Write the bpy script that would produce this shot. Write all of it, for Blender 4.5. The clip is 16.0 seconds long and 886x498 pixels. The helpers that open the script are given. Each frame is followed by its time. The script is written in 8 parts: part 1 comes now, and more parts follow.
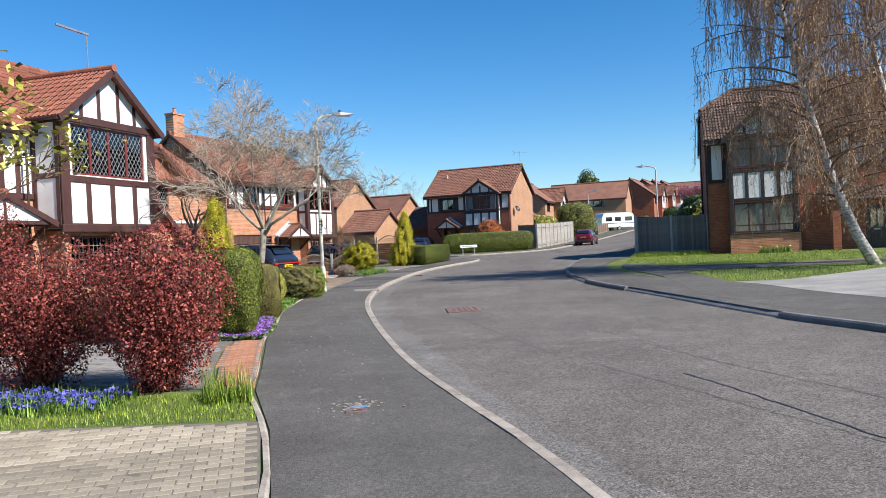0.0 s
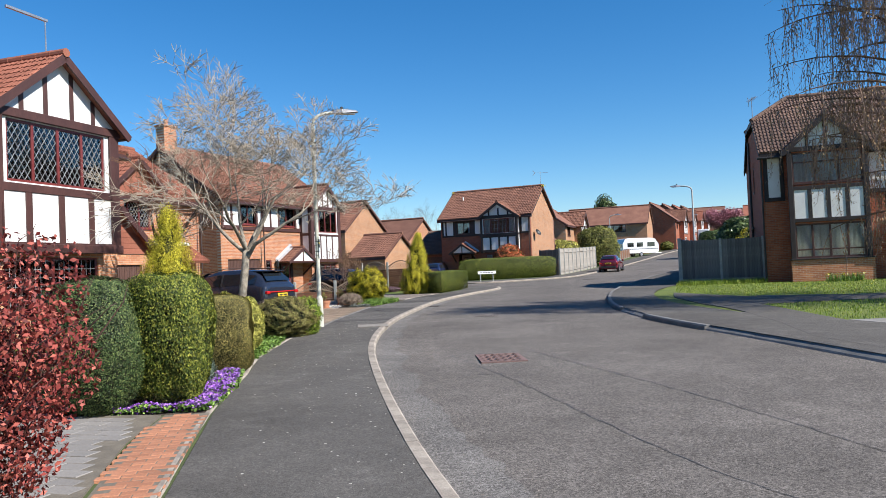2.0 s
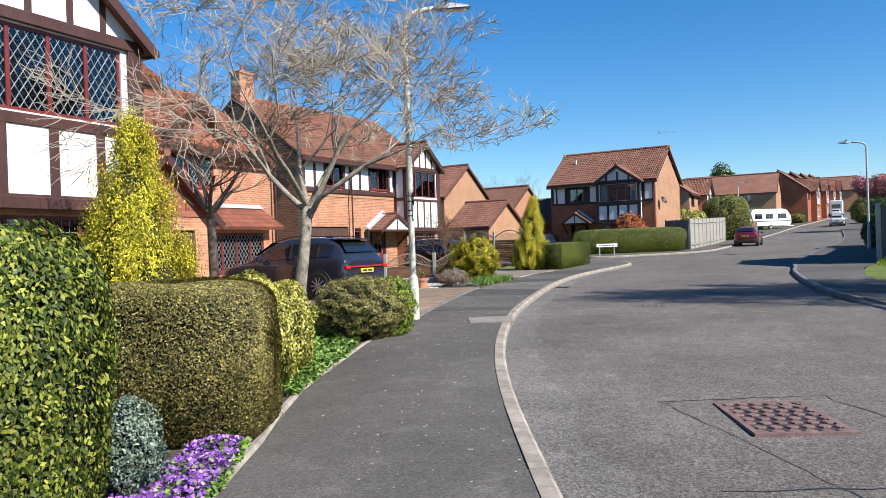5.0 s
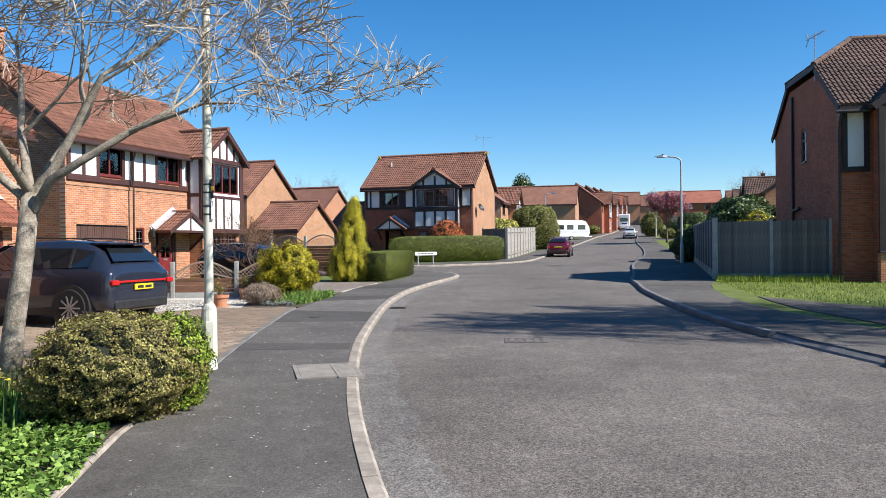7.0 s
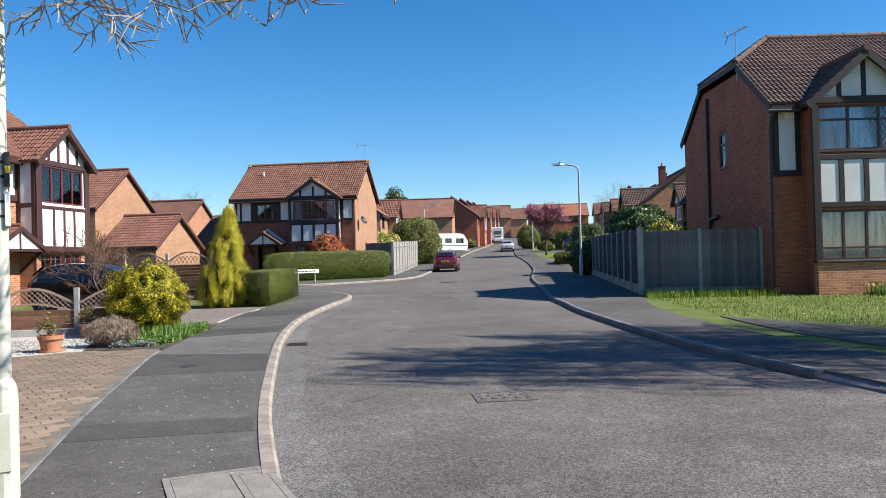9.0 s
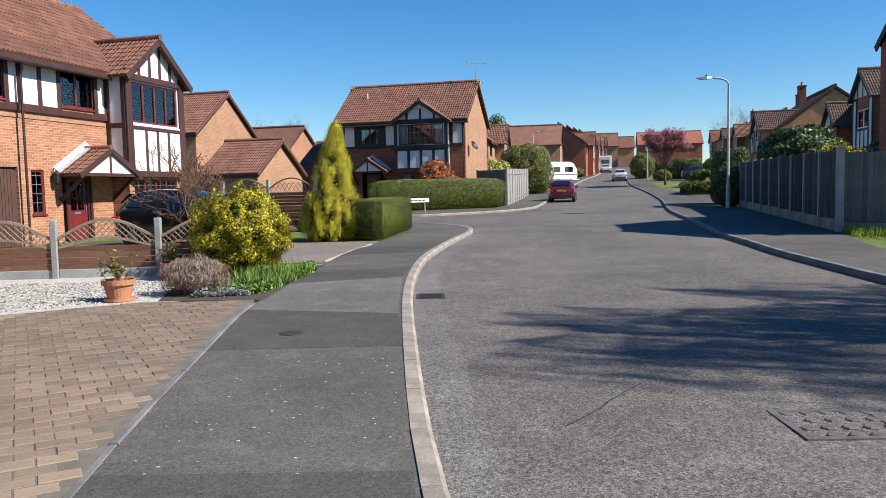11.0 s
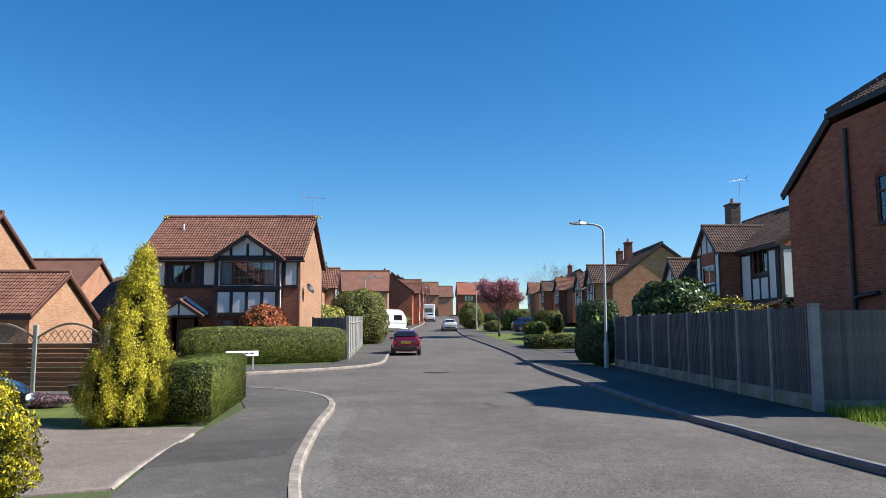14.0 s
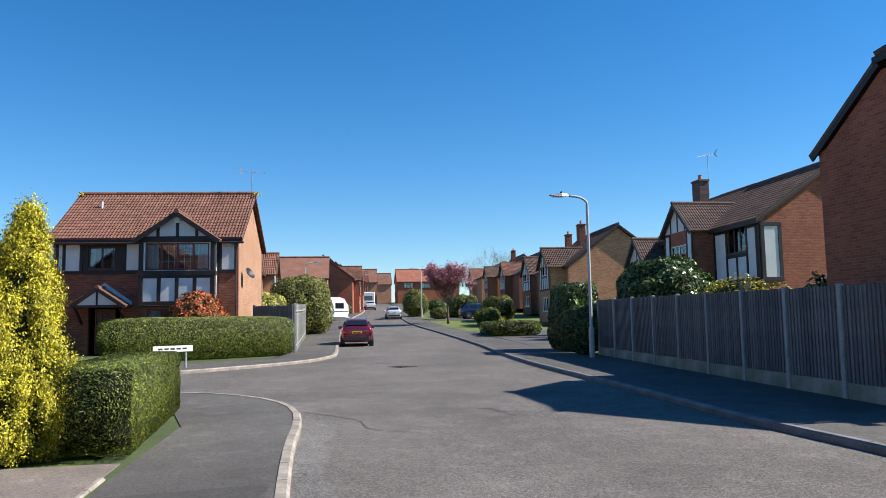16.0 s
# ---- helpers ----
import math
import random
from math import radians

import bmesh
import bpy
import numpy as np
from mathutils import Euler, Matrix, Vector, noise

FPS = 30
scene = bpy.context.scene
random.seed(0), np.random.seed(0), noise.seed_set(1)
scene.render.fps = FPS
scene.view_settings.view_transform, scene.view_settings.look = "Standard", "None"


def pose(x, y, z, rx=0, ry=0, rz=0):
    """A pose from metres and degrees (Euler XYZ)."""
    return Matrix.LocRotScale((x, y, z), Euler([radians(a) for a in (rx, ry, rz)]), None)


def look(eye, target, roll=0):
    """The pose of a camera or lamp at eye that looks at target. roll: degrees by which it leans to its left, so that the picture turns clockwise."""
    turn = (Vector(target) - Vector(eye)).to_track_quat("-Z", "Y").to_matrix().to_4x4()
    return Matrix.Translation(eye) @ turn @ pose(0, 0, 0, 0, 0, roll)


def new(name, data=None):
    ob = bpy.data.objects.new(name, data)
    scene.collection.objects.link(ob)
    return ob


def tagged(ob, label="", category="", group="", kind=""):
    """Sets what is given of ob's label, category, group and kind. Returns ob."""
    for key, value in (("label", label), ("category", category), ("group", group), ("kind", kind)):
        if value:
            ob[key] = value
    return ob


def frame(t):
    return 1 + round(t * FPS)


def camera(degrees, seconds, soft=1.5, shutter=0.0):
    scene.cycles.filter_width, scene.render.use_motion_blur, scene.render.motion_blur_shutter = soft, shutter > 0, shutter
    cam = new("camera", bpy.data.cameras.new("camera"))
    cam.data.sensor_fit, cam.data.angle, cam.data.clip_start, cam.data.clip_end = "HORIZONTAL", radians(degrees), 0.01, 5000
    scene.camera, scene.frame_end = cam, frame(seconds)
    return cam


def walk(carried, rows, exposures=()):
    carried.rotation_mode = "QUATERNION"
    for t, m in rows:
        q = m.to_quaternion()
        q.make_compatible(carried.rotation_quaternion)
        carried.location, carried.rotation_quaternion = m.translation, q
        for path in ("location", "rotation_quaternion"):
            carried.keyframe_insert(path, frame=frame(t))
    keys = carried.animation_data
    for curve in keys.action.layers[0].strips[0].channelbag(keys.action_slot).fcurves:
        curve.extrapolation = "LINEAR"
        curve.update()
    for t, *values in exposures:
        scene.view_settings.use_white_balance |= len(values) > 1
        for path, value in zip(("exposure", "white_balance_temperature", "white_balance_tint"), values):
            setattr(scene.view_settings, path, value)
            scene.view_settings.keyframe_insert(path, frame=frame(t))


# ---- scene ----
cam = camera(60.0, 16.0, 0.8)
PATH = [
    (0, (0.067, 0.039, 1.764), (0.056, 2.039, 1.749), -2.7),
    (0.5, (-0.013, 1.275, 1.851), (-0.031, 3.271, 1.972), -2.7),
    (1, (-0.113, 2.439, 1.847), (-0.131, 4.436, 1.963), -2.6),
    (1.5, (-0.161, 3.414, 1.785), (-0.182, 5.41, 1.913), -3.5),
    (2, (-0.278, 4.614, 1.745), (-0.316, 6.613, 1.8), -2.5),
    (2.5, (-0.369, 5.771, 1.735), (-0.477, 7.768, 1.752), -2.6),
    (3, (-0.558, 6.923, 1.722), (-0.841, 8.903, 1.682), -2.6),
    (3.2, (-0.593, 7.346, 1.746), (-0.895, 9.323, 1.711), -2.5),
    (5.3, (-1.581, 11.727, 1.679), (-1.864, 13.707, 1.675), -1.7),
    (5.5, (-1.703, 12.129, 1.663), (-1.944, 14.115, 1.658), -1.4),
    (6, (-1.964, 13.302, 1.726), (-2.011, 15.301, 1.701), 0.2),
    (6.2, (-2.0, 13.719, 1.777), (-1.924, 15.718, 1.758), 0.6),
    (6.5, (-2.061, 14.33, 1.864), (-1.878, 16.321, 1.885), -0.2),
    (7, (-2.202, 15.381, 1.872), (-1.981, 17.369, 1.864), -0.6),
    (7.5, (-2.295, 16.378, 1.873), (-2.019, 18.359, 1.834), -3.2),
    (8, (-2.3, 17.313, 1.93), (-1.756, 19.234, 2.043), -0.7),
    (8.5, (-2.401, 18.277, 1.945), (-1.823, 20.188, 2.051), -0.8),
    (9, (-2.602, 19.306, 1.931), (-2.044, 21.226, 1.955), -1.5),
    (9.5, (-2.699, 20.224, 1.897), (-2.266, 22.175, 1.986), -2.0),
    (9.6, (-2.705, 20.424, 1.888), (-2.301, 22.38, 2.0), -2.4),
    (10, (-2.682, 21.217, 1.809), (-2.332, 23.182, 1.681), -2.7),
    (10.2, (-2.668, 21.612, 1.809), (-2.318, 23.575, 1.648), -2.6),
    (12.3, (-2.876, 26.064, 1.975), (-2.656, 28.051, 1.923), 1.5),
    (12.5, (-2.883, 26.475, 1.952), (-2.635, 28.459, 1.94), 1.9),
    (13, (-2.898, 27.559, 1.989), (-2.572, 29.531, 2.053), 1.3),
    (13.1, (-2.903, 27.776, 1.998), (-2.506, 29.733, 2.103), 1.3),
    (13.5, (-2.835, 28.567, 2.123), (-2.199, 30.444, 2.394), 1.0),
    (14, (-2.713, 29.486, 2.129), (-1.94, 31.318, 2.352), -0.1),
    (14.5, (-2.548, 30.443, 2.056), (-1.643, 32.225, 2.131), -0.6),
    (15, (-2.481, 31.477, 2.117), (-1.565, 33.25, 2.245), -0.9),
    (15.5, (-2.359, 32.475, 2.103), (-1.429, 34.234, 2.299), -1.0),
    (16, (-2.187, 33.548, 2.147), (-1.257, 35.309, 2.337), -1.0),
]
walk(cam, [(t, look(eye, target, roll)) for t, eye, target, roll in PATH], [(0, 0.78), (3, 0.68), (6, 0.8), (9, 0.8), (10, 0.73), (13, 0.62), (14.5, 0.79), (16, 0.8)])

# ---- world, sun ----
SUN_AZ, SUN_EL = 118.5, 41.0
world = bpy.data.worlds.new("sky")
world.use_nodes = True
scene.world = world
wn = world.node_tree.nodes
sky = wn.new("ShaderNodeTexSky")
sky.sky_type = "NISHITA"
sky.sun_disc = False
sky.sun_elevation, sky.sun_rotation = radians(SUN_EL), radians(SUN_AZ)
sky.air_density, sky.dust_density, sky.ozone_density = 1.0, 0.0, 6.0
deep = wn.new("ShaderNodeHueSaturation")
deep.inputs["Saturation"].default_value = 1.26
world.node_tree.links.new(sky.outputs[0], deep.inputs["Color"])
world.node_tree.links.new(deep.outputs[0], wn["Background"].inputs[0])
wn["Background"].inputs[1].default_value = 0.09
sun_data = bpy.data.lights.new("sun", "SUN")
sun_data.energy, sun_data.angle, sun_data.color = 5.0, radians(0.53), (1.0, 0.96, 0.9)
sun = new("sun", sun_data)
sd = Vector((math.sin(radians(SUN_AZ)) * math.cos(radians(SUN_EL)), math.cos(radians(SUN_AZ)) * math.cos(radians(SUN_EL)), math.sin(radians(SUN_EL))))
sun.matrix_world = look(sd * 100, (0, 0, 0))

rng = random.Random(7)


# ---- lie of the land ----
def gz(x, y):
    """Height of the road's surface: a street that climbs gently and then more steeply."""
    s = max(-60.0, min(0.407 * x + 0.914 * y, 230.0))
    z = 0.0125 * s
    if s > 57.5:
        z += 0.000313 * (min(s, 109.0) - 57.5) ** 2
    if s > 109:
        z += (min(s, 218.0) - 109) * 0.0324
    return z


# ---- materials ----
def node_mat(name):
    m = bpy.data.materials.new(name)
    m.use_nodes = True
    return m, m.node_tree.nodes, m.node_tree.links, m.node_tree.nodes["Principled BSDF"]


def noise_node(n, l, co, scale, detail=4, rough=0.55):
    t = n.new("ShaderNodeTexNoise")
    t.inputs["Scale"].default_value, t.inputs["Detail"].default_value, t.inputs["Roughness"].default_value = scale, detail, rough
    l.new(co, t.inputs["Vector"])
    return t.outputs["Fac"]


def ramp_node(n, l, fac, stops):
    r = n.new("ShaderNodeValToRGB")
    e = r.color_ramp.elements
    e[0].position, e[0].color = stops[0][0], (*stops[0][1], 1)
    e[1].position, e[1].color = stops[-1][0], (*stops[-1][1], 1)
    for p, c in stops[1:-1]:
        e.new(p).color = (*c, 1)
    l.new(fac, r.inputs["Fac"])
    return r.outputs["Color"]


def mix_node(n, l, kind, fac, a, b):
    m = n.new("ShaderNodeMix")
    m.data_type, m.blend_type = "RGBA", kind
    for sock, v in ((m.inputs[0], fac), (m.inputs[6], a), (m.inputs[7], b)):
        if isinstance(v, (int, float)):
            sock.default_value = v
        elif isinstance(v, tuple):
            sock.default_value = (*v, 1)
        else:
            l.new(v, sock)
    return m.outputs[2]


def bump_node(n, l, height, strength, dist, bsdf):
    b = n.new("ShaderNodeBump")
    b.inputs["Strength"].default_value, b.inputs["Distance"].default_value = strength, dist
    l.new(height, b.inputs["Height"])
    l.new(b.outputs[0], bsdf.inputs["Normal"])


def grey(v):
    return (v, v, v)


def mat(name, c1, c2, rough=0.8, scale=3.0, fine=60.0, bump=0.3, dist=0.004, metal=0.0, contrast=0.35, rnd=0.0, stretch=None):
    """A surface with broad patches between two colours, fine grain, and, with rnd, a shade of its own for each piece."""
    m, n, l, p = node_mat(name)
    co = n.new("ShaderNodeTexCoord").outputs["Object"]
    if stretch:
        mp = n.new("ShaderNodeMapping")
        mp.inputs["Scale"].default_value = stretch
        l.new(co, mp.inputs["Vector"])
        co = mp.outputs[0]
    broad, grain = noise_node(n, l, co, scale), noise_node(n, l, co, fine, 3, 0.7)
    col = ramp_node(n, l, broad, [(0.3, c1), (0.7, c2)])
    col = mix_node(n, l, "MULTIPLY", 1.0, col, ramp_node(n, l, grain, [(0.25, grey(1 - contrast)), (0.75, grey(1 + contrast * 0.4))]))
    if rnd:
        o = n.new("ShaderNodeObjectInfo")
        col = mix_node(n, l, "MULTIPLY", 1.0, col, ramp_node(n, l, o.outputs["Random"], [(0.0, grey(1 - rnd)), (1.0, grey(1 + rnd * 0.5))]))
    if rnd:
        isl = n.new("ShaderNodeNewGeometry")
        col = mix_node(n, l, "MULTIPLY", 1.0, col, ramp_node(n, l, isl.outputs["Random Per Island"], [(0.0, grey(1 - rnd)), (1.0, grey(1 + rnd * 0.6))]))
    l.new(col, p.inputs["Base Color"])
    p.inputs["Roughness"].default_value, p.inputs["Metallic"].default_value = rough, metal
    if bump:
        bump_node(n, l, grain, bump, dist, p)
    return m


def brick_mat(name, c1, c2, mortar):
    """Stretcher bond in the wall's own x and z."""
    m, n, l, p = node_mat(name)
    co = n.new("ShaderNodeTexCoord").outputs["Object"]
    sp, cb = n.new("ShaderNodeSeparateXYZ"), n.new("ShaderNodeCombineXYZ")
    l.new(co, sp.inputs[0])
    l.new(sp.outputs[0], cb.inputs[0])
    l.new(sp.outputs[2], cb.inputs[1])
    b = n.new("ShaderNodeTexBrick")
    b.inputs["Scale"].default_value, b.inputs["Brick Width"].default_value, b.inputs["Row Height"].default_value = 1.0, 0.225, 0.075
    b.inputs["Mortar Size"].default_value, b.inputs["Mortar Smooth"].default_value, b.inputs["Bias"].default_value = 0.007, 0.2, 0.0
    for k, v in (("Color1", c1), ("Color2", c2), ("Mortar", mortar)):
        b.inputs[k].default_value = (*v, 1)
    l.new(cb.outputs[0], b.inputs["Vector"])
    broad, grain = noise_node(n, l, co, 0.9), noise_node(n, l, co, 45.0, 3, 0.7)
    col = mix_node(n, l, "MULTIPLY", 1.0, b.outputs["Color"], ramp_node(n, l, broad, [(0.3, grey(0.82)), (0.7, grey(1.1))]))
    col = mix_node(n, l, "MULTIPLY", 1.0, col, ramp_node(n, l, grain, [(0.25, grey(0.75)), (0.75, grey(1.12))]))
    l.new(col, p.inputs["Base Color"])
    p.inputs["Roughness"].default_value = 0.88
    inv = n.new("ShaderNodeMath")
    inv.operation = "SUBTRACT"
    inv.inputs[0].default_value = 1.0
    l.new(b.outputs["Fac"], inv.inputs[1])
    bump_node(n, l, inv.outputs[0], 0.6, 0.006, p)
    return m


def leaf_mat(name, dark, mid, light, gloss=0.5):
    """Leaves: every leaf has its own shade, and light comes through."""
    m, n, l, p = node_mat(name)
    g = n.new("ShaderNodeNewGeometry")
    col = ramp_node(n, l, g.outputs["Random Per Island"], [(0.0, tuple(v * 0.6 for v in dark)), (0.5, tuple(v * 0.85 for v in mid)), (1.0, light)])
    p.inputs["Specular IOR Level"].default_value = 0.2
    co = n.new("ShaderNodeTexCoord").outputs["Object"]
    col = mix_node(n, l, "MULTIPLY", 1.0, col, ramp_node(n, l, noise_node(n, l, co, 6.0), [(0.3, grey(0.5)), (0.68, grey(1.25))]))
    l.new(col, p.inputs["Base Color"])
    p.inputs["Roughness"].default_value = gloss
    t, mx = n.new("ShaderNodeBsdfTranslucent"), n.new("ShaderNodeMixShader")
    l.new(col, t.inputs["Color"])
    mx.inputs[0].default_value = 0.12
    l.new(p.outputs[0], mx.inputs[1])
    l.new(t.outputs[0], mx.inputs[2])
    l.new(mx.outputs[0], n["Material Output"].inputs["Surface"])
    return m


def asphalt_mat(name, c1, c2, speck, worn):
    m, n, l, p = node_mat(name)
    co = n.new("ShaderNodeTexCoord").outputs["Object"]
    patch, mid = noise_node(n, l, co, 0.35, 5, 0.6), noise_node(n, l, co, 2.6, 5, 0.65)
    v = n.new("ShaderNodeTexVoronoi")
    v.inputs["Scale"].default_value = 55.0
    l.new(co, v.inputs["Vector"])
    col = ramp_node(n, l, patch, [(0.3, c1), (0.7, c2)])
    col = mix_node(n, l, "MULTIPLY", 1.0, col, ramp_node(n, l, mid, [(0.25, grey(0.85)), (0.55, grey(1.0)), (0.78, grey(1.0 + worn))]))
    fine = noise_node(n, l, co, 110.0, 2, 0.6)
    col = mix_node(n, l, "MULTIPLY", 1.0, col, ramp_node(n, l, fine, [(0.3, grey(1 - speck)), (0.7, grey(1 + speck))]))
    col = mix_node(n, l, "MULTIPLY", 1.0, col, ramp_node(n, l, v.outputs["Color"], [(0.0, grey(1 - speck * 0.8)), (1.0, grey(1 + speck * 0.8))]))
    l.new(col, p.inputs["Base Color"])
    p.inputs["Roughness"].default_value = 0.85
    p.inputs["Specular IOR Level"].default_value = 0.15
    bump_node(n, l, fine, 0.6, 0.008, p)
    return m


def glass_mat(name, tint, ior=1.6):
    """Window glass: clear, with a mirror's gloss by Fresnel."""
    m, n, l, p = node_mat(name)
    tr, gl, mx, fr = n.new("ShaderNodeBsdfTransparent"), n.new("ShaderNodeBsdfGlossy"), n.new("ShaderNodeMixShader"), n.new("ShaderNodeFresnel")
    tr.inputs[0].default_value = (*tint, 1)
    gl.inputs["Roughness"].default_value = 0.03
    fr.inputs["IOR"].default_value = ior
    l.new(fr.outputs[0], mx.inputs[0])
    l.new(tr.outputs[0], mx.inputs[1])
    l.new(gl.outputs[0], mx.inputs[2])
    l.new(mx.outputs[0], n["Material Output"].inputs["Surface"])
    return m


def paint_mat(name, c, rough=0.25, coat=0.8, metal=0.3):
    m, n, l, p = node_mat(name)
    co = n.new("ShaderNodeTexCoord").outputs["Object"]
    dirt = noise_node(n, l, co, 4.0, 5, 0.7)
    l.new(ramp_node(n, l, dirt, [(0.3, tuple(v * 0.9 for v in c)), (0.8, tuple(v * 1.1 for v in c))]), p.inputs["Base Color"])
    l.new(ramp_node(n, l, dirt, [(0.3, grey(rough * 0.8)), (0.8, grey(rough * 1.5))]), p.inputs["Roughness"])
    p.inputs["Metallic"].default_value, p.inputs["Coat Weight"].default_value = metal, coat
    return m


M_ROAD = asphalt_mat("road_asphalt", (0.105, 0.093, 0.083), (0.163, 0.145, 0.13), 0.7, 0.3)
M_PAVE = asphalt_mat("pavement_asphalt", (0.082, 0.075, 0.068), (0.128, 0.118, 0.107), 0.38, 0.4)
M_PATCH = asphalt_mat("fresh_asphalt", (0.066, 0.061, 0.056), (0.094, 0.087, 0.08), 0.34, 0.32)
M_PAVEPALE = asphalt_mat("worn_pale_footway_asphalt", (0.115, 0.105, 0.095), (0.165, 0.152, 0.138), 0.4, 0.4)
M_DRIVEBROWN = asphalt_mat("brown_worn_asphalt", (0.17, 0.14, 0.12), (0.25, 0.21, 0.18), 0.4, 0.3)
M_TAR = mat("tar", (0.018, 0.018, 0.02), (0.035, 0.034, 0.035), 0.55, 6, 40)
M_KERB = mat("kerb_concrete", (0.22, 0.183, 0.15), (0.4, 0.345, 0.285), 0.9, 5.0, 70, 0.6, rnd=0.12)
# darker grey than the left kerb's concrete
M_KERBDARK = mat("weathered_kerb_concrete", (0.13, 0.125, 0.12), (0.22, 0.21, 0.2), 0.9, 2.5, 70, 0.4, rnd=0.12)
M_GUTTERDUST = asphalt_mat("dusty_worn_asphalt", (0.12, 0.111, 0.103), (0.185, 0.171, 0.157), 0.7, 0.35)
M_CONC = mat("pale_concrete", (0.22, 0.208, 0.19), (0.35, 0.328, 0.3), 0.9, 1.2, 60, 0.4)
M_POST = mat("concrete_post", (0.3, 0.31, 0.29), (0.45, 0.45, 0.42), 0.92, 2.0, 50, 0.5, rnd=0.15)
M_GROUND = mat("garden_soil_and_grass", (0.05, 0.075, 0.022), (0.09, 0.115, 0.035), 0.95, 1.1, 30, 0.8, 0.02)
M_LAWN = mat("lawn", (0.08, 0.12, 0.017), (0.17, 0.2, 0.035), 0.95, 1.3, 45, 0.9, 0.02)
M_SOIL = mat("soil", (0.055, 0.04, 0.028), (0.1, 0.075, 0.05), 0.95, 4, 40, 0.9, 0.02)
M_BLOCK = mat("paving_block", (0.3, 0.25, 0.18), (0.42, 0.35, 0.26), 0.9, 1.1, 70, 0.5, rnd=0.28)
M_BLOCKGREY = mat("grey_paving_slab", (0.25, 0.23, 0.21), (0.34, 0.31, 0.285), 0.9, 1.1, 70, 0.4, rnd=0.14)
M_BLOCKRED = mat("terracotta_block", (0.44, 0.185, 0.1), (0.56, 0.26, 0.15), 0.9, 2.0, 70, 0.4, rnd=0.22)
M_BLOCKDRIVE = mat("weathered_brown_block", (0.215, 0.15, 0.1), (0.32, 0.235, 0.165), 0.9, 0.9, 60, 0.5, rnd=0.25)
M_SAND = mat("jointing_sand", (0.13, 0.11, 0.085), (0.2, 0.17, 0.13), 0.95, 5, 60, 0.6)
M_GRAVEL = mat("white_gravel", (0.48, 0.44, 0.38), (0.7, 0.66, 0.6), 0.9, 12, 55, 0.9, 0.02, contrast=0.55)
M_IRON = mat("cast_iron", (0.05, 0.038, 0.033), (0.1, 0.07, 0.06), 0.6, 8, 60, 0.5, metal=0.4)
M_IRONGREY = mat("worn_cast_iron", (0.1, 0.085, 0.078), (0.17, 0.145, 0.13), 0.7, 7, 60, 0.5, metal=0.1)
M_IRONRUST = mat("rusty_cast_iron", (0.14, 0.085, 0.075), (0.24, 0.15, 0.13), 0.75, 7, 60, 0.5, metal=0.1)
M_BRICK = brick_mat("orange_brick", (0.37, 0.125, 0.055), (0.52, 0.22, 0.1), (0.48, 0.385, 0.3))
M_BRICKRED = brick_mat("red_brick", (0.29, 0.07, 0.03), (0.44, 0.125, 0.055), (0.27, 0.19, 0.14))
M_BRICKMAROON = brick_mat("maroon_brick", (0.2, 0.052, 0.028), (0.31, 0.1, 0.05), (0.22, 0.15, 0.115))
M_BRICKMIX = brick_mat("mixed_brick", (0.42, 0.15, 0.07), (0.6, 0.29, 0.14), (0.45, 0.36, 0.27))
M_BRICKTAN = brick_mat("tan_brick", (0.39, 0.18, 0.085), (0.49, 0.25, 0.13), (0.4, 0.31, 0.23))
M_TILE = mat("clay_brown_tile", (0.185, 0.078, 0.05), (0.275, 0.125, 0.08), 0.85, 0.8, 40, 0.4, rnd=0.22)
M_TILERED = mat("red_brown_tile", (0.26, 0.085, 0.05), (0.36, 0.13, 0.08), 0.85, 0.8, 40, 0.4, rnd=0.2)
M_TILEDARK = mat("dark_brown_tile", (0.105, 0.06, 0.045), (0.175, 0.1, 0.07), 0.85, 0.8, 40, 0.4, rnd=0.2)
M_MOSS = mat("lichen", (0.4, 0.33, 0.05), (0.55, 0.45, 0.1), 0.95, 9, 60, 0.7)
M_TIMBER = mat("maroon_brown_timber", (0.05, 0.019, 0.016), (0.085, 0.032, 0.026), 0.6, 2, 30, 0.3, stretch=(1, 1, 0.3))
M_TIMBERBLACK = mat("black_brown_timber", (0.014, 0.009, 0.009), (0.028, 0.018, 0.017), 0.6, 2, 30, 0.3)
M_RENDER = mat("white_render", (0.68, 0.665, 0.64), (0.77, 0.755, 0.73), 0.9, 2.0, 35, 0.35, contrast=0.1)
M_RENDERGREY = mat("aged_white_render", (0.55, 0.54, 0.52), (0.68, 0.66, 0.63), 0.9, 1.4, 35, 0.35, contrast=0.14)
M_FRAME = mat("dark_red_window_paint", (0.13, 0.022, 0.02), (0.18, 0.035, 0.03), 0.35, 3, 30, 0.1, contrast=0.1)
M_FRAMEDARK = mat("dark_brown_window_paint", (0.045, 0.02, 0.017), (0.075, 0.032, 0.026), 0.4, 3, 30, 0.1, contrast=0.1)
M_FRAMEWHITE = mat("white_upvc", (0.75, 0.75, 0.75), (0.82, 0.82, 0.82), 0.35, 3, 30, 0.05, contrast=0.05)
M_DOOR = mat("dark_red_door_paint", (0.15, 0.018, 0.022), (0.2, 0.03, 0.03), 0.3, 3, 30, 0.1, contrast=0.1)
M_GARAGE = mat("brown_garage_door", (0.085, 0.042, 0.03), (0.11, 0.056, 0.042), 0.5, 2, 30, 0.15, contrast=0.15)
M_LEAD = mat("lead_came", (0.42, 0.42, 0.43), (0.55, 0.55, 0.56), 0.5, 9, 40, 0.2, metal=0.5)
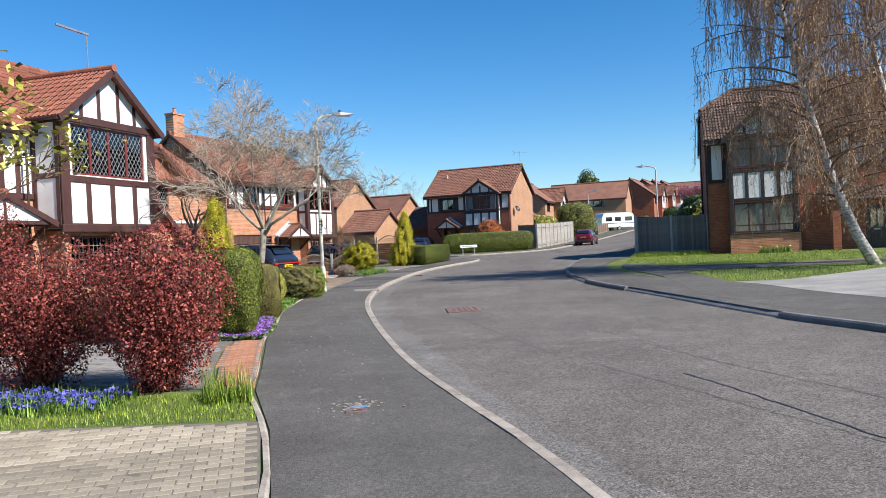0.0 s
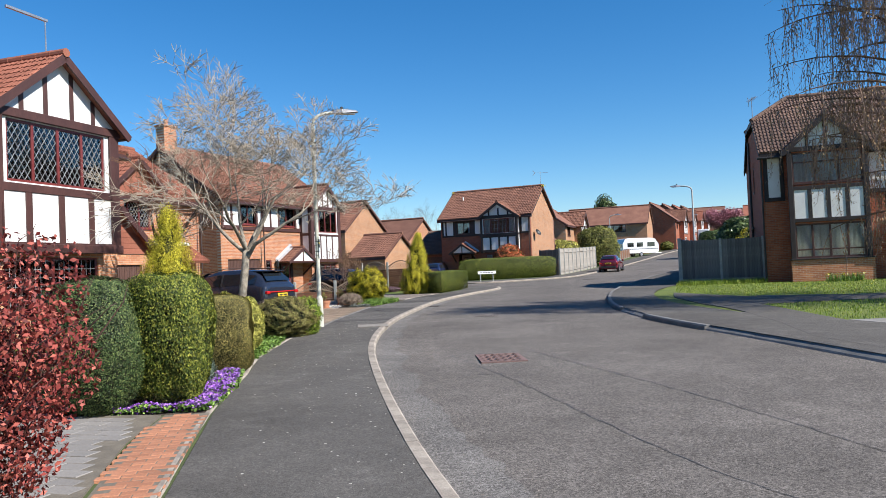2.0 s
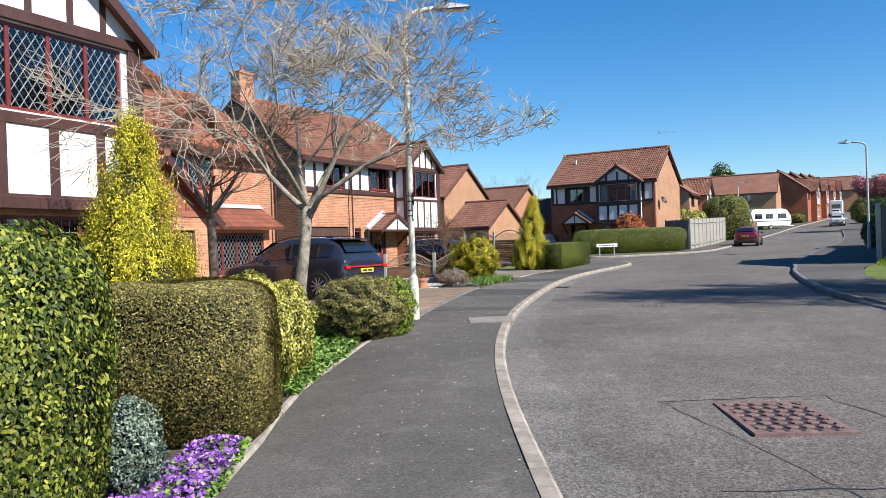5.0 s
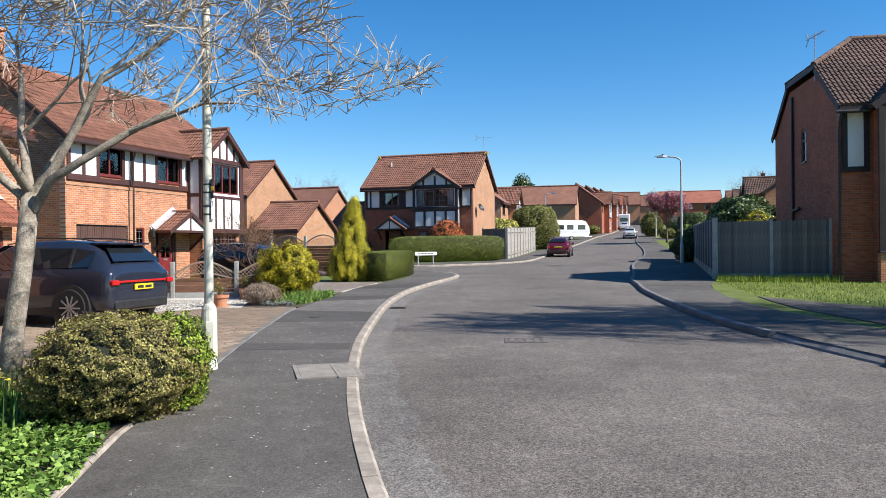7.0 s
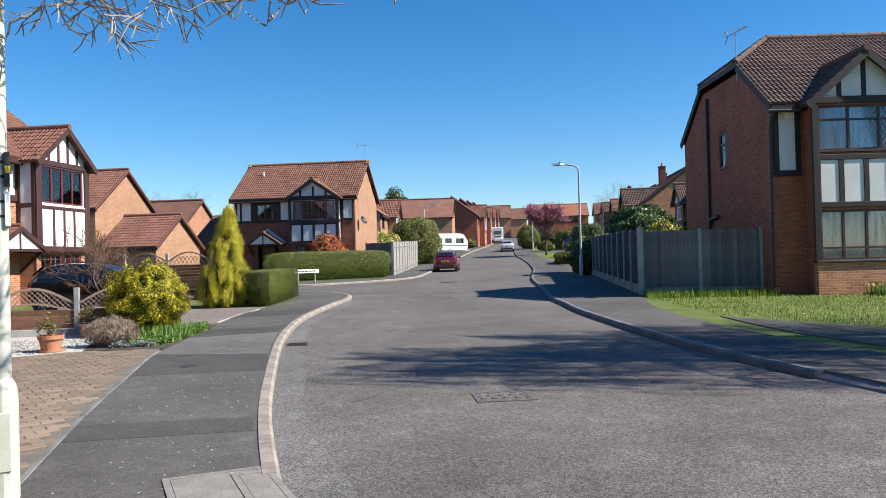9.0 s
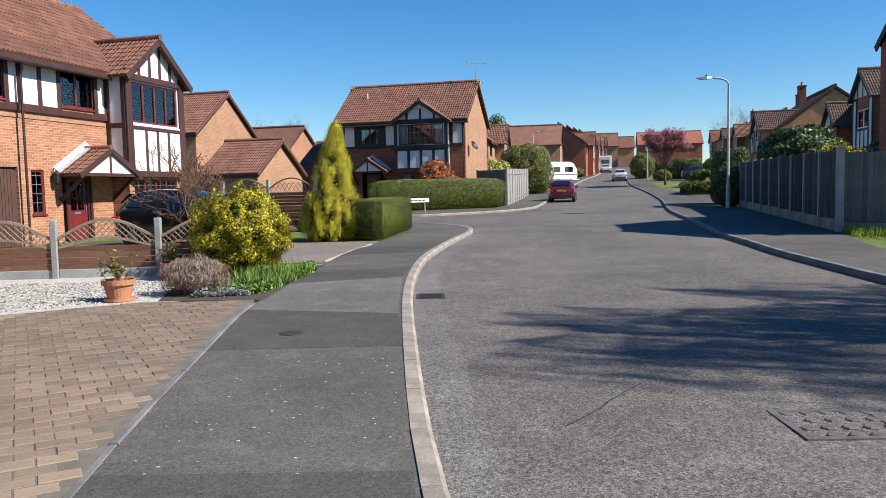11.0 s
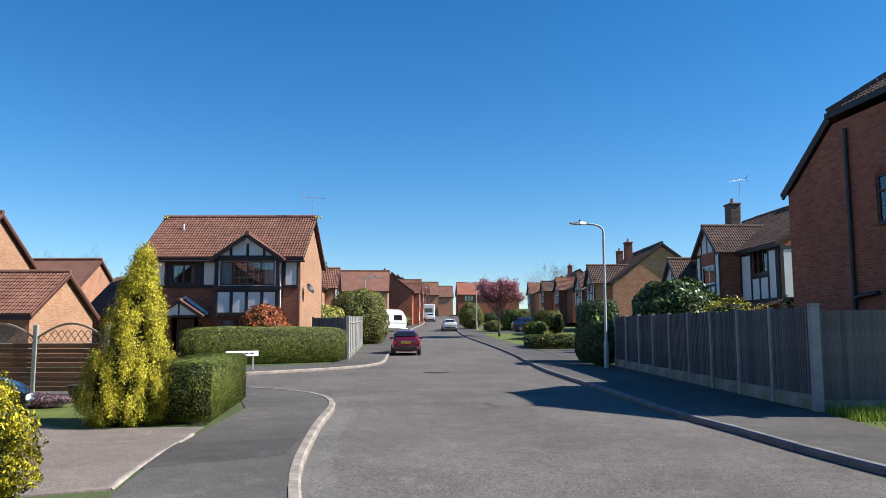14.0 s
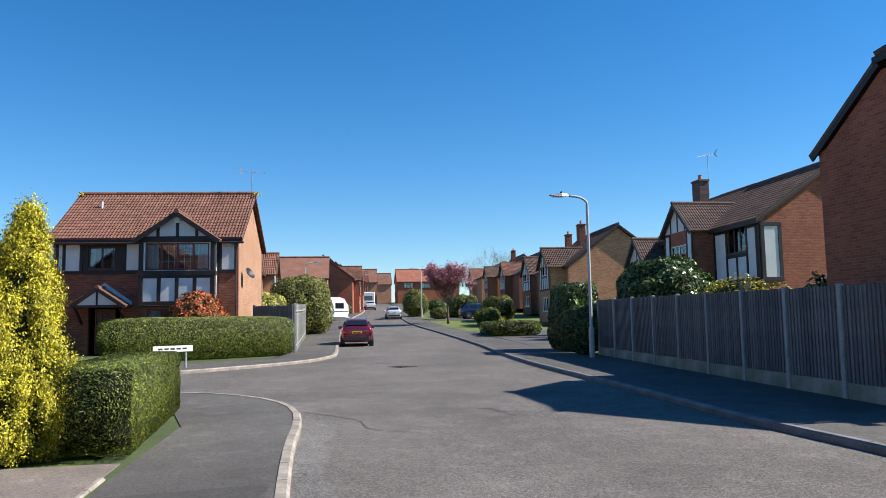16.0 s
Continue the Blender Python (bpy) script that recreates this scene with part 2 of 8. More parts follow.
M_FLASH = mat("lead_flashing", (0.45, 0.46, 0.48), (0.62, 0.63, 0.65), 0.55, 6, 40, 0.3, metal=0.3)
M_GLASS = glass_mat("window_glass", (0.9, 0.93, 0.95), 2.0)
M_CARGLASS = glass_mat("car_glass", (0.16, 0.17, 0.18))
M_CURTAIN = mat("net_curtain", (0.6, 0.63, 0.65), (0.8, 0.82, 0.83), 0.9, 6, 60, 0.2, contrast=0.2, stretch=(4, 1, 0.2))
M_BLIND = mat("pale_blind", (0.34, 0.37, 0.4), (0.5, 0.54, 0.57), 0.8, 4, 60, 0.2, contrast=0.3, stretch=(0.2, 1, 6))
M_GUTTER = mat("brown_plastic_gutter", (0.04, 0.022, 0.018), (0.06, 0.035, 0.028), 0.4, 3, 30, 0.1)
M_PIPEBLACK = mat("black_plastic_pipe", (0.018, 0.016, 0.016), (0.03, 0.027, 0.026), 0.45, 3, 30, 0.1)
M_FENCE = mat("weathered_grey_fence_board", (0.13, 0.12, 0.115), (0.26, 0.24, 0.225), 0.9, 3, 30, 0.6, rnd=0.3, stretch=(1, 1, 0.15))
M_GRAVELBOARD = mat("mossy_concrete_board", (0.16, 0.17, 0.08), (0.36, 0.35, 0.3), 0.92, 1.6, 40, 0.5, rnd=0.12)
M_FENCETAN = mat("greyish_tan_fence_board", (0.2, 0.165, 0.135), (0.3, 0.255, 0.21), 0.9, 3, 30, 0.5, rnd=0.2, stretch=(1, 1, 0.15))
M_FENCEPALE = mat("bleached_fence_board", (0.3, 0.27, 0.235), (0.42, 0.38, 0.33), 0.9, 3, 30, 0.5, rnd=0.2, stretch=(1, 1, 0.15))
M_FENCEBROWN = mat("brown_stained_fence", (0.15, 0.068, 0.038), (0.24, 0.115, 0.066), 0.85, 3, 30, 0.4, rnd=0.2, stretch=(0.2, 1, 1))
M_TRELLIS = mat("weathered_trellis", (0.28, 0.2, 0.14), (0.4, 0.3, 0.22), 0.85, 5, 30, 0.4)
M_BARK = mat("brown_bark", (0.11, 0.075, 0.055), (0.2, 0.145, 0.11), 0.95, 7, 40, 0.8, 0.01)
M_BARKPALE = mat("pale_lichened_bark", (0.17, 0.14, 0.105), (0.43, 0.37, 0.29), 0.95, 9, 45, 0.9, 0.012, contrast=0.5)
M_TWIGPALE = mat("pale_twigs", (0.29, 0.24, 0.18), (0.46, 0.385, 0.295), 0.9, 7, 40, 0.2)
M_TWIGBROWN = mat("brown_twigs", (0.11, 0.06, 0.035), (0.2, 0.11, 0.06), 0.9, 7, 40, 0.2)
M_BIRCH = mat("birch_bark", (0.12, 0.1, 0.09), (0.75, 0.7, 0.64), 0.85, 6, 40, 0.5, stretch=(1, 1, 2.5))
M_STEEL = mat("galvanised_steel", (0.4, 0.4, 0.41), (0.55, 0.55, 0.56), 0.45, 5, 50, 0.1, metal=0.8)
M_LAMPCREAM = mat("cream_painted_steel", (0.5, 0.49, 0.4), (0.6, 0.58, 0.48), 0.5, 3, 30, 0.15, contrast=0.12)
M_LAMPGREY = mat("grey_painted_steel", (0.42, 0.42, 0.4), (0.55, 0.55, 0.52), 0.5, 3, 30, 0.15, contrast=0.12)
M_BLACK = mat("black_plastic", (0.015, 0.015, 0.016), (0.03, 0.03, 0.03), 0.5, 5, 40, 0.1)
M_RUBBER = mat("tyre_rubber", (0.012, 0.012, 0.012), (0.025, 0.025, 0.025), 0.85, 8, 60, 0.3)
M_WHITE = mat("white_enamel", (0.72, 0.72, 0.7), (0.8, 0.8, 0.78), 0.4, 3, 30, 0.05, contrast=0.05)
M_YELLOW = mat("yellow_plate", (0.75, 0.5, 0.02), (0.8, 0.55, 0.03), 0.4, 3, 30, 0.05, contrast=0.05)
M_REDLIGHT = mat("red_lamp_lens", (0.4, 0.012, 0.012), (0.5, 0.02, 0.02), 0.12, 3, 30, 0.05, contrast=0.1)
M_TERRACOTTA = mat("terracotta", (0.42, 0.17, 0.09), (0.55, 0.25, 0.14), 0.85, 5, 50, 0.3)
M_TWIGBIRCH = mat("birch_twigs", (0.26, 0.16, 0.11), (0.42, 0.28, 0.19), 0.9, 7, 40, 0.2)
M_PINK = leaf_mat("pink_blossom", (0.28, 0.08, 0.11), (0.52, 0.2, 0.25), (0.75, 0.44, 0.47))
M_REDLEAF = leaf_mat("dark_red_leaf", (0.12, 0.024, 0.022), (0.31, 0.058, 0.048), (0.52, 0.15, 0.11), 0.5)
M_HEDGEBLUE = leaf_mat("dark_green_conifer", (0.03, 0.06, 0.022), (0.072, 0.12, 0.04), (0.19, 0.225, 0.075))
M_SPRUCE = leaf_mat("silvery_spruce_needles", (0.08, 0.12, 0.09), (0.19, 0.26, 0.19), (0.36, 0.42, 0.32))
M_HEDGEYELLOW = leaf_mat("yellow_green_conifer", (0.03, 0.058, 0.011), (0.105, 0.145, 0.025), (0.37, 0.37, 0.06))
M_HEDGEOLIVE = leaf_mat("olive_brown_conifer", (0.06, 0.065, 0.02), (0.17, 0.155, 0.045), (0.42, 0.33, 0.1))
M_GOLD = leaf_mat("golden_conifer_spray", (0.11, 0.13, 0.01), (0.55, 0.48, 0.025), (0.9, 0.78, 0.09))
M_EUON = leaf_mat("variegated_leaf", (0.045, 0.075, 0.014), (0.42, 0.40, 0.07), (0.86, 0.78, 0.22), 0.4)
M_YELLOWLEAF = leaf_mat("golden_variegated_leaf", (0.03, 0.06, 0.009), (0.34, 0.29, 0.02), (0.850, 0.725, 0.050), 0.4)
M_HEDGE = leaf_mat("clipped_hedge_leaf", (0.022, 0.046, 0.009), (0.095, 0.135, 0.024), (0.34, 0.34, 0.06), 0.4)
M_HEDGEBRIGHT = leaf_mat("bright_conifer_spray", (0.06, 0.11, 0.012), (0.2, 0.29, 0.03), (0.42, 0.5, 0.07))
M_LAUREL = leaf_mat("dark_laurel_leaf", (0.024, 0.051, 0.016), (0.072, 0.120, 0.035), (0.208, 0.256, 0.096), 0.3)
M_OLIVELEAF = leaf_mat("spring_leaf", (0.080, 0.096, 0.024), (0.192, 0.208, 0.048), (0.384, 0.352, 0.096))
M_GRASS = leaf_mat("grass_blade", (0.08, 0.16, 0.017), (0.23, 0.34, 0.035), (0.46, 0.52, 0.09))
M_GREENLEAF = leaf_mat("fresh_green_leaf", (0.055, 0.12, 0.022), (0.16, 0.28, 0.05), (0.33, 0.47, 0.115), 0.45)
M_PHOTINIA = leaf_mat("red_tipped_leaf", (0.112, 0.120, 0.024), (0.400, 0.160, 0.048), (0.800, 0.160, 0.080), 0.35)
M_PURPLE = leaf_mat("purple_flower", (0.220, 0.066, 0.418), (0.396, 0.143, 0.660), (0.605, 0.330, 0.825))
M_BLUEBELL = leaf_mat("bluebell_flower", (0.050, 0.050, 0.300), (0.100, 0.100, 0.480), (0.200, 0.200, 0.620))
M_HEATHER = leaf_mat("dry_heather", (0.2, 0.14, 0.1), (0.4, 0.3, 0.22), (0.56, 0.45, 0.34))
M_HEATHERPURPLE = leaf_mat("purple_heather", (0.1, 0.06, 0.07), (0.26, 0.15, 0.18), (0.42, 0.28, 0.32))
M_GREYLEAF = leaf_mat("silver_leaf", (0.165, 0.187, 0.154), (0.330, 0.352, 0.308), (0.495, 0.506, 0.462))
M_DAFF = leaf_mat("daffodil_yellow", (0.600, 0.400, 0.020), (0.750, 0.600, 0.030), (0.800, 0.750, 0.400))
M_WOODFAR = leaf_mat("far_bare_twigs", (0.120, 0.100, 0.090), (0.200, 0.170, 0.150), (0.300, 0.270, 0.230), 0.9)


# ---- geometry helpers ----
class Geo:
    """Vertices and faces of one mesh."""

    def __init__(self):
        self.v, self.f = [], []

    def add(self, verts, faces):
        k = len(self.v)
        self.v.extend(tuple(p) for p in verts)
        self.f.extend(tuple(i + k for i in q) for q in faces)
        return self

    def box(self, x0, x1, y0, y1, z0, z1):
        return self.add([(x0, y0, z0), (x1, y0, z0), (x1, y1, z0), (x0, y1, z0), (x0, y0, z1), (x1, y0, z1), (x1, y1, z1), (x0, y1, z1)],
                        [(3, 2, 1, 0), (4, 5, 6, 7), (0, 1, 5, 4), (1, 2, 6, 5), (2, 3, 7, 6), (3, 0, 4, 7)])

    def cbox(self, x0, x1, y0, y1, z0, z1, c=0.01):
        """A box with chamfered edges."""
        vs = []
        for sx in (0, 1):
            for sy in (0, 1):
                for sz in (0, 1):
                    p = [(x0, x1)[sx], (y0, y1)[sy], (z0, z1)[sz]]
                    o = [c if s == 0 else -c for s in (sx, sy, sz)]
                    for ax in range(3):
                        q = list(p)
                        for b in range(3):
                            if b != ax:
                                q[b] += o[b]
                        vs.append(q)
        bm = bmesh.new()
        bv = [bm.verts.new(q) for q in vs]
        bmesh.ops.convex_hull(bm, input=bv)
        bm.verts.index_update()
        self.add([w.co[:] for w in bm.verts], [[w.index for w in q.verts] for q in bm.faces])
        bm.free()
        return self

    def prism(self, poly, z0, z1):
        """A polygon in x and y between two heights; counter-clockwise."""
        n = len(poly)
        return self.add([(x, y, z0) for x, y in poly] + [(x, y, z1) for x, y in poly],
                        [tuple(range(n))[::-1], tuple(range(n, 2 * n))] + [(i, (i + 1) % n, n + (i + 1) % n, n + i) for i in range(n)])

    def slab(self, poly, y0, y1):
        """A polygon in x and z between two depths."""
        n = len(poly)
        return self.add([(x, y0, z) for x, z in poly] + [(x, y1, z) for x, z in poly],
                        [tuple(range(n)), tuple(range(n, 2 * n))[::-1]] + [((i + 1) % n, i, n + i, n + (i + 1) % n) for i in range(n)])

    def beam(self, a, b, w, h, up=(0, 0, 1)):
        """A square bar from a to b."""
        a, b = Vector(a), Vector(b)
        d = (b - a).normalized()
        s = d.cross(Vector(up))
        s = s.normalized() if s.length > 1e-5 else Vector((1, 0, 0))
        t = s.cross(d)
        return self.add([p + s * i * w / 2 + t * j * h / 2 for p in (a, b) for i, j in ((-1, -1), (1, -1), (1, 1), (-1, 1))],
                        [(0, 1, 2, 3), (7, 6, 5, 4), (0, 4, 5, 1), (1, 5, 6, 2), (2, 6, 7, 3), (3, 7, 4, 0)])

    def tube(self, pts, radii, n=8, cap=True):
        pts = [Vector(p) for p in pts]
        k = len(self.v)
        ref = Vector((0.31, 0.17, 0.93))
        for i, p in enumerate(pts):
            d = (pts[min(i + 1, len(pts) - 1)] - pts[max(i - 1, 0)]).normalized()
            s = d.cross(ref)
            if s.length < 0.05:
                s = d.cross(Vector((1, 0, 0)))
            s.normalize()
            t = d.cross(s)
            r = radii[i] if isinstance(radii, (list, tuple)) else radii
            for j in range(n):
                a = 2 * math.pi * j / n
                self.v.append(tuple(p + s * (math.cos(a) * r) + t * (math.sin(a) * r)))
        for i in range(len(pts) - 1):
            for j in range(n):
                a, b = k + i * n + j, k + i * n + (j + 1) % n
                self.f.append((a, b, b + n, a + n))
        if cap:
            self.f.append(tuple(range(k, k + n))[::-1])
            self.f.append(tuple(range(k + (len(pts) - 1) * n, k + len(pts) * n)))
        return self

    def lathe(self, prof, n=20, at=(0, 0, 0)):
        """A profile of (radius, height) turned about the z axis."""
        k = len(self.v)
        for r, z in prof:
            for j in range(n):
                a = 2 * math.pi * j / n
                self.v.append((at[0] + r * math.cos(a), at[1] + r * math.sin(a), at[2] + z))
        for i in range(len(prof) - 1):
            for j in range(n):
                a, b = k + i * n + j, k + i * n + (j + 1) % n
                self.f.append((a, b, b + n, a + n))
        self.f.append(tuple(range(k, k + n))[::-1])
        self.f.append(tuple(range(k + (len(prof) - 1) * n, k + len(prof) * n)))
        return self

    def mesh(self, name, material=None, smooth=False):
        me = bpy.data.meshes.new(name)
        me.from_pydata(self.v, [], self.f)
        if material:
            me.materials.append(material)
        if smooth:
            me.polygons.foreach_set("use_smooth", [True] * len(me.polygons))
        me.update()
        return me


def part(name, geo, material, parent, label="", m=None, smooth=False):
    """One mesh object under a thing or a part, in its parent's space."""
    me = geo.mesh(name, material, smooth) if isinstance(geo, Geo) else geo
    ob = new(name, me)
    if parent:
        ob.parent = parent
    if m is not None:
        ob.matrix_basis = m
    return tagged(ob, label)


def thing(name, label, category, m=None, group="", kind=""):
    ob = new(name)
    ob.empty_display_size = 0.2
    if m is not None:
        ob.matrix_basis = m
    return tagged(ob, label, category, group, kind)


def solid(name, geo, material, label, category, m=None, group="", kind="", smooth=False):
    ob = part(name, geo, material, None, "", m, smooth)
    return tagged(ob, label, category, group, kind)


def on_ground(x, y, rz=0.0, dz=0.1):
    return pose(x, y, gz(x, y) + dz, 0, 0, rz)


def resample(pts, step):
    """Points at even steps along a line that is smoothed through the given ones."""
    P = [Vector(p) for p in pts]
    fine = []
    for i in range(len(P) - 1):
        a, b, c, d = P[max(i - 1, 0)], P[i], P[i + 1], P[min(i + 2, len(P) - 1)]
        for k in range(12):
            t = k / 12
            fine.append(0.5 * ((2 * b) + (c - a) * t + (2 * a - 5 * b + 4 * c - d) * t * t + (3 * b - a - 3 * c + d) * t ** 3))
    fine.append(P[-1])
    out, left = [fine[0]], step
    for a, b in zip(fine, fine[1:]):
        while (b - a).length >= left:
            a = a + (b - a).normalized() * left
            out.append(a)
            left = step
        left -= (b - a).length
    out.append(fine[-1])
    return [tuple(p) for p in out]


def offset_line(pts, d):
    """The line moved d to its left."""
    out = []
    for i, p in enumerate(pts):
        a, b = Vector(pts[max(i - 1, 0)]), Vector(pts[min(i + 1, len(pts) - 1)])
        t = (b - a).normalized()
        out.append((p[0] - t.y * d, p[1] + t.x * d))
    return out


def sheet(name, poly, dz, material, label="", category="", kind="structure", skirt=0.14):
    """A flat paved or planted area that follows the lie of the land, with edges that go down."""
    from mathutils.geometry import tessellate_polygon
    g = Geo()
    n = len(poly)
    g.v = [(x, y, gz(x, y) + dz) for x, y in poly] + [(x, y, gz(x, y) + dz - skirt) for x, y in poly]
    for t in tessellate_polygon([[Vector((x, y, 0)) for x, y in poly]]):
        a, b, c = (Vector(poly[i]) for i in t)
        g.f.append(tuple(t) if (b - a).cross(c - a) > 0 else tuple(t)[::-1])
    area = sum(poly[i][0] * poly[(i + 1) % n][1] - poly[(i + 1) % n][0] * poly[i][1] for i in range(n))
    for i in range(n):
        j = (i + 1) % n
        g.f.append((j, i, n + i, n + j) if area < 0 else (i, n + i, n + j, j)[::-1])
    return solid(name, g, material, label, category, kind=kind)


# ---- the street's lines, in plan ----
KERB_LEFT = resample([(3.6, -10), (2.6, -4), (1.9, 0), (1.35, 3), (0.97, 4.78), (0.69, 6.0), (0.21, 7.68), (-0.38, 9.87), (-0.97, 12.75), (-1.62, 16.6), (-2.0, 19.45),
                      (-2.2, 22), (-2.26, 24.5), (-2.2, 27), (-2.03, 29.3), (-1.62, 33.4), (-1.22, 36.1), (-0.72, 38.6), (-0.12, 40.7), (0.75, 43.4), (1.4, 45.2), (1.82, 46.6),
                      (2.02, 47.9), (1.93, 49.3), (1.5, 50.5), (0.95, 51.3), (0.1, 51.95), (-2.5, 53.2), (-7, 55.2), (-16, 59.2)], 0.915)
KERB_LEFT = [(x + 0.05, y) for x, y in KERB_LEFT]
KERB_FAR = resample([(-14, 66.0), (-6, 62.4), (-1.5, 60.1), (1.3, 58.8), (3.8, 59.6), (6.2, 60.9), (7.7, 62.4), (9.2, 65), (11.9, 72.2), (13.4, 75.9), (21.0, 96), (31.0, 119.5), (38.8, 136), (46.5, 154), (60.5, 188), (80, 235)], 0.915)
KERB_RIGHT = resample([(9.2, -10), (8.3, 2), (7.3, 7), (6.4, 11.2), (5.75, 13.7), (5.1, 18.6), (4.45, 23.2), (4.35, 26.5), (4.55, 29.3), (5.05, 32.5), (6.05, 37.0), (6.8, 39.5), (7.52, 42),
                       (9.4, 46.95), (12.5, 55.4), (15.5, 62.4), (18.9, 70.4), (24, 84), (30.3, 102.5), (36.8, 119), (44.4, 136), (52, 154), (66, 188), (85.5, 235)], 0.915)
BACK_LEFT = [(0.4, -10), (-0.2, -4), (-0.7, 0), (-1.0, 3), (-1.15, 5.0), (-1.6, 6.9), (-2.2, 8.8), (-2.45, 10.1), (-3.15, 13.4), (-3.62, 16.6), (-3.98, 18.6), (-4.17, 22), (-4.07, 24.5), (-4.0, 28),
             (-3.75, 32.6), (-3.25, 35.9), (-2.62, 38.5), (-2.25, 40), (-1.45, 42.5), (-0.2, 46), (-0.05, 47.6), (-0.8, 49.2), (-3.3, 51.0), (-7.8, 53.0), (-16, 56.7)]
BACK_FAR = [(-14, 68.2), (-5, 64.2), (0.2, 62.2), (5.2, 63.2), (6.6, 64.5), (9.6, 72.5), (11.4, 76.7), (18.9, 96.8), (28.9, 120.4), (36.7, 137), (44.4, 155), (58.4, 189), (78, 236)]
BACK_RIGHT = [(11.8, -10), (11, 2), (10, 8), (8.6, 14), (7.2, 20.5), (6.45, 25), (6.3, 29.5), (7.1, 34), (8.6, 38.0), (9.85, 40.2), (11.0, 42.8), (13.35, 48.6), (16.1, 55.4), (18.2, 61.6), (21.1, 70), (26.2, 83.6), (32.5, 101.8), (39.0, 118.2), (46.6, 135.2), (54.2, 153), (68.2, 187), (87.7, 234)]

# ---- ground, road ----
def land():
    g = Geo()
    xs = [-1600, -700, -300, -150, -90] + list(range(-60, 131, 5)) + [170, 260, 420, 800, 1600]
    ys = [-1200, -500, -200, -90, -40] + list(range(-20, 261, 5)) + [300, 400, 600, 1000, 2000]
    for y in ys:
        for x in xs:
            g.v.append((x, y, gz(x, y) - 0.06))
    w = len(xs)
    for j in range(len(ys) - 1):
        for i in range(w - 1):
            g.f.append((j * w + i, j * w + i + 1, (j + 1) * w + i + 1, (j + 1) * w + i))
    solid("ground", g, M_GROUND, "rough grass and soil that reaches the horizon", "ground", kind="structure", smooth=True)


def ribbon(name, left, right, dz, material, label, category, across=2, kind="structure"):
    """A strip of the land's surface between two lines with the same number of points."""
    g = Geo()
    for a, b in zip(left, right):
        for k in range(across + 1):
            x, y = a[0] + (b[0] - a[0]) * k / across, a[1] + (b[1] - a[1]) * k / across
            g.v.append((x, y, gz(x, y) + dz))
    w = across + 1
    for i in range(len(left) - 1):
        for k in range(across):
            g.f.append((i * w + k, i * w + k + 1, (i + 1) * w + k + 1, (i + 1) * w + k))
    return solid(name, g, material, label, category, kind=kind)


land()
axis = resample([(5.8, -11), (5.2, 0), (3.4, 10), (1.6, 20), (1.3, 28), (2.3, 36), (5.2, 46), (8.5, 55), (12.0, 63), (16, 74), (25.5, 100), (33.8, 119.3), (41.6, 136), (49.2, 154), (63.2, 188), (82.7, 235)], 3.0)
ribbon("road", offset_line(axis, 5.6), offset_line(axis, -5.6), 0.0, M_ROAD, "worn grey asphalt street that curves between the houses", "road", 4)
side_axis = resample([(7.5, 52.0), (0, 55.6), (-16, 62.5), (-40, 73)], 3.0)
ribbon("side_road", offset_line(side_axis, 6.4), offset_line(side_axis, -6.4), -0.005, M_ROAD, "grey asphalt side road at the junction", "road", 4)

inner = offset_line(KERB_LEFT, 0.12)
sheet("pavement_left", inner + BACK_LEFT[::-1], 0.1, M_PAVE, "dark asphalt footway with pale scuffs", "pavement")
ribbon("pavement_far", resample(BACK_FAR, 2.0)[:105], offset_line(resample(KERB_FAR, 2.0), 0.12)[:105], 0.1, M_PAVE, "dark asphalt footway beside the far houses", "pavement")
r_in = offset_line(KERB_RIGHT, -0.12)
nn = 130


def even(pts, n):
    L = resample(pts, 0.25)
    return [L[round(i * (len(L) - 1) / (n - 1))] for i in range(n)]


ribbon("pavement_right", even(r_in, nn), even(BACK_RIGHT, nn), 0.1, M_PAVE, "dark asphalt footway beside the close-boarded fence", "pavement")
ribbon("garden_left", [(x - 42, y) for x, y in even(BACK_LEFT[:21], 60)], even(BACK_LEFT[:21], 60), 0.085, M_GROUND, "front gardens of soil and rough grass", "garden")
ribbon("garden_corner", [(-16, 56.7), (-9, 53.5), (-3.3, 51.0)], [(-18, 40), (-10, 40), (-2.3, 40)], 0.08, M_LAWN, "small front lawn behind a clipped hedge", "lawn")
ribbon("garden_far", [(x - 45, y + 25) for x, y in even(BACK_FAR, 60)], even(BACK_FAR, 60), 0.085, M_GROUND, "gardens beyond the side road", "garden")
ribbon("garden_right", even(BACK_RIGHT, 90), [(x + 50, y - 20) for x, y in even(BACK_RIGHT, 90)], 0.085, M_LAWN, "open front lawns with short spring grass", "lawn")


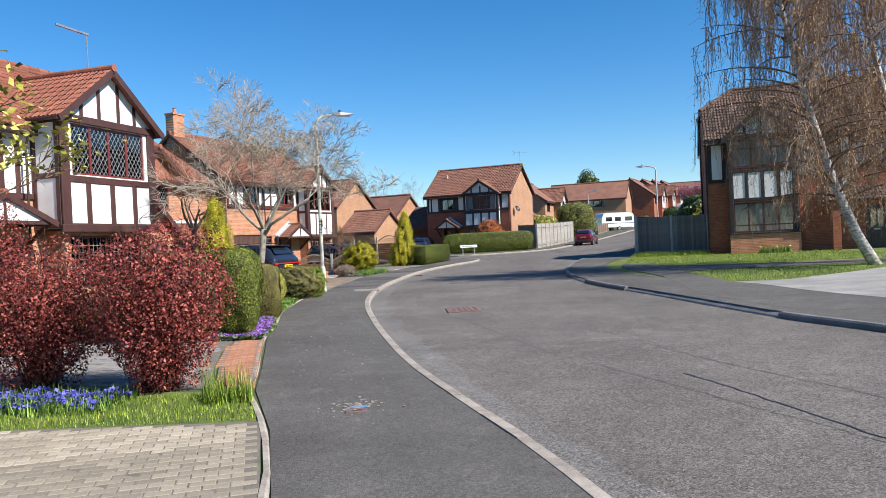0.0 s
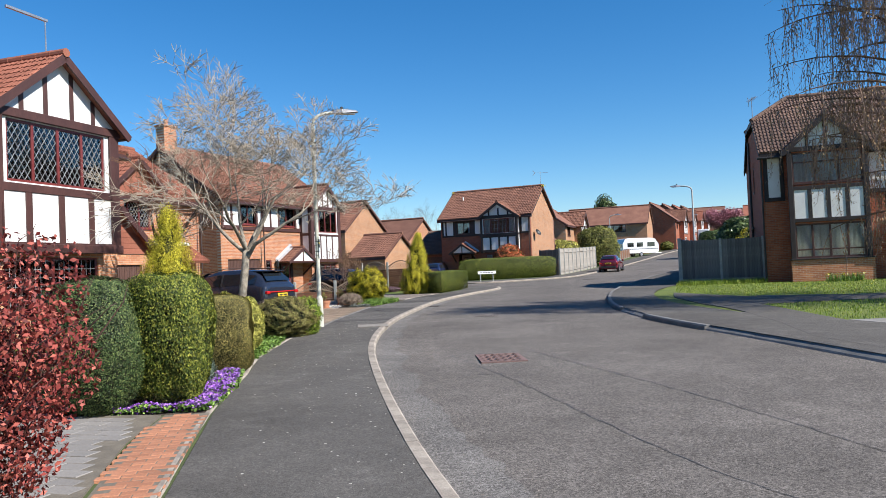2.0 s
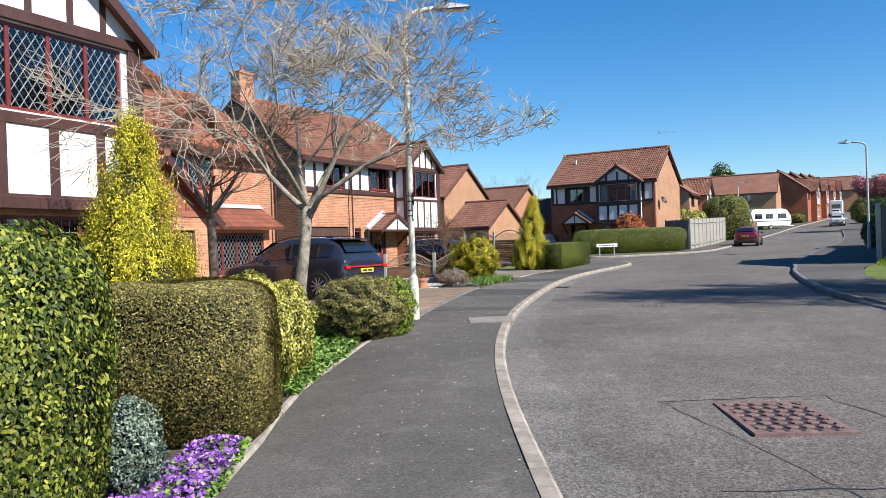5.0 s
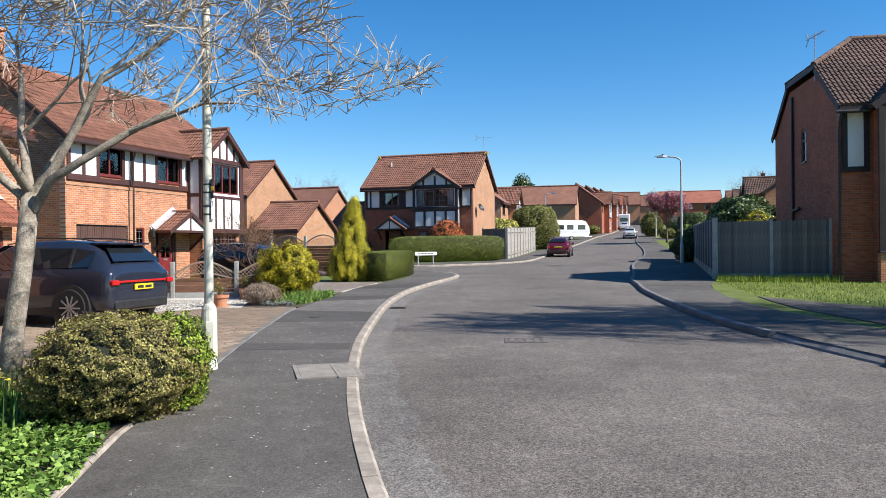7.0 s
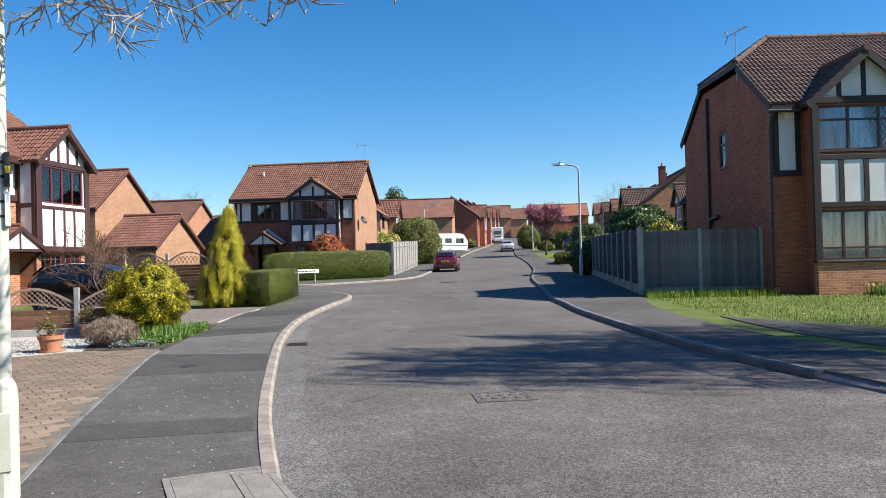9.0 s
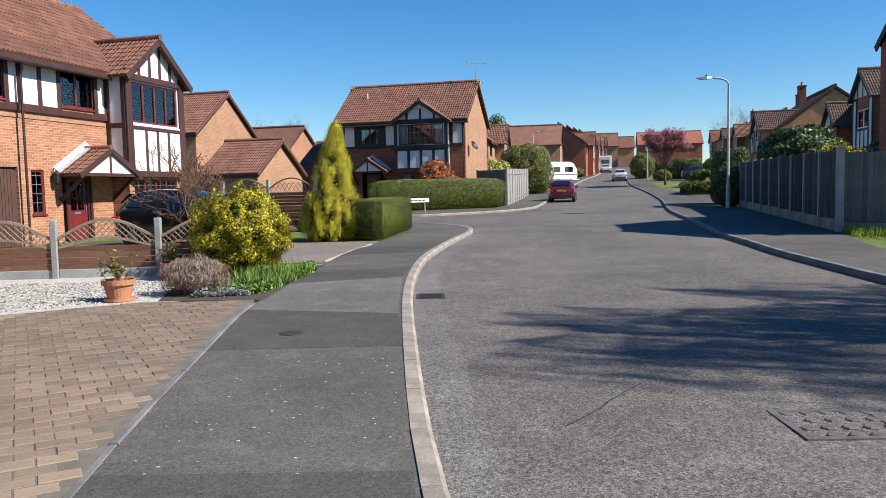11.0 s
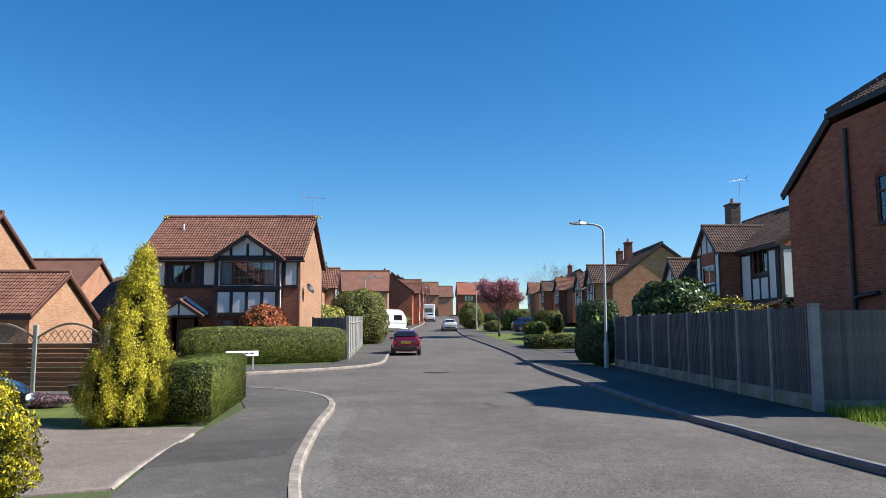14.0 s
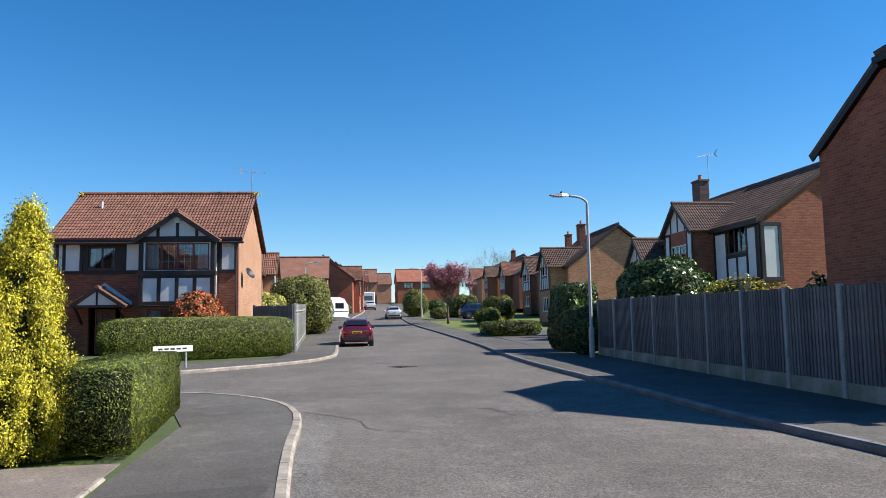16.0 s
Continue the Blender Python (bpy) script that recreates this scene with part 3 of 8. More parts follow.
def kerb(name, line, label, drops=(), material=None):
    """Kerb stones laid end to end; dropped where a drive crosses."""
    host = thing(name, label, "kerb", kind="structure")
    shapes = {}
    wide = 0.07 if name.startswith("edging") else 0.135
    for i, (a, b) in enumerate(zip(line, line[1:])):
        a, b = Vector(a), Vector(b)
        ln = (b - a).length
        if ln < 0.3:
            continue
        low = any(lo <= (a.y + b.y) / 2 <= hi for lo, hi in drops)
        key = (round(ln, 2), low)
        if key not in shapes:
            h = 0.03 if low else 0.108
            g = Geo()
            g.slab([(0.004, -0.12), (ln - 0.004, -0.12), (ln - 0.004, h), (0.004, h)], 0.03, wide)
            g.slab([(0.004, -0.12), (ln - 0.004, -0.12), (ln - 0.004, h - 0.03), (0.004, h - 0.03)], 0.0, 0.0302)
            g.add([(0.004, 0, h - 0.03), (ln - 0.004, 0, h - 0.03), (ln - 0.004, 0.03, h), (0.004, 0.03, h)], [(0, 1, 2, 3)])
            if low:
                g.add([(0.004, 0.03, h), (ln - 0.004, 0.03, h), (ln - 0.004, wide + 0.03, 0.104), (0.004, wide + 0.03, 0.104), (ln - 0.004, wide + 0.03, h), (0.004, wide + 0.03, h)],
                      [(0, 1, 2, 3), (3, 2, 4, 5), (1, 4, 2), (0, 3, 5)])
            shapes[key] = g.mesh("kerb_stone", material or M_KERB)
        ang = math.degrees(math.atan2(b.y - a.y, b.x - a.x))
        tilt = math.degrees(math.atan2(gz(b.x, b.y) - gz(a.x, a.y), ln))
        part("kerb_stone", shapes[key], None, host, m=pose(a.x, a.y, gz(a.x, a.y) + rng.uniform(-0.004, 0.004), 0, -tilt, ang))
    return host


# ---- house parts ----
def weld(g):
    """Joins vertices that lie on one another."""
    seen, remap, out = {}, [], []
    for p in g.v:
        key = tuple(round(c, 4) for c in p)
        if key not in seen:
            seen[key] = len(out)
            out.append(p)
        remap.append(seen[key])
    g.v, g.f = out, [tuple(remap[i] for i in q) for q in g.f]
    return g


def wall_geo(W, H, holes=(), t=0.25, peak=None, flat=None):
    """A wall in x and z with openings through it; peak: the height of a gable over it; flat: half-width of a clipped gable's top."""
    xs = sorted({0.0, W, *[v for h in holes for v in h[:2]]})
    zs = sorted({0.0, H, *[v for h in holes for v in h[2:4]]})
    g = Geo()

    def hole(x, z):
        return any(a < x < b and c < z < d for a, b, c, d in holes)

    for x0, x1 in zip(xs, xs[1:]):
        for z0, z1 in zip(zs, zs[1:]):
            if not hole((x0 + x1) / 2, (z0 + z1) / 2):
                g.add([(x0, 0, z0), (x1, 0, z0), (x1, 0, z1), (x0, 0, z1)], [(0, 1, 2, 3)])
                g.add([(x0, t, z0), (x1, t, z0), (x1, t, z1), (x0, t, z1)], [(3, 2, 1, 0)])
    for a, b, c, d in holes:
        g.add([(a, 0, c), (b, 0, c), (b, 0, d), (a, 0, d), (a, t, c), (b, t, c), (b, t, d), (a, t, d)], [(0, 4, 5, 1), (1, 5, 6, 2), (2, 6, 7, 3), (3, 7, 4, 0)])
    g.add([(0, 0, 0), (0, 0, H), (0, t, H), (0, t, 0)], [(0, 1, 2, 3)])
    g.add([(W, 0, 0), (W, 0, H), (W, t, H), (W, t, 0)], [(3, 2, 1, 0)])
    if peak:
        if flat:
            k = flat
            top = [(0, H), (W, H), (W / 2 + k, peak), (W / 2 - k, peak)]
        else:
            top = [(0, H), (W, H), (W / 2, peak)]
        g.slab(top, 0.0, t)
    return weld(g)


def window(house, x0, x1, z0, z1, m, frame=None, panes=3, lattice=0.0, transom=0.0, curtain=None, sill=True, square=0.0, full=False):
    """A casement window set in an opening of a wall whose pose is m: frame, panes, leading, sill."""
    frame = frame or M_FRAME
    g = Geo()
    f, y0, y1 = 0.065, 0.03, 0.1
    g.cbox(x0, x0 + f, y0, y1, z0, z1, 0.008).cbox(x1 - f, x1, y0, y1, z0, z1, 0.008)
    g.cbox(x0 + f, x1 - f, y0, y1, z0, z0 + f, 0.008).cbox(x0 + f, x1 - f, y0, y1, z1 - f, z1, 0.008)
    w = (x1 - x0) / panes
    win = part("window", g, frame, house, m=m)
    for i in range(1, panes):
        part("mullion", Geo().cbox(x0 + i * w - 0.04, x0 + i * w + 0.04, y0 - 0.004, y1, z0 + f, z1 - f, 0.008), frame, win)
    if transom:
        part("transom", Geo().cbox(x0 + f, x1 - f, y0 - 0.006, y1 - 0.002, z0 + transom - 0.03, z0 + transom + 0.03, 0.008), frame, win)
    if sill:
        part("sill", Geo().cbox(x0 - 0.04, x1 + 0.04, -0.05, 0.06, z0 - 0.06, z0 + 0.004, 0.01), frame, win)
    for i in range(panes):
        a, b = x0 + i * w + 0.045, x0 + (i + 1) * w - 0.045
        part("pane", Geo().box(a, b, 0.062, 0.068, z0 + 0.05, z1 - 0.05), M_GLASS, win)
        if lattice or square:
            lg = Geo()
            ya, c, d = 0.056, z0 + f, z1 - f
            aw, r = b - a, 0.006
            if lattice:
                step, slope = lattice, 1.5
                for sgn in (1, -1):
                    k = -math.ceil((d - c) / slope / step) - 1
                    while k * step < aw + (d - c) / slope:
                        xs0 = a + k * step if sgn > 0 else a + k * step
                        pts = []
                        for zz in (c, d):
                            xx = xs0 + sgn * (zz - c) / slope
                            pts.append([xx, zz])
                        (xa, za), (xb, zb) = pts
                        if xb != xa:
                            lo, hi = max(min(xa, xb), a), min(max(xa, xb), b)
                            if hi - lo > 0.02:
                                def zat(x):
                                    return za + (zb - za) * (x - xa) / (xb - xa)
                                lg.beam((lo, ya, zat(lo)), (hi, ya, zat(hi)), r, 0.012, (0, 1, 0))
                        k += 1
            else:
                k = a + square
                while k < b - 0.03:
                    lg.box(k - 0.005, k + 0.005, ya - 0.004, ya + 0.003, c, d)
                    k += square
                k = c + square * 1.3
                while k < d - 0.03:
                    lg.box(a, b, ya - 0.004, ya + 0.003, k - 0.005, k + 0.005)
                    k += square * 1.3
            tagged(part("leading", lg, M_LEAD, win), kind="stuff")
    if curtain:
        n = max(10, int((x1 - x0) / 0.06))
        for lo, hi in ((0.0, 1.0),) if full else ((0.0, 0.2), (0.8, 1.0)):
            cg = Geo()
            for i in range(round(n * lo), round(n * hi)):
                xa, xb = x0 + (x1 - x0) * i / n, x0 + (x1 - x0) * (i + 1) / n
                ya, yb = 0.19 + 0.02 * math.sin(i * 1.9), 0.19 + 0.02 * math.sin((i + 1) * 1.9)
                cg.add([(xa, ya, z0), (xb, yb, z0), (xb, yb, z1), (xa, ya, z1)], [(0, 1, 2, 3)])
            part("curtain", weld(cg), curtain, win)
    return win


TILE_SHAPES = {}


def tile_mesh(material, w=0.3, gauge=0.3):
    """One double-roll tile; x across, y up the slope."""
    key = (material.name, w, gauge)
    if key not in TILE_SHAPES:
        g = Geo()
        prof = [(0.0, 0.0), (0.2, 0.0), (0.27, 0.028), (0.38, 0.034), (0.48, 0.022), (0.52, 0.0), (0.7, 0.0), (0.77, 0.028), (0.88, 0.034), (1.0, 0.012)]
        n = len(prof)
        for y, lift in ((0.0, 0.03), (gauge * 1.08, 0.004)):
            for u, h in prof:
                g.v.append((u * w, y, h + lift))
        for u, h in prof:
            g.v.append((u * w, 0.0, -0.005))
        for i in range(n - 1):
            g.f.append((i, i + 1, n + i + 1, n + i))
            g.f.append((2 * n + i, 2 * n + i + 1, i + 1, i))
        TILE_SHAPES[key] = g.mesh("roof_tile", material)
    return TILE_SHAPES[key]


def roof_plane(house, A, B, C, D, material, pieces=0, gauge=0.3, wide=0.3, tiles=True):
    """A tiled slope with eaves A to B and top D to C, in the house's space: a deck and tiles in courses."""
    A, B, C, D = (Vector(p) for p in (A, B, C, D))
    u = (B - A).normalized()
    nrm = u.cross((D if (D - A).length > 0.1 else C) - A).normalized()
    v = nrm.cross(u)
    deck = Geo().add([p + nrm * k for k in (0.0, -0.07) for p in (A, B, C, D)], [(0, 1, 2, 3), (7, 6, 5, 4), (0, 4, 5, 1), (1, 5, 6, 2), (2, 6, 7, 3), (3, 7, 4, 0)])
    roof = part("roof", deck, material, house)
    if not tiles:
        return roof
    height = (D - A).dot(v)
    rows = max(1, round(height / gauge))
    gg = height / rows
    base = tile_mesh(material, wide, round(gg, 3))
    turn = Matrix((u, v, nrm)).transposed().to_4x4()
    bv = [Vector(q.co) for q in base.vertices]
    bf = [tuple(p.vertices) for p in base.polygons]
    rest, made = Geo(), 0
    for r in range(rows):
        k0, k1 = r / rows, (r + 1) / rows
        lo = max((D - A).dot(u) * k0, (D - A).dot(u) * k1)
        hi = min((B - A).dot(u) + (C - B).dot(u) * k0, (B - A).dot(u) + (C - B).dot(u) * k1)
        lo2, hi2 = min((D - A).dot(u) * k0, (D - A).dot(u) * k1), max((B - A).dot(u) + (C - B).dot(u) * k0, (B - A).dot(u) + (C - B).dot(u) * k1)
        lo, hi = (lo + lo2) / 2, (hi + hi2) / 2
        x = math.floor(lo / wide) * wide
        while x < hi - 0.02:
            a, b = max(x, lo), min(x + wide, hi)
            if b - a > 0.04:
                at = A + u * a + v * (gg * r) + nrm * rng.uniform(0.0, 0.006)
                if made < pieces and b - a > wide * 0.95:
                    t = turn.copy()
                    t.translation = at
                    part("roof_tile", base, None, roof, m=t)
                    made += 1
                else:
                    s = (b - a) / wide
                    rest.add([at + u * (q.x * s) + v * q.y + nrm * q.z for q in bv], bf)
            x += wide
    if rest.v:
        tagged(part("roof_tiles", rest, material, roof), kind="stuff")
    return roof


def ridge(house, a, b, material, r=0.12):
    """Half-round ridge tiles in a row, from a to b."""
    a, b = Vector(a), Vector(b)
    n = max(1, round((b - a).length / 0.45))
    g = Geo()
    for i in range(n):
        p, q = a + (b - a) * (i / n), a + (b - a) * ((i + 0.98) / n)
        g.tube([p, q], [r * 1.04, r * 0.96], 10)
    return part("ridge_tiles", g, material, house)


def verge(house, a, b, material, depth=0.2, width=0.05):
    """A bargeboard along a gable's edge."""
    g = Geo()
    a, b = Vector(a), Vector(b)
    g.beam(a - Vector((0, 0, depth / 2)), b - Vector((0, 0, depth / 2)), width, depth)
    return part("bargeboard", g, material, house)


def gutter(house, a, b, drop=None, material=None):
    material = material or M_GUTTER
    g = Geo()
    g.tube([a, b], 0.055, 8)
    ob = part("gutter", g, material, house)
    if drop:
        x, y, z1 = drop
        part("downpipe", Geo().tube([(x, y - 0.14, z1), (x, y - 0.12, z1 - 0.15), (x, y - 0.04, z1 - 0.35), (x, y - 0.04, 0.0)], 0.036, 8), material, house)
    return ob


def timbering(house, x0, x1, z0, z1, y, posts, m=None, beam=0.13, wood=None, render=None, skip=(), rails=True):
    """White rendered panels between dark timbers on a wall's face."""
    wood, render = wood or M_TIMBER, render or M_RENDER
    edges = [x0] + list(posts) + [x1]
    for i, (a, b) in enumerate(zip(edges, edges[1:])):
        if i not in skip and b - a > 0.1:
            part("render_panel", Geo().cbox(a + 0.02, b - 0.02, y - 0.03, y - 0.001, z0 + 0.02, z1 - 0.02, 0.01), render, house, m=m)
    for p in edges:
        part("timber_post", Geo().cbox(p - beam / 2, p + beam / 2, y - 0.055, y - 0.0015, z0, z1, 0.012), wood, house, m=m)
    if rails:
        for z in (z0, z1):
            part("timber_rail", Geo().cbox(x0 - beam / 2 - 0.004, x1 + beam / 2 + 0.004, y - 0.062, y - 0.002, z - beam / 2, z + beam / 2, 0.012), wood, house, m=m)


def gable_timber(house, x0, x1, z0, apex, y, posts, wood=None, render=None, m=None):
    """A rendered triangle with upright timbers, over a bay."""
    wood, render = wood or M_TIMBER, render or M_RENDER
    mid = (x0 + x1) / 2
    part("gable_panel", Geo().slab([(x0, z0), (x1, z0), (mid, apex)], y - 0.025, y + 0.15), render, house, m=m)
    for p in posts:
        top = apex - abs(p - mid) * (apex - z0) / (mid - x0)
        if top - z0 > 0.15:
            part("timber_post", Geo().cbox(p - 0.07, p + 0.07, y - 0.05, y - 0.02, z0, top, 0.01), wood, house, m=m)


def bay_roof(house, xc, half, yf, yback_eave, yback_ridge, ze, za, material, wood, over=0.25, pieces=0):
    """A small gabled roof over a bay, running back into the main roof."""
    k = (za - ze) / half
    zl = ze - over * k
    f = yf - 0.3
    roof_plane(house, (xc - half - over, yback_eave, zl), (xc - half - over, f, zl), (xc, f, za), (xc, yback_ridge, za), material, pieces)
    roof_plane(house, (xc + half + over, f, zl), (xc + half + over, yback_eave, zl), (xc, yback_ridge, za), (xc, f, za), material, pieces)
    ridge(house, (xc, f - 0.03, za + 0.04), (xc, yback_ridge, za + 0.04), material, 0.11)
    verge(house, (xc - half - over, f + 0.02, zl + 0.02), (xc, f + 0.02, za + 0.02), wood)
    verge(house, (xc + half + over, f + 0.02, zl + 0.02), (xc, f + 0.02, za + 0.02), wood)


def aerial(house, x, y, z, h=1.6, turn=20, label=""):
    g = Geo()
    g.tube([(x, y, z - 0.4), (x, y, z + h)], 0.018, 6)
    a = radians(turn)
    dx, dy = math.cos(a), math.sin(a)
    g.tube([(x - 0.7 * dx, y - 0.7 * dy, z + h - 0.1), (x + 0.6 * dx, y + 0.6 * dy, z + h - 0.1)], 0.012, 5)
    for k in range(9):
        s = -0.65 + k * 0.12
        px, py = x + s * dx, y + s * dy
        w = 0.12 + 0.015 * (k % 3)
        g.tube([(px + dy * w, py - dx * w, z + h - 0.1), (px - dy * w, py + dx * w, z + h - 0.1)], 0.006, 4)
    for sgn in (1, -1):
        g.beam((x + 0.45 * dx, y + 0.45 * dy, z + h - 0.1), (x + 0.65 * dx, y + 0.65 * dy, z + h - 0.1 + sgn * 0.22), 0.012, 0.05)
    return part("aerial", g, M_STEEL, house, "aluminium television aerial")


def chimney(house, x, y, z0, z1, material, w=0.95, d=0.6):
    g = Geo().cbox(-w / 2, w / 2, -d / 2, d / 2, z0, z1 - 0.12, 0.01).cbox(-w / 2 - 0.05, w / 2 + 0.05, -d / 2 - 0.05, d / 2 + 0.05, z1 - 0.12, z1, 0.015)
    st = part("chimney", g, material, house, m=pose(x, y, 0))
    part("chimney_pot", Geo().lathe([(0.12, z1), (0.1, z1 + 0.3), (0.13, z1 + 0.33), (0.09, z1 + 0.33)], 12), M_TERRACOTTA, st)


def house_shell(name, label, m, W, D, eave, top, brick, tile, front=(), left=(), right=(), clip=0.0, pieces=0, wood=None, over=0.3, tiles=True, back_over=None, side_brick=None, group=""):
    """A gabled house: front wall along x at y = 0, ridge along x. clip: height at which the gables are cut by a half-hip."""
    wood = wood or M_TIMBER
    bo = over if back_over is None else back_over
    h = thing(name, label, "house", m, group)
    t = 0.25
    part("wall", wall_geo(W, eave, front, t), brick, h, m=pose(0, 0, 0))
    part("wall", wall_geo(W, eave, (), t), brick, h, m=pose(W, D, 0, 0, 0, 180))
    half = D / 2
    k = (top - eave) / half
    flat = (top - clip) / k if clip else None
    sides = wall_geo(D - 2 * t, eave, left, t, (clip or top) - t * k, (flat - 0.0) if flat else None)
    part("wall", sides, brick, h, m=pose(0, D - t, 0, 0, 0, -90))
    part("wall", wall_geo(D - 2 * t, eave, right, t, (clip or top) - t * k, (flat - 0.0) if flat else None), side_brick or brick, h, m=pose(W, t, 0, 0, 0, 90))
    z0 = eave - over * k
    zb = eave - bo * k
    o = 0.22 if not clip else 0.12
    if not clip:
        roof_plane(h, (-o, -over, z0 + 0.1), (W + o, -over, z0 + 0.1), (W + o, half, top + 0.1), (-o, half, top + 0.1), tile, pieces, tiles=tiles)
        roof_plane(h, (W + o, D + bo, zb + 0.1), (-o, D + bo, zb + 0.1), (-o, half, top + 0.1), (W + o, half, top + 0.1), tile, 0, tiles=False)
        ridge(h, (-o, half, top + 0.13), (W + o, half, top + 0.13), tile)
        for x in (-o + 0.03, W + o - 0.03):
            verge(h, (x, -over, z0 + 0.09), (x, half, top + 0.09), wood)
            verge(h, (x, D + bo, zb + 0.09), (x, half, top + 0.09), wood)
    else:
        zc = clip + 0.1
        yc = half - (top - clip) / k
        hx = yc_run = (top - clip) / k
        for x, s in ((-o, 1), (W + o, -1)):
            tipx = x + s * hx
            if s > 0:
                roof_plane(h, (x, D - yc + 0.08, zc), (x, yc - 0.08, zc), (tipx, half, top + 0.1), (tipx, half + 0.01, top + 0.1), tile, 0)
            else:
                roof_plane(h, (x, yc - 0.08, zc), (x, D - yc + 0.08, zc), (tipx, half + 0.01, top + 0.1), (tipx, half, top + 0.1), tile, 0)
            verge(h, (x + s * 0.03, -over, z0 + 0.09), (x + s * 0.03, yc, zc), wood, 0.22)
            verge(h, (x + s * 0.03, D + bo, zb + 0.09), (x + s * 0.03, D - yc, zc), wood, 0.22)
            verge(h, (x + s * 0.0, yc - 0.1, zc + 0.03), (x + s * 0.0, D - yc + 0.1, zc + 0.03), wood, 0.16)
            ridge(h, (x, yc, zc + 0.05), (tipx, half, top + 0.14), tile, 0.1)
            ridge(h, (x, D - yc, zc + 0.05), (tipx, half, top + 0.14), tile, 0.1)
        # each long slope in two bands, below and above the cut
        roof_plane(h, (-o, -over, z0 + 0.1), (W + o, -over, z0 + 0.1), (W + o, yc, zc), (-o, yc, zc), tile, pieces, tiles=tiles)
        roof_plane(h, (-o, yc, zc), (W + o, yc, zc), (W + o - hx, half, top + 0.1), (-o + hx, half, top + 0.1), tile, 0, tiles=tiles)
        roof_plane(h, (W + o, D + bo, zb + 0.1), (-o, D + bo, zb + 0.1), (-o, D - yc, zc), (W + o, D - yc, zc), tile, 0, tiles=False)
        roof_plane(h, (W + o, D - yc, zc), (-o, D - yc, zc), (-o + hx, half, top + 0.1), (W + o - hx, half, top + 0.1), tile, 0, tiles=False)
        ridge(h, (-o + hx, half, top + 0.13), (W + o - hx, half, top + 0.13), tile)
    part("fascia", Geo().box(-o, W + o, -over + 0.0, -over + 0.03, z0 - 0.13, z0 + 0.05), wood, h)
    part("soffit", Geo().box(-o + 0.05, W + o - 0.05, -over + 0.03, 0.0, z0 - 0.1, z0 - 0.08), wood, h)
    return h


def porch(house, x0, x1, proj, ze, za, tile, wood, posts=True):
    """A small tiled gable over the door on raking brackets."""
    xc, half = (x0 + x1) / 2, (x1 - x0) / 2
    roof_plane(house, (x0, -0.004, ze), (x0, -proj, ze), (xc, -proj, za), (xc, -0.004, za), tile, 40, 0.27, 0.27)
    roof_plane(house, (x1, -proj, ze), (x1, -0.004, ze), (xc, -0.004, za), (xc, -proj, za), tile, 40, 0.27, 0.27)
    ridge(house, (xc, -proj - 0.02, za + 0.03), (xc, -0.004, za + 0.03), tile, 0.09)
    part("porch_gable", Geo().slab([(x0 + 0.3, ze + 0.03), (x1 - 0.3, ze + 0.03), (xc, za - 0.12)], -proj + 0.06, -proj + 0.09), M_RENDER, house)
    verge(house, (x0, -proj + 0.0, ze + 0.02), (xc, -proj + 0.0, za + 0.02), wood, 0.15)
    verge(house, (x1, -proj + 0.0, ze + 0.02), (xc, -proj + 0.0, za + 0.02), wood, 0.15)
    part("porch_tie", Geo().cbox(x0 + 0.1, x1 - 0.1, -proj + 0.03, -proj + 0.12, ze - 0.06, ze + 0.05, 0.01), wood, house)
    part("porch_post", Geo().cbox(xc - 0.04, xc + 0.04, -proj + 0.03, -proj + 0.058, ze, za - 0.15, 0.008), wood, house)
    for x in (x0 + 0.25, x1 - 0.25):
        g = Geo()
        g.beam((x, -proj + 0.1, ze - 0.05), (x, -0.03, ze - 0.75), 0.09, 0.09)
        g.beam((x, -proj + 0.05, ze - 0.03), (x, 0.0, ze - 0.03), 0.09, 0.09)
        part("bracket", g, wood, house)
    g = Geo()
    for s, xe in ((-1, x0), (1, x1)):
        g.add([(xe, -0.03, ze + 0.02), (xc, -0.03, za + 0.1), (xc, -0.01, za + 0.28), (xe, -0.01, ze + 0.22)], [(0, 1, 2, 3)])
        g.add([(xe, -0.28, ze + 0.065), (xc, -0.28, za + 0.085), (xc, -0.03, za + 0.1), (xe, -0.03, ze + 0.075)], [(0, 1, 2, 3)])
    part("lead_flashing", g, M_FLASH, house)


def door(house, x0, x1, z1, m, paint, lights=2):
    d = part("door", Geo().cbox(x0 + 0.06, x1 - 0.06, 0.05, 0.11, 0.02, z1 - 0.06, 0.01), paint, house, m=m)
    f = Geo().cbox(x0, x0 + 0.07, 0.0, 0.12, 0, z1, 0.01).cbox(x1 - 0.07, x1, 0.0, 0.12, 0, z1, 0.01).cbox(x0 + 0.07, x1 - 0.07, 0.0, 0.12, z1 - 0.07, z1, 0.01)
    part("door_frame", f, M_FRAMEDARK, d)
    w = (x1 - x0 - 0.4) / lights
    for i in range(lights):
        a = x0 + 0.2 + i * w
        part("door_light", Geo().box(a + 0.03, a + w - 0.03, 0.042, 0.049, z1 * 0.48, z1 * 0.9), M_GLASS, d)
        part("door_panel", Geo().cbox(a + 0.03, a + w - 0.03, 0.036, 0.049, z1 * 0.1, z1 * 0.38, 0.006), paint, d)
    part("letter_box", Geo().cbox((x0 + x1) / 2 - 0.13, (x0 + x1) / 2 + 0.13, 0.036, 0.049, z1 * 0.42, z1 * 0.455, 0.004), M_STEEL, d)
    part("door_handle", Geo().tube([(x1 - 0.15, 0.02, z1 * 0.46), (x1 - 0.15, 0.02, z1 * 0.53)], 0.012, 6), M_STEEL, d)
    return d


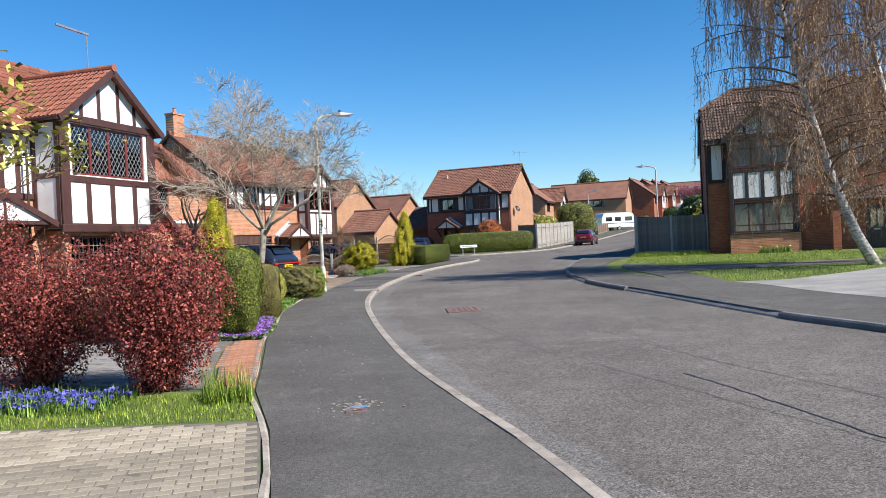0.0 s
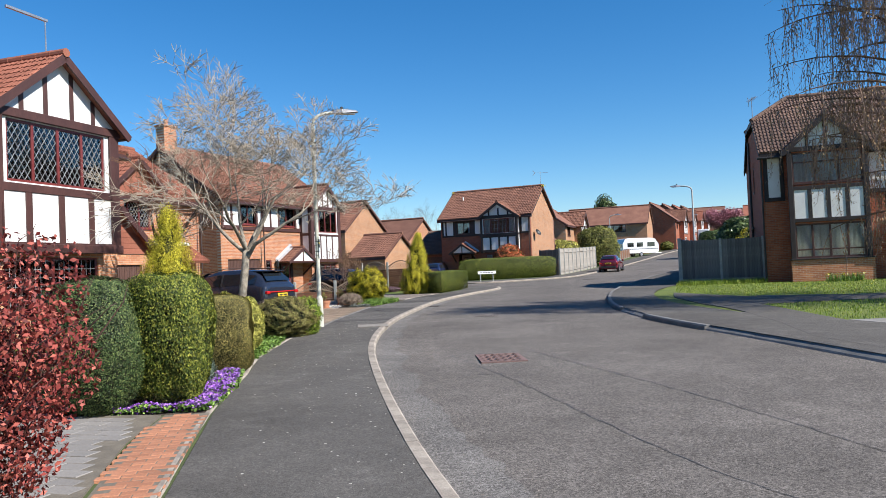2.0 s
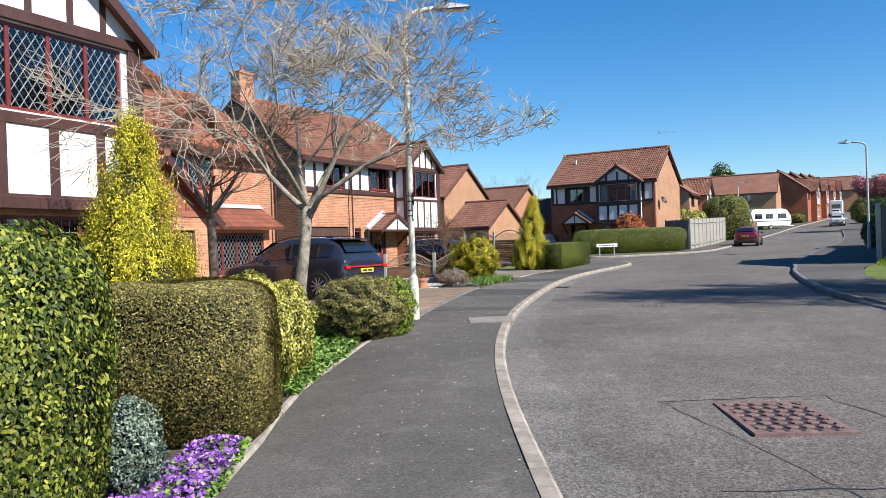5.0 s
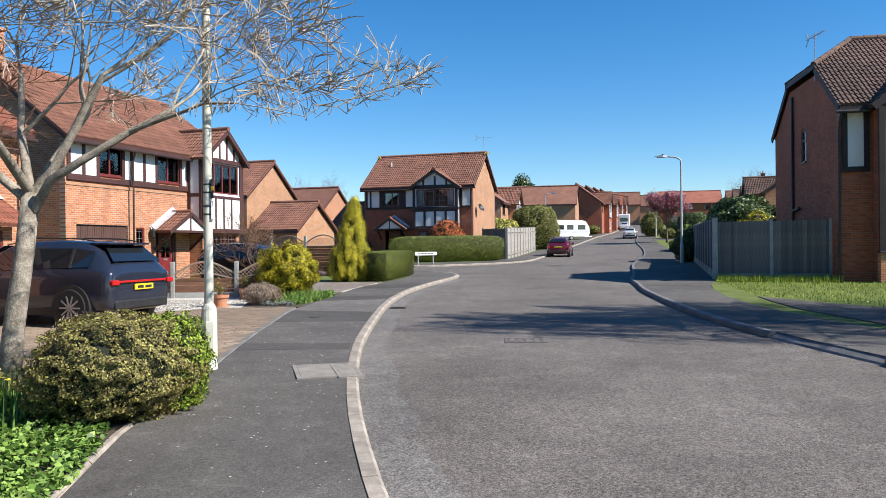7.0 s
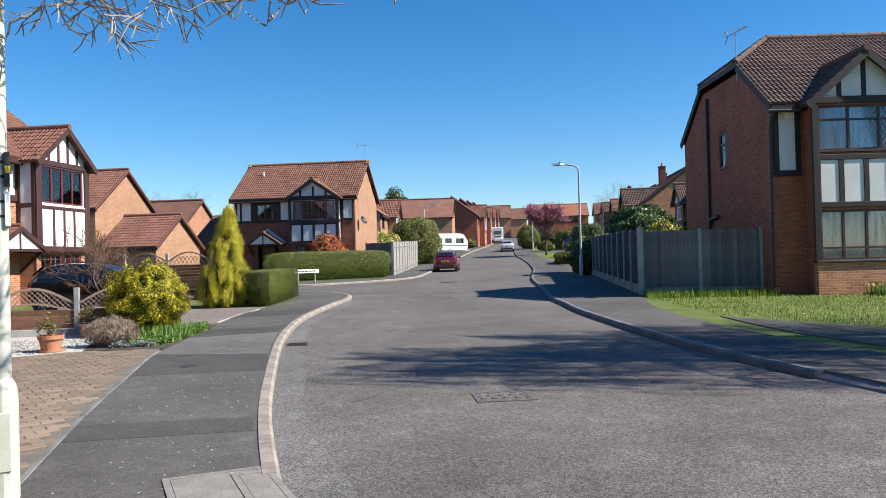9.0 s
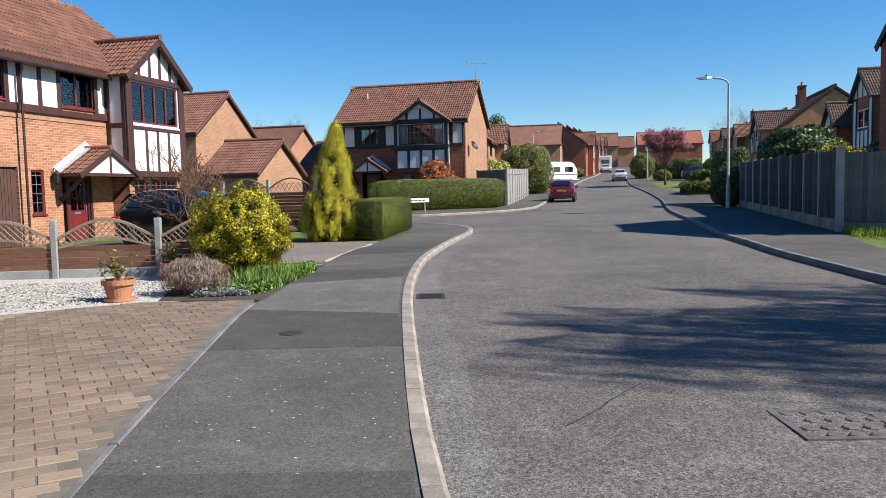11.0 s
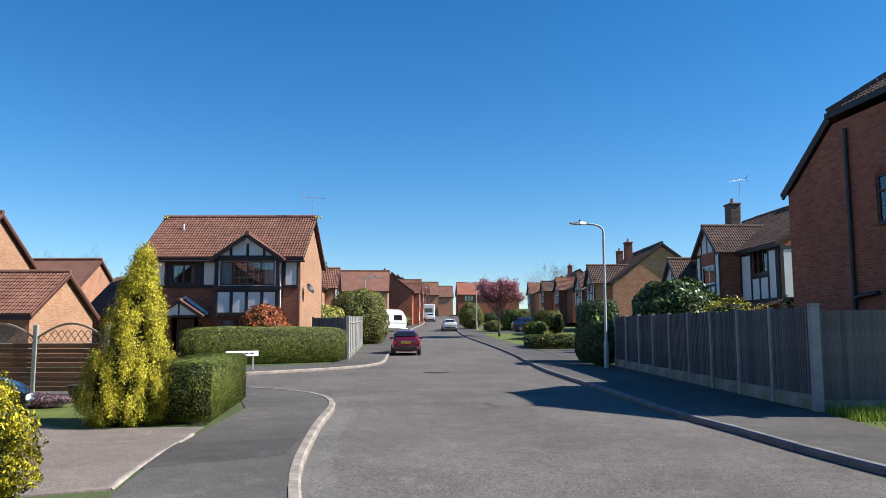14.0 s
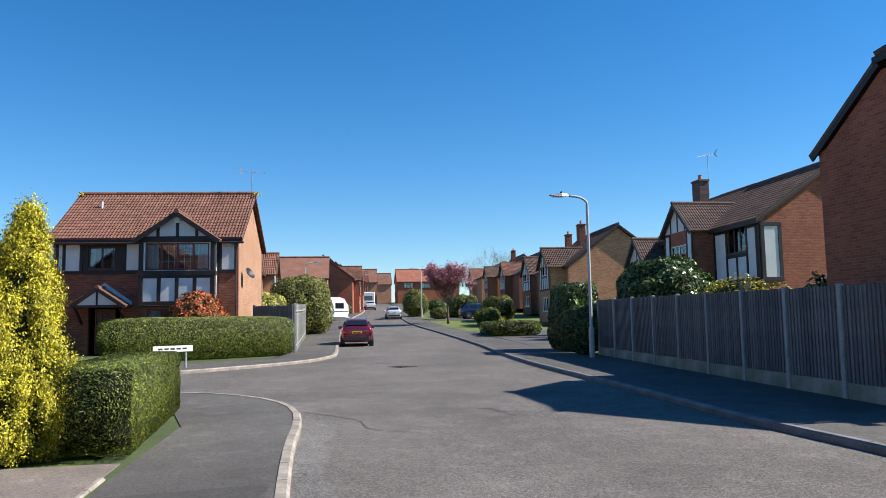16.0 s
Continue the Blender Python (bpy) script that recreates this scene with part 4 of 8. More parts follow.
def garage_door(house, x0, x1, z1, m, paint):
    g = Geo().box(x0, x1, 0.09, 0.12, 0, z1)
    k = x0 + 0.06
    d = part("garage_door", g, paint, house, m=m)
    while k < x1 - 0.1:
        part("garage_slat", Geo().cbox(k, k + 0.1, 0.07, 0.089, 0.04, z1 - 0.04, 0.012), paint, d)
        k += 0.115
    return d


def lantern(house, x, z):
    g = Geo().lathe([(0.03, 0.42), (0.09, 0.36), (0.1, 0.34), (0.07, 0.06), (0.03, 0.0)], 8, (x, -0.18, z))
    g.tube([(x, 0.0, z + 0.2), (x, -0.1, z + 0.5), (x, -0.18, z + 0.42)], 0.014, 6)
    part("wall_lantern", g, M_BLACK, house, "black carriage lantern")


def wall_bay(house, x0, x1, z0, z1, yf, mat_face, front_holes=(), wood=None):
    """The box of a bay: a front and two cheeks."""
    part("bay_wall", wall_geo(x1 - x0, z1 - z0, [(a - x0, b - x0, c - z0, d - z0) for a, b, c, d in front_holes], 0.12), mat_face, house, m=pose(x0, yf, z0))
    dd = -yf
    part("bay_cheek", wall_geo(dd - 0.004, z1 - z0, (), 0.1), mat_face, house, m=pose(x0, -0.002, z0, 0, 0, -90))
    part("bay_cheek", wall_geo(dd - 0.004, z1 - z0, (), 0.1), mat_face, house, m=pose(x1, yf + 0.002, z0, 0, 0, 90))
    if wood:
        for m in (pose(x0, -0.002, z0, 0, 0, -90), pose(x1, yf + 0.002, z0, 0, 0, 90)):
            timbering(house, 0.09, dd - 0.09, 0.1, z1 - z0 - 0.1, 0.0, [], m, 0.15, wood, mat_face)
            part("timber_rail", Geo().cbox(0.0, dd - 0.01, -0.06, -0.002, (z1 - z0) * 0.45, (z1 - z0) * 0.45 + 0.16, 0.012), wood, house, m=m)
    part("bay_floor", Geo().box(x0 + 0.01, x1 - 0.01, yf + 0.01, -0.01, z0 - 0.04, z0 - 0.002), M_TIMBER, house)


def scallop(house, x0, x1, z, y):
    """A white scalloped lead apron below a window."""
    g = Geo().box(x0, x1, y - 0.02, y - 0.002, z, z + 0.05)
    n = int((x1 - x0) / 0.12)
    for i in range(n):
        a = x0 + (x1 - x0) * i / n
        w = (x1 - x0) / n
        g.slab([(a, z), (a + w * 0.2, z - 0.05), (a + w * 0.5, z - 0.07), (a + w * 0.8, z - 0.05), (a + w, z)][::-1], y - 0.018, y - 0.004)
    part("scalloped_apron", g, M_FRAMEWHITE, house, "white scalloped apron below the window")


# ---- house with a leaded first-floor bay, at the start of the walk ----
def house_one():
    hx = -12.68
    m = on_ground(-12.9, 17.95, 73.3, 0.2)
    xc = 6.2
    h = house_shell("house", "two-storey orange brick house with half-timbered gabled bay and leaded windows", m, 9.3, 8.0, 5.35, 8.1, M_BRICKMIX, M_TILERED,
                    front=[(xc - 1.5, xc + 1.5, 0.75, 2.2), (1.0, 2.6, 3.9, 5.0), (1.2, 2.2, 0.0, 2.05), (3.0, 3.5, 1.0, 2.1)], pieces=0)
    # first-floor bay
    a, b, yf = xc - 2.0, xc + 2.0, -1.0
    wall_bay(h, a, b, 2.35, 5.55, yf, M_RENDER, [(xc - 1.57, xc + 1.57, 3.92, 5.4)], M_TIMBER)
    window(h, xc - 1.57, xc + 1.57, 3.92, 5.4, pose(0, yf, 0), M_FRAME, 4, lattice=0.17, curtain=M_BLIND, sill=False)
    scallop(h, xc - 1.62, xc + 1.62, 3.8, yf - 0.03)
    timbering(h, a + 0.12, b - 0.12, 2.4, 3.78, yf, [xc - 1.0, xc, xc + 1.0], beam=0.2)
    for x in (a + 0.12, b - 0.12):
        part("timber_post", Geo().cbox(x - 0.17, x + 0.17, yf - 0.07, yf - 0.002, 2.3, 5.62, 0.015), M_TIMBER, h)
    part("timber_rail", Geo().cbox(a - 0.1, b + 0.1, yf - 0.085, yf - 0.003, 5.42, 5.64, 0.015), M_TIMBER, h)
    part("timber_rail", Geo().cbox(a - 0.1, b + 0.1, yf - 0.09, yf - 0.003, 2.24, 2.46, 0.015), M_TIMBER, h)
    gable_timber(h, a, b, 5.62, 7.15, yf, [xc - 1.15, xc - 0.42, xc + 0.42, xc + 1.15])
    bay_roof(h, xc, 2.0, yf, 0.4, 2.7, 5.68, 7.22, M_TILERED, M_TIMBER, 0.25, 110)
    # bay below the jetty
    wall_bay(h, xc - 1.7, xc + 1.7, 0.0, 2.3, -0.75, M_BRICKMIX, [(xc - 1.5, xc + 1.5, 0.75, 2.15)])
    window(h, xc - 1.5, xc + 1.5, 0.75, 2.15, pose(0, -0.75, 0), M_FRAME, 4, square=0.16, curtain=M_CURTAIN)
    # timbering on the main face
    for x0, x1, posts in ((8.35, 9.15, [8.65]), (0.2, 1.0, []), (2.6, 4.2, [3.1, 3.65])):
        timbering(h, x0, x1, 3.3, 5.25, 0.0, posts, beam=0.17)
    window(h, 1.0, 2.6, 3.9, 5.0, pose(0, 0, 0), M_FRAME, 3, lattice=0.17, curtain=M_BLIND)
    door(h, 1.2, 2.2, 2.05, pose(0, 0, 0), M_DOOR)
    window(h, 3.0, 3.5, 1.0, 2.1, pose(0, 0, 0), M_FRAME, 1, square=0.16)
    porch(h, 0.5, 3.9, 1.1, 2.5, 3.25, M_TILERED, M_TIMBER)
    gutter(h, (-0.2, -0.38, 5.05), (a - 0.3, -0.38, 5.05), (a - 0.45, -0.22, 5.05))
    gutter(h, (b + 0.3, -0.38, 5.05), (9.5, -0.38, 5.05), (8.42, -0.2, 5.05))
    gutter(h, (b + 0.3, yf - 0.25, 5.44), (b + 0.3, -0.35, 5.44))
    gutter(h, (a - 0.3, yf - 0.25, 5.44), (a - 0.3, -0.35, 5.44))
    # tall pole aerial
    part("aerial", Geo().tube([(9.0, 2.1, 6.6), (9.0, 2.1, 9.4)], 0.022, 6).cbox(7.6, 9.08, 2.06, 2.14, 9.36, 9.44, 0.01), M_STEEL, h, "aluminium aerial on a tall pole")
    return h


# ---- set-back house with garage gable ----
def house_two():
    m = on_ground(-15.2, 29.2, 70)
    h = house_shell("house", "set-back orange brick house with garage gable, red tiles and chimney", m, 10.0, 7.5, 5.0, 7.5, M_BRICK, M_TILERED,
                    front=[(5.6, 8.3, 0.8, 2.1), (5.2, 7.0, 3.6, 4.7)], wood=M_TIMBER)
    window(h, 5.2, 7.0, 3.6, 4.7, pose(0, 0, 0), M_FRAME, 3, lattice=0.16, curtain=M_BLIND)
    # gabled dormer over the first-floor window
    wall_bay(h, 4.9, 7.3, 4.8, 5.4, -0.15, M_TILERED)
    part("gable_panel", Geo().slab([(4.9, 5.4), (7.3, 5.4), (6.1, 6.3)], -0.15, 0.0), M_TILERED, h)
    bay_roof(h, 6.1, 1.2, -0.15, 0.3, 2.0, 5.4, 6.35, M_TILERED, M_TIMBER, 0.25, 0)
    # ground-floor bay window with a lean-to roof
    wall_bay(h, 5.0, 8.9, 0.0, 2.15, -0.7, M_BRICK, [(5.3, 8.6, 0.75, 2.05)])
    window(h, 5.3, 8.6, 0.75, 2.05, pose(0, -0.7, 0), M_FRAME, 5, lattice=0.16, curtain=M_CURTAIN)
    roof_plane(h, (4.6, -1.15, 2.2), (9.2, -1.15, 2.2), (9.2, -0.01, 2.95), (4.6, -0.01, 2.95), M_TILERED, 0)
    part("lead_flashing", Geo().add([(4.6, -0.2, 2.93), (9.2, -0.2, 2.93), (9.2, -0.02, 3.08), (4.6, -0.02, 3.08)], [(0, 1, 2, 3)]), M_FLASH, h)
    # garage wing with a tile-hung gable
    part("garage_wall", wall_geo(3.6, 2.4, [(0.7, 3.0, 0.0, 2.05)], 0.25), M_BRICKMIX, h, m=pose(0.6, -2.6, 0))
    part("garage_wall", wall_geo(2.6, 2.4, (), 0.25), M_BRICK, h, m=pose(0.6, -0.004, 0, 0, 0, -90))
    part("garage_wall", wall_geo(2.35, 2.4, (), 0.25), M_BRICK, h, m=pose(4.2, -2.35, 0, 0, 0, 90))
    garage_door(h, 1.3, 3.6, 2.05, pose(0, -2.6, 0), M_GARAGE)
    part("gable_panel", Geo().slab([(0.6, 2.4), (4.2, 2.4), (2.4, 4.0)], -2.58, -2.45), M_TILERED, h, "orange tile-hung gable")
    for k in range(8):
        w = 1.75 * (1 - k / 8.3)
        part("hung_tile_course", Geo().cbox(2.4 - w, 2.4 + w, -2.615, -2.585, 2.42 + k * 0.19, 2.42 + k * 0.19 + 0.185, 0.008), M_TILERED, h)
    bay_roof(h, 2.4, 1.8, -2.6, -0.3, 1.6, 2.45, 4.1, M_TILERED, M_TIMBER, 0.25, 60)
    chimney(h, 6.6, 4.0, 7.0, 9.0, M_BRICK, 0.9, 0.6)
    gutter(h, (-0.2, -0.38, 4.65), (10.2, -0.38, 4.65), (9.85, -0.2, 4.65))
    return h


# ---- house with porch and timbered bay, beside the trellis ----
def house_three():
    u, w = Vector((0.4, 0.917)), Vector((-0.917, 0.4))
    o = Vector((-8.2, 51.05)) + w * 0.7 - u * 8.65
    m = on_ground(o.x, o.y, 66.4)

    def X(s):
        return s + 8.65
    h = house_shell("house", "orange brick house with white timbered panels, tiled porch and gabled bay", m, 10.5, 7.6, 5.45, 8.3, M_BRICK, M_TILE,
                    front=[(X(-8.16), X(-5.5), 0.0, 2.25), (X(-5.04), X(-4.55), 0.92, 2.19), (X(-3.85), X(-2.55), 0.0, 2.05), (X(-3.8), X(-2.23), 4.1, 5.2), (X(-7.1), X(-5.75), 4.1, 5.2)],
                    pieces=150)
    garage_door(h, X(-8.16), X(-5.5), 2.25, pose(0, 0, 0), M_GARAGE)
    window(h, X(-5.04), X(-4.55), 0.92, 2.19, pose(0, 0, 0), M_FRAME, 1, square=0.2, curtain=M_BLIND)
    window(h, X(-3.8), X(-2.23), 4.1, 5.2, pose(0, 0, 0), M_FRAME, 2, curtain=M_CURTAIN)
    window(h, X(-7.1), X(-5.75), 4.1, 5.2, pose(0, 0, 0), M_FRAME, 2, curtain=M_CURTAIN)
    door(h, X(-3.7), X(-2.7), 2.05, pose(0, 0, 0), M_DOOR)
    timbering(h, X(-5.3), X(-3.8), 3.95, 5.32, 0.0, [X(-4.55)], beam=0.16)
    timbering(h, X(-2.2), X(-1.75), 3.95, 5.32, 0.0, [], beam=0.16)
    timbering(h, X(-8.5), X(-7.1), 3.95, 5.32, 0.0, [X(-7.8)], beam=0.16)
    timbering(h, X(-5.75), X(-5.3), 3.95, 5.32, 0.0, [], beam=0.16)
    part("timber_rail", Geo().cbox(X(-8.6), X(-1.7), -0.075, -0.003, 3.8, 3.98, 0.012), M_TIMBER, h)
    part("brick_band", Geo().cbox(X(-8.64), X(-1.8), -0.03, -0.001, 3.62, 3.72, 0.008), M_BRICKTAN, h)
    porch(h, X(-4.2), X(-1.35), 0.95, 2.05, 2.85, M_TILE, M_TIMBER)
    lantern(h, X(-4.25), 1.75)
    part("side_screen", Geo().cbox(X(-2.62), X(-2.2), 0.02, 0.1, 0.0, 2.05, 0.01), M_FRAMEDARK, h)
    # two-storey bay
    xc = X(-0.15)
    a, b, yf = xc - 1.55, xc + 1.55, -0.75
    wall_bay(h, a, b, 2.1, 5.4, yf, M_RENDER, [(xc - 1.25, xc + 1.25, 3.78, 5.1)], M_TIMBER)
    window(h, xc - 1.25, xc + 1.25, 3.78, 5.1, pose(0, yf, 0), M_FRAME, 4, curtain=M_CURTAIN, sill=False)
    scallop(h, xc - 1.3, xc + 1.3, 3.68, yf - 0.03)
    timbering(h, a + 0.1, b - 0.1, 2.15, 3.62, yf, [xc - 0.62, xc, xc + 0.62], beam=0.12)
    for x in (a + 0.1, b - 0.1):
        part("timber_post", Geo().cbox(x - 0.15, x + 0.15, yf - 0.07, yf - 0.002, 2.05, 5.5, 0.015), M_TIMBER, h)
    part("timber_rail", Geo().cbox(a - 0.1, b + 0.1, yf - 0.085, yf - 0.003, 5.14, 5.34, 0.015), M_TIMBER, h)
    part("timber_rail", Geo().cbox(a - 0.1, b + 0.1, yf - 0.09, yf - 0.003, 2.0, 2.2, 0.015), M_TIMBER, h)
    gable_timber(h, a, b, 5.35, 6.55, yf, [xc - 0.85, xc - 0.28, xc + 0.28, xc + 0.85])
    bay_roof(h, xc, 1.55, yf, 0.3, 2.4, 5.42, 6.65, M_TILE, M_TIMBER, 0.25, 80)
    wall_bay(h, a + 0.1, b - 0.1, 0.0, 2.0, yf + 0.1, M_BRICK, [(xc - 1.2, xc + 1.2, 0.7, 1.92)])
    window(h, xc - 1.2, xc + 1.2, 0.7, 1.92, pose(0, yf + 0.1, 0), M_FRAME, 4, square=0.25, curtain=M_CURTAIN)
    # render on the bay's cheek and the corner
    timbering(h, X(1.45), X(1.85), 2.2, 5.3, 0.0, [], beam=0.12)
    gutter(h, (-0.2, -0.38, 5.12), (a - 0.3, -0.38, 5.12), (X(-5.45), -0.2, 5.12))
    gutter(h, (b + 0.32, yf - 0.25, 5.18), (b + 0.32, -0.3, 5.18), (b + 0.2, 0.0, 5.15))
    chimney(h, 0.4, 3.8, 7.6, 9.6, M_BRICK, 0.9, 0.6)
    aerial(h, 10.2, 3.8, 8.3, 1.1, 60)
    return h


# ---- the house across the side road ----
def house_corner():
    m = on_ground(5.98 - 8.3 * 0.921, 68.94 + 8.3 * 0.39, -22.95, 0.12)

    def X(s):
        return s + 8.3
    W = M_TIMBERBLACK
    # right gable wall takes the lighter tan colour, the other walls maroon
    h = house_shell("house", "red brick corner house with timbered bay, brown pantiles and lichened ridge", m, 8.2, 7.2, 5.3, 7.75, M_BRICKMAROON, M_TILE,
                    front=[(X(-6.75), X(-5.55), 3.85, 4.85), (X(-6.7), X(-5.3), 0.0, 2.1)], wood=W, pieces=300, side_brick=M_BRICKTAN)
    R = M_RENDER
    timbering(h, X(-8.1), X(-7.05), 3.7, 5.05, 0.0, [X(-7.8)], beam=0.14, wood=W, render=R)
    timbering(h, X(-5.15), X(-4.45), 3.7, 5.05, 0.0, [], beam=0.16, wood=W, render=R)
    timbering(h, X(-0.9), X(-0.2), 3.7, 5.05, 0.0, [], beam=0.14, wood=W, render=R)
    part("timber_boarding", wall_geo(1.75, 1.6, [(0.2, 1.4, 0.25, 1.25)], 0.03), W, h, m=pose(X(-6.95), -0.033, 3.6))
    window(h, X(-6.75), X(-5.55), 3.85, 4.85, pose(0, 0, 0), M_FRAMEDARK, 2, curtain=M_BLIND)
    door(h, X(-6.4), X(-5.5), 2.05, pose(0, 0, 0), M_FRAMEDARK)
    porch(h, X(-7.2), X(-4.8), 1.0, 2.15, 2.95, M_TILE, W)
    xc = X(-2.68)
    a, b, yf = xc - 1.62, xc + 1.62, -0.6
    wall_bay(h, a, b, 2.15, 5.2, yf, R, [(xc - 1.4, xc + 1.4, 3.72, 4.95)], W)
    window(h, xc - 1.4, xc + 1.4, 3.72, 4.95, pose(0, yf, 0), M_FRAME, 4, square=0.26, curtain=M_CURTAIN, sill=False)
    timbering(h, a + 0.08, b - 0.08, 2.25, 3.45, yf, [xc - 0.78, xc, xc + 0.78], beam=0.17, wood=W, render=R)
    for x in (a + 0.05, b - 0.05):
        part("timber_post", Geo().cbox(x - 0.1, x + 0.1, yf - 0.07, yf - 0.002, 2.1, 5.3, 0.015), W, h)
    part("timber_rail", Geo().cbox(a - 0.1, b + 0.1, yf - 0.085, yf - 0.003, 4.97, 5.24, 0.015), W, h)
    part("timber_rail", Geo().cbox(a - 0.1, b + 0.1, yf - 0.085, yf - 0.003, 3.46, 3.7, 0.015), W, h)
    gable_timber(h, a, b, 5.2, 6.2, yf, [xc - 0.85, xc, xc + 0.85], W, R)
    part("alarm_box", Geo().cbox(xc - 0.12, xc + 0.12, yf - 0.12, yf - 0.051, 5.85, 6.15, 0.02), M_WHITE, h, "white alarm box")
    bay_roof(h, xc, 1.62, yf, 0.3, 2.0, 5.22, 6.32, M_TILE, W, 0.25, 0)
    wall_bay(h, a + 0.1, b - 0.1, 0.0, 2.1, yf + 0.1, M_BRICKMAROON, [(xc - 1.3, xc + 1.3, 0.8, 2.0)])
    window(h, xc - 1.3, xc + 1.3, 0.8, 2.0, pose(0, yf + 0.1, 0), M_FRAME, 4, curtain=M_CURTAIN)
    for x in (-0.15, 8.45):
        g = Geo()
        for k in range(14):
            g.lathe([(rng.uniform(0.03, 0.08), 0), (0.05, 0.04), (0.01, 0.06)], 6, (x + rng.uniform(-0.1, 0.25), 3.6 + rng.uniform(-0.5, 0.0), 7.78 + rng.uniform(-0.05, 0.12) - 0.02))
        tagged(part("lichen", g, M_MOSS, h, "yellow lichen on the ridge end"), "yellow lichen on the ridge end", kind="stuff")
    part("vent_pipe", Geo().tube([(1.3, 2.3, 6.6), (1.3, 2.3, 7.3)], 0.05, 8), M_WHITE, h)
    gutter(h, (-0.2, -0.36, 4.98), (a - 0.25, -0.36, 4.98))
    gutter(h, (b + 0.25, -0.36, 4.98), (8.5, -0.36, 4.98), (8.15, -0.2, 4.98))
    aerial(h, 8.2, 3.6, 7.8, 1.3, 200)
    part("satellite_dish", Geo().lathe([(0.02, 0.0), (0.2, 0.05), (0.3, 0.12), (0.29, 0.13), (0.19, 0.07), (0.01, 0.02)], 14), M_BLACK, h, "dark satellite dish", m=pose(8.5, 1.0, 3.6, 0, 60, -20))
    # garage beside it
    part("garage_wall", wall_geo(3.2, 2.3, [(0.4, 2.8, 0.0, 2.0)], 0.25), M_BRICKMAROON, h, m=pose(-3.3, 1.5, 0))
    garage_door(h, -2.9, -0.5, 2.0, pose(0, 1.5, 0), M_GARAGE)
    part("garage_wall", wall_geo(5.0, 2.3, (), 0.25), M_BRICKMAROON, h, m=pose(-3.3, 6.5, 0, 0, 0, -90))
    roof_plane(h, (-3.7, 1.1, 2.25), (-0.02, 1.1, 2.25), (-0.02, 5.5, 4.6), (-3.7, 5.5, 4.6), M_TILEDARK, 0)
    return h


# ---- half-hipped house on the open lawn ----
def house_hipped():
    m = on_ground(13.19, 38.45, -16.3, 0.08)
    W = M_TIMBERBLACK
    h = house_shell("house", "dark red brick house with half-hipped brown roof and timbered bay", m, 11.0, 8.05, 5.76, 8.61, M_BRICKRED, M_TILEDARK,
                    front=[(7.0, 8.0, 0.0, 2.05), (6.6, 8.6, 4.1, 5.2)], left=[(8.05 - 0.25 - 4.24, 8.05 - 0.25 - 3.62, 4.25, 5.45)], clip=7.35, wood=W, pieces=0, back_over=0.19)
    R = M_RENDER
    window(h, 7.8 - 4.24, 7.8 - 3.62, 4.25, 5.45, pose(0, 7.8, 0, 0, 0, -90), M_FRAMEDARK, 1, transom=0.8, curtain=M_BLIND)
    g = Geo()
    for k in range(10):
        x = 7.8 - 4.32 + k * 0.078
        g.cbox(x, x + 0.066, -0.012, -0.001, 5.47, 5.69, 0.004)
    part("brick_lintel", g, M_BRICKRED, h, m=pose(0, 7.8, 0, 0, 0, -90))
    part("soil_pipe", Geo().tube([(-0.07, 5.2, 0.0), (-0.07, 5.2, 6.9)], 0.055, 8).tube([(-0.07, 5.2, 2.45), (-0.12, 4.9, 2.5), (-0.1, 4.25, 2.55)], 0.06, 8), M_PIPEBLACK, h, "black soil pipe on the flank wall")
    timbering(h, 0.15, 0.8, 3.6, 5.62, 0.0, [], beam=0.17, wood=W, render=R)
    part("alarm_box", Geo().cbox(0.38, 0.68, -0.12, -0.056, 5.2, 5.5, 0.02), M_RENDER, h, "cream alarm box")
    xc = 2.5
    a, b, yf = xc - 1.5, xc + 1.5, -0.55
    wall_bay(h, a, b, 0.0, 5.7, yf, M_BRICKRED, [(xc - 1.35, xc + 1.35, 1.0, 2.45), (xc - 1.35, xc + 1.35, 4.18, 5.5)])
    # lighter brick than the walls paints the sun falling on the projecting plinth
    part("plinth", Geo().cbox(a - 0.08, b + 0.08, yf - 0.24, yf - 0.002, 0.0, 0.92, 0.006), M_BRICK, h, "brick plinth under the bay window, sunlight painted in as brighter orange")
    part("plinth_sill", Geo().cbox(a - 0.12, b + 0.12, yf - 0.3, yf - 0.002, 0.922, 0.985, 0.012), M_TIMBERBLACK, h)
    window(h, xc - 1.35, xc + 1.35, 1.0, 2.45, pose(0, yf, 0), M_FRAMEDARK, 4, lattice=0.15, transom=0.35, curtain=M_CURTAIN, full=True)
    window(h, xc - 1.35, xc + 1.35, 4.18, 5.5, pose(0, yf, 0), M_FRAMEDARK, 3, lattice=0.15, transom=0.9, curtain=M_CURTAIN, full=True)
    timbering(h, a + 0.1, b - 0.1, 2.6, 3.98, yf, [xc - 0.72, xc, xc + 0.72], beam=0.16, wood=W, render=R)
    for x in (a + 0.05, b - 0.05):
        part("timber_post", Geo().cbox(x - 0.1, x + 0.1, yf - 0.07, yf - 0.002, 0.72, 5.72, 0.015), W, h)
    part("timber_rail", Geo().cbox(a - 0.1, b + 0.1, yf - 0.085, yf - 0.003, 5.54, 5.74, 0.015), W, h)
    gable_timber(h, a, b, 5.68, 6.95, yf, [xc - 0.72, xc, xc + 0.72], W, R)
    timbering(h, b + 0.1, b + 1.0, 3.72, 5.42, 0.0, [], beam=0.18, wood=W, render=R)
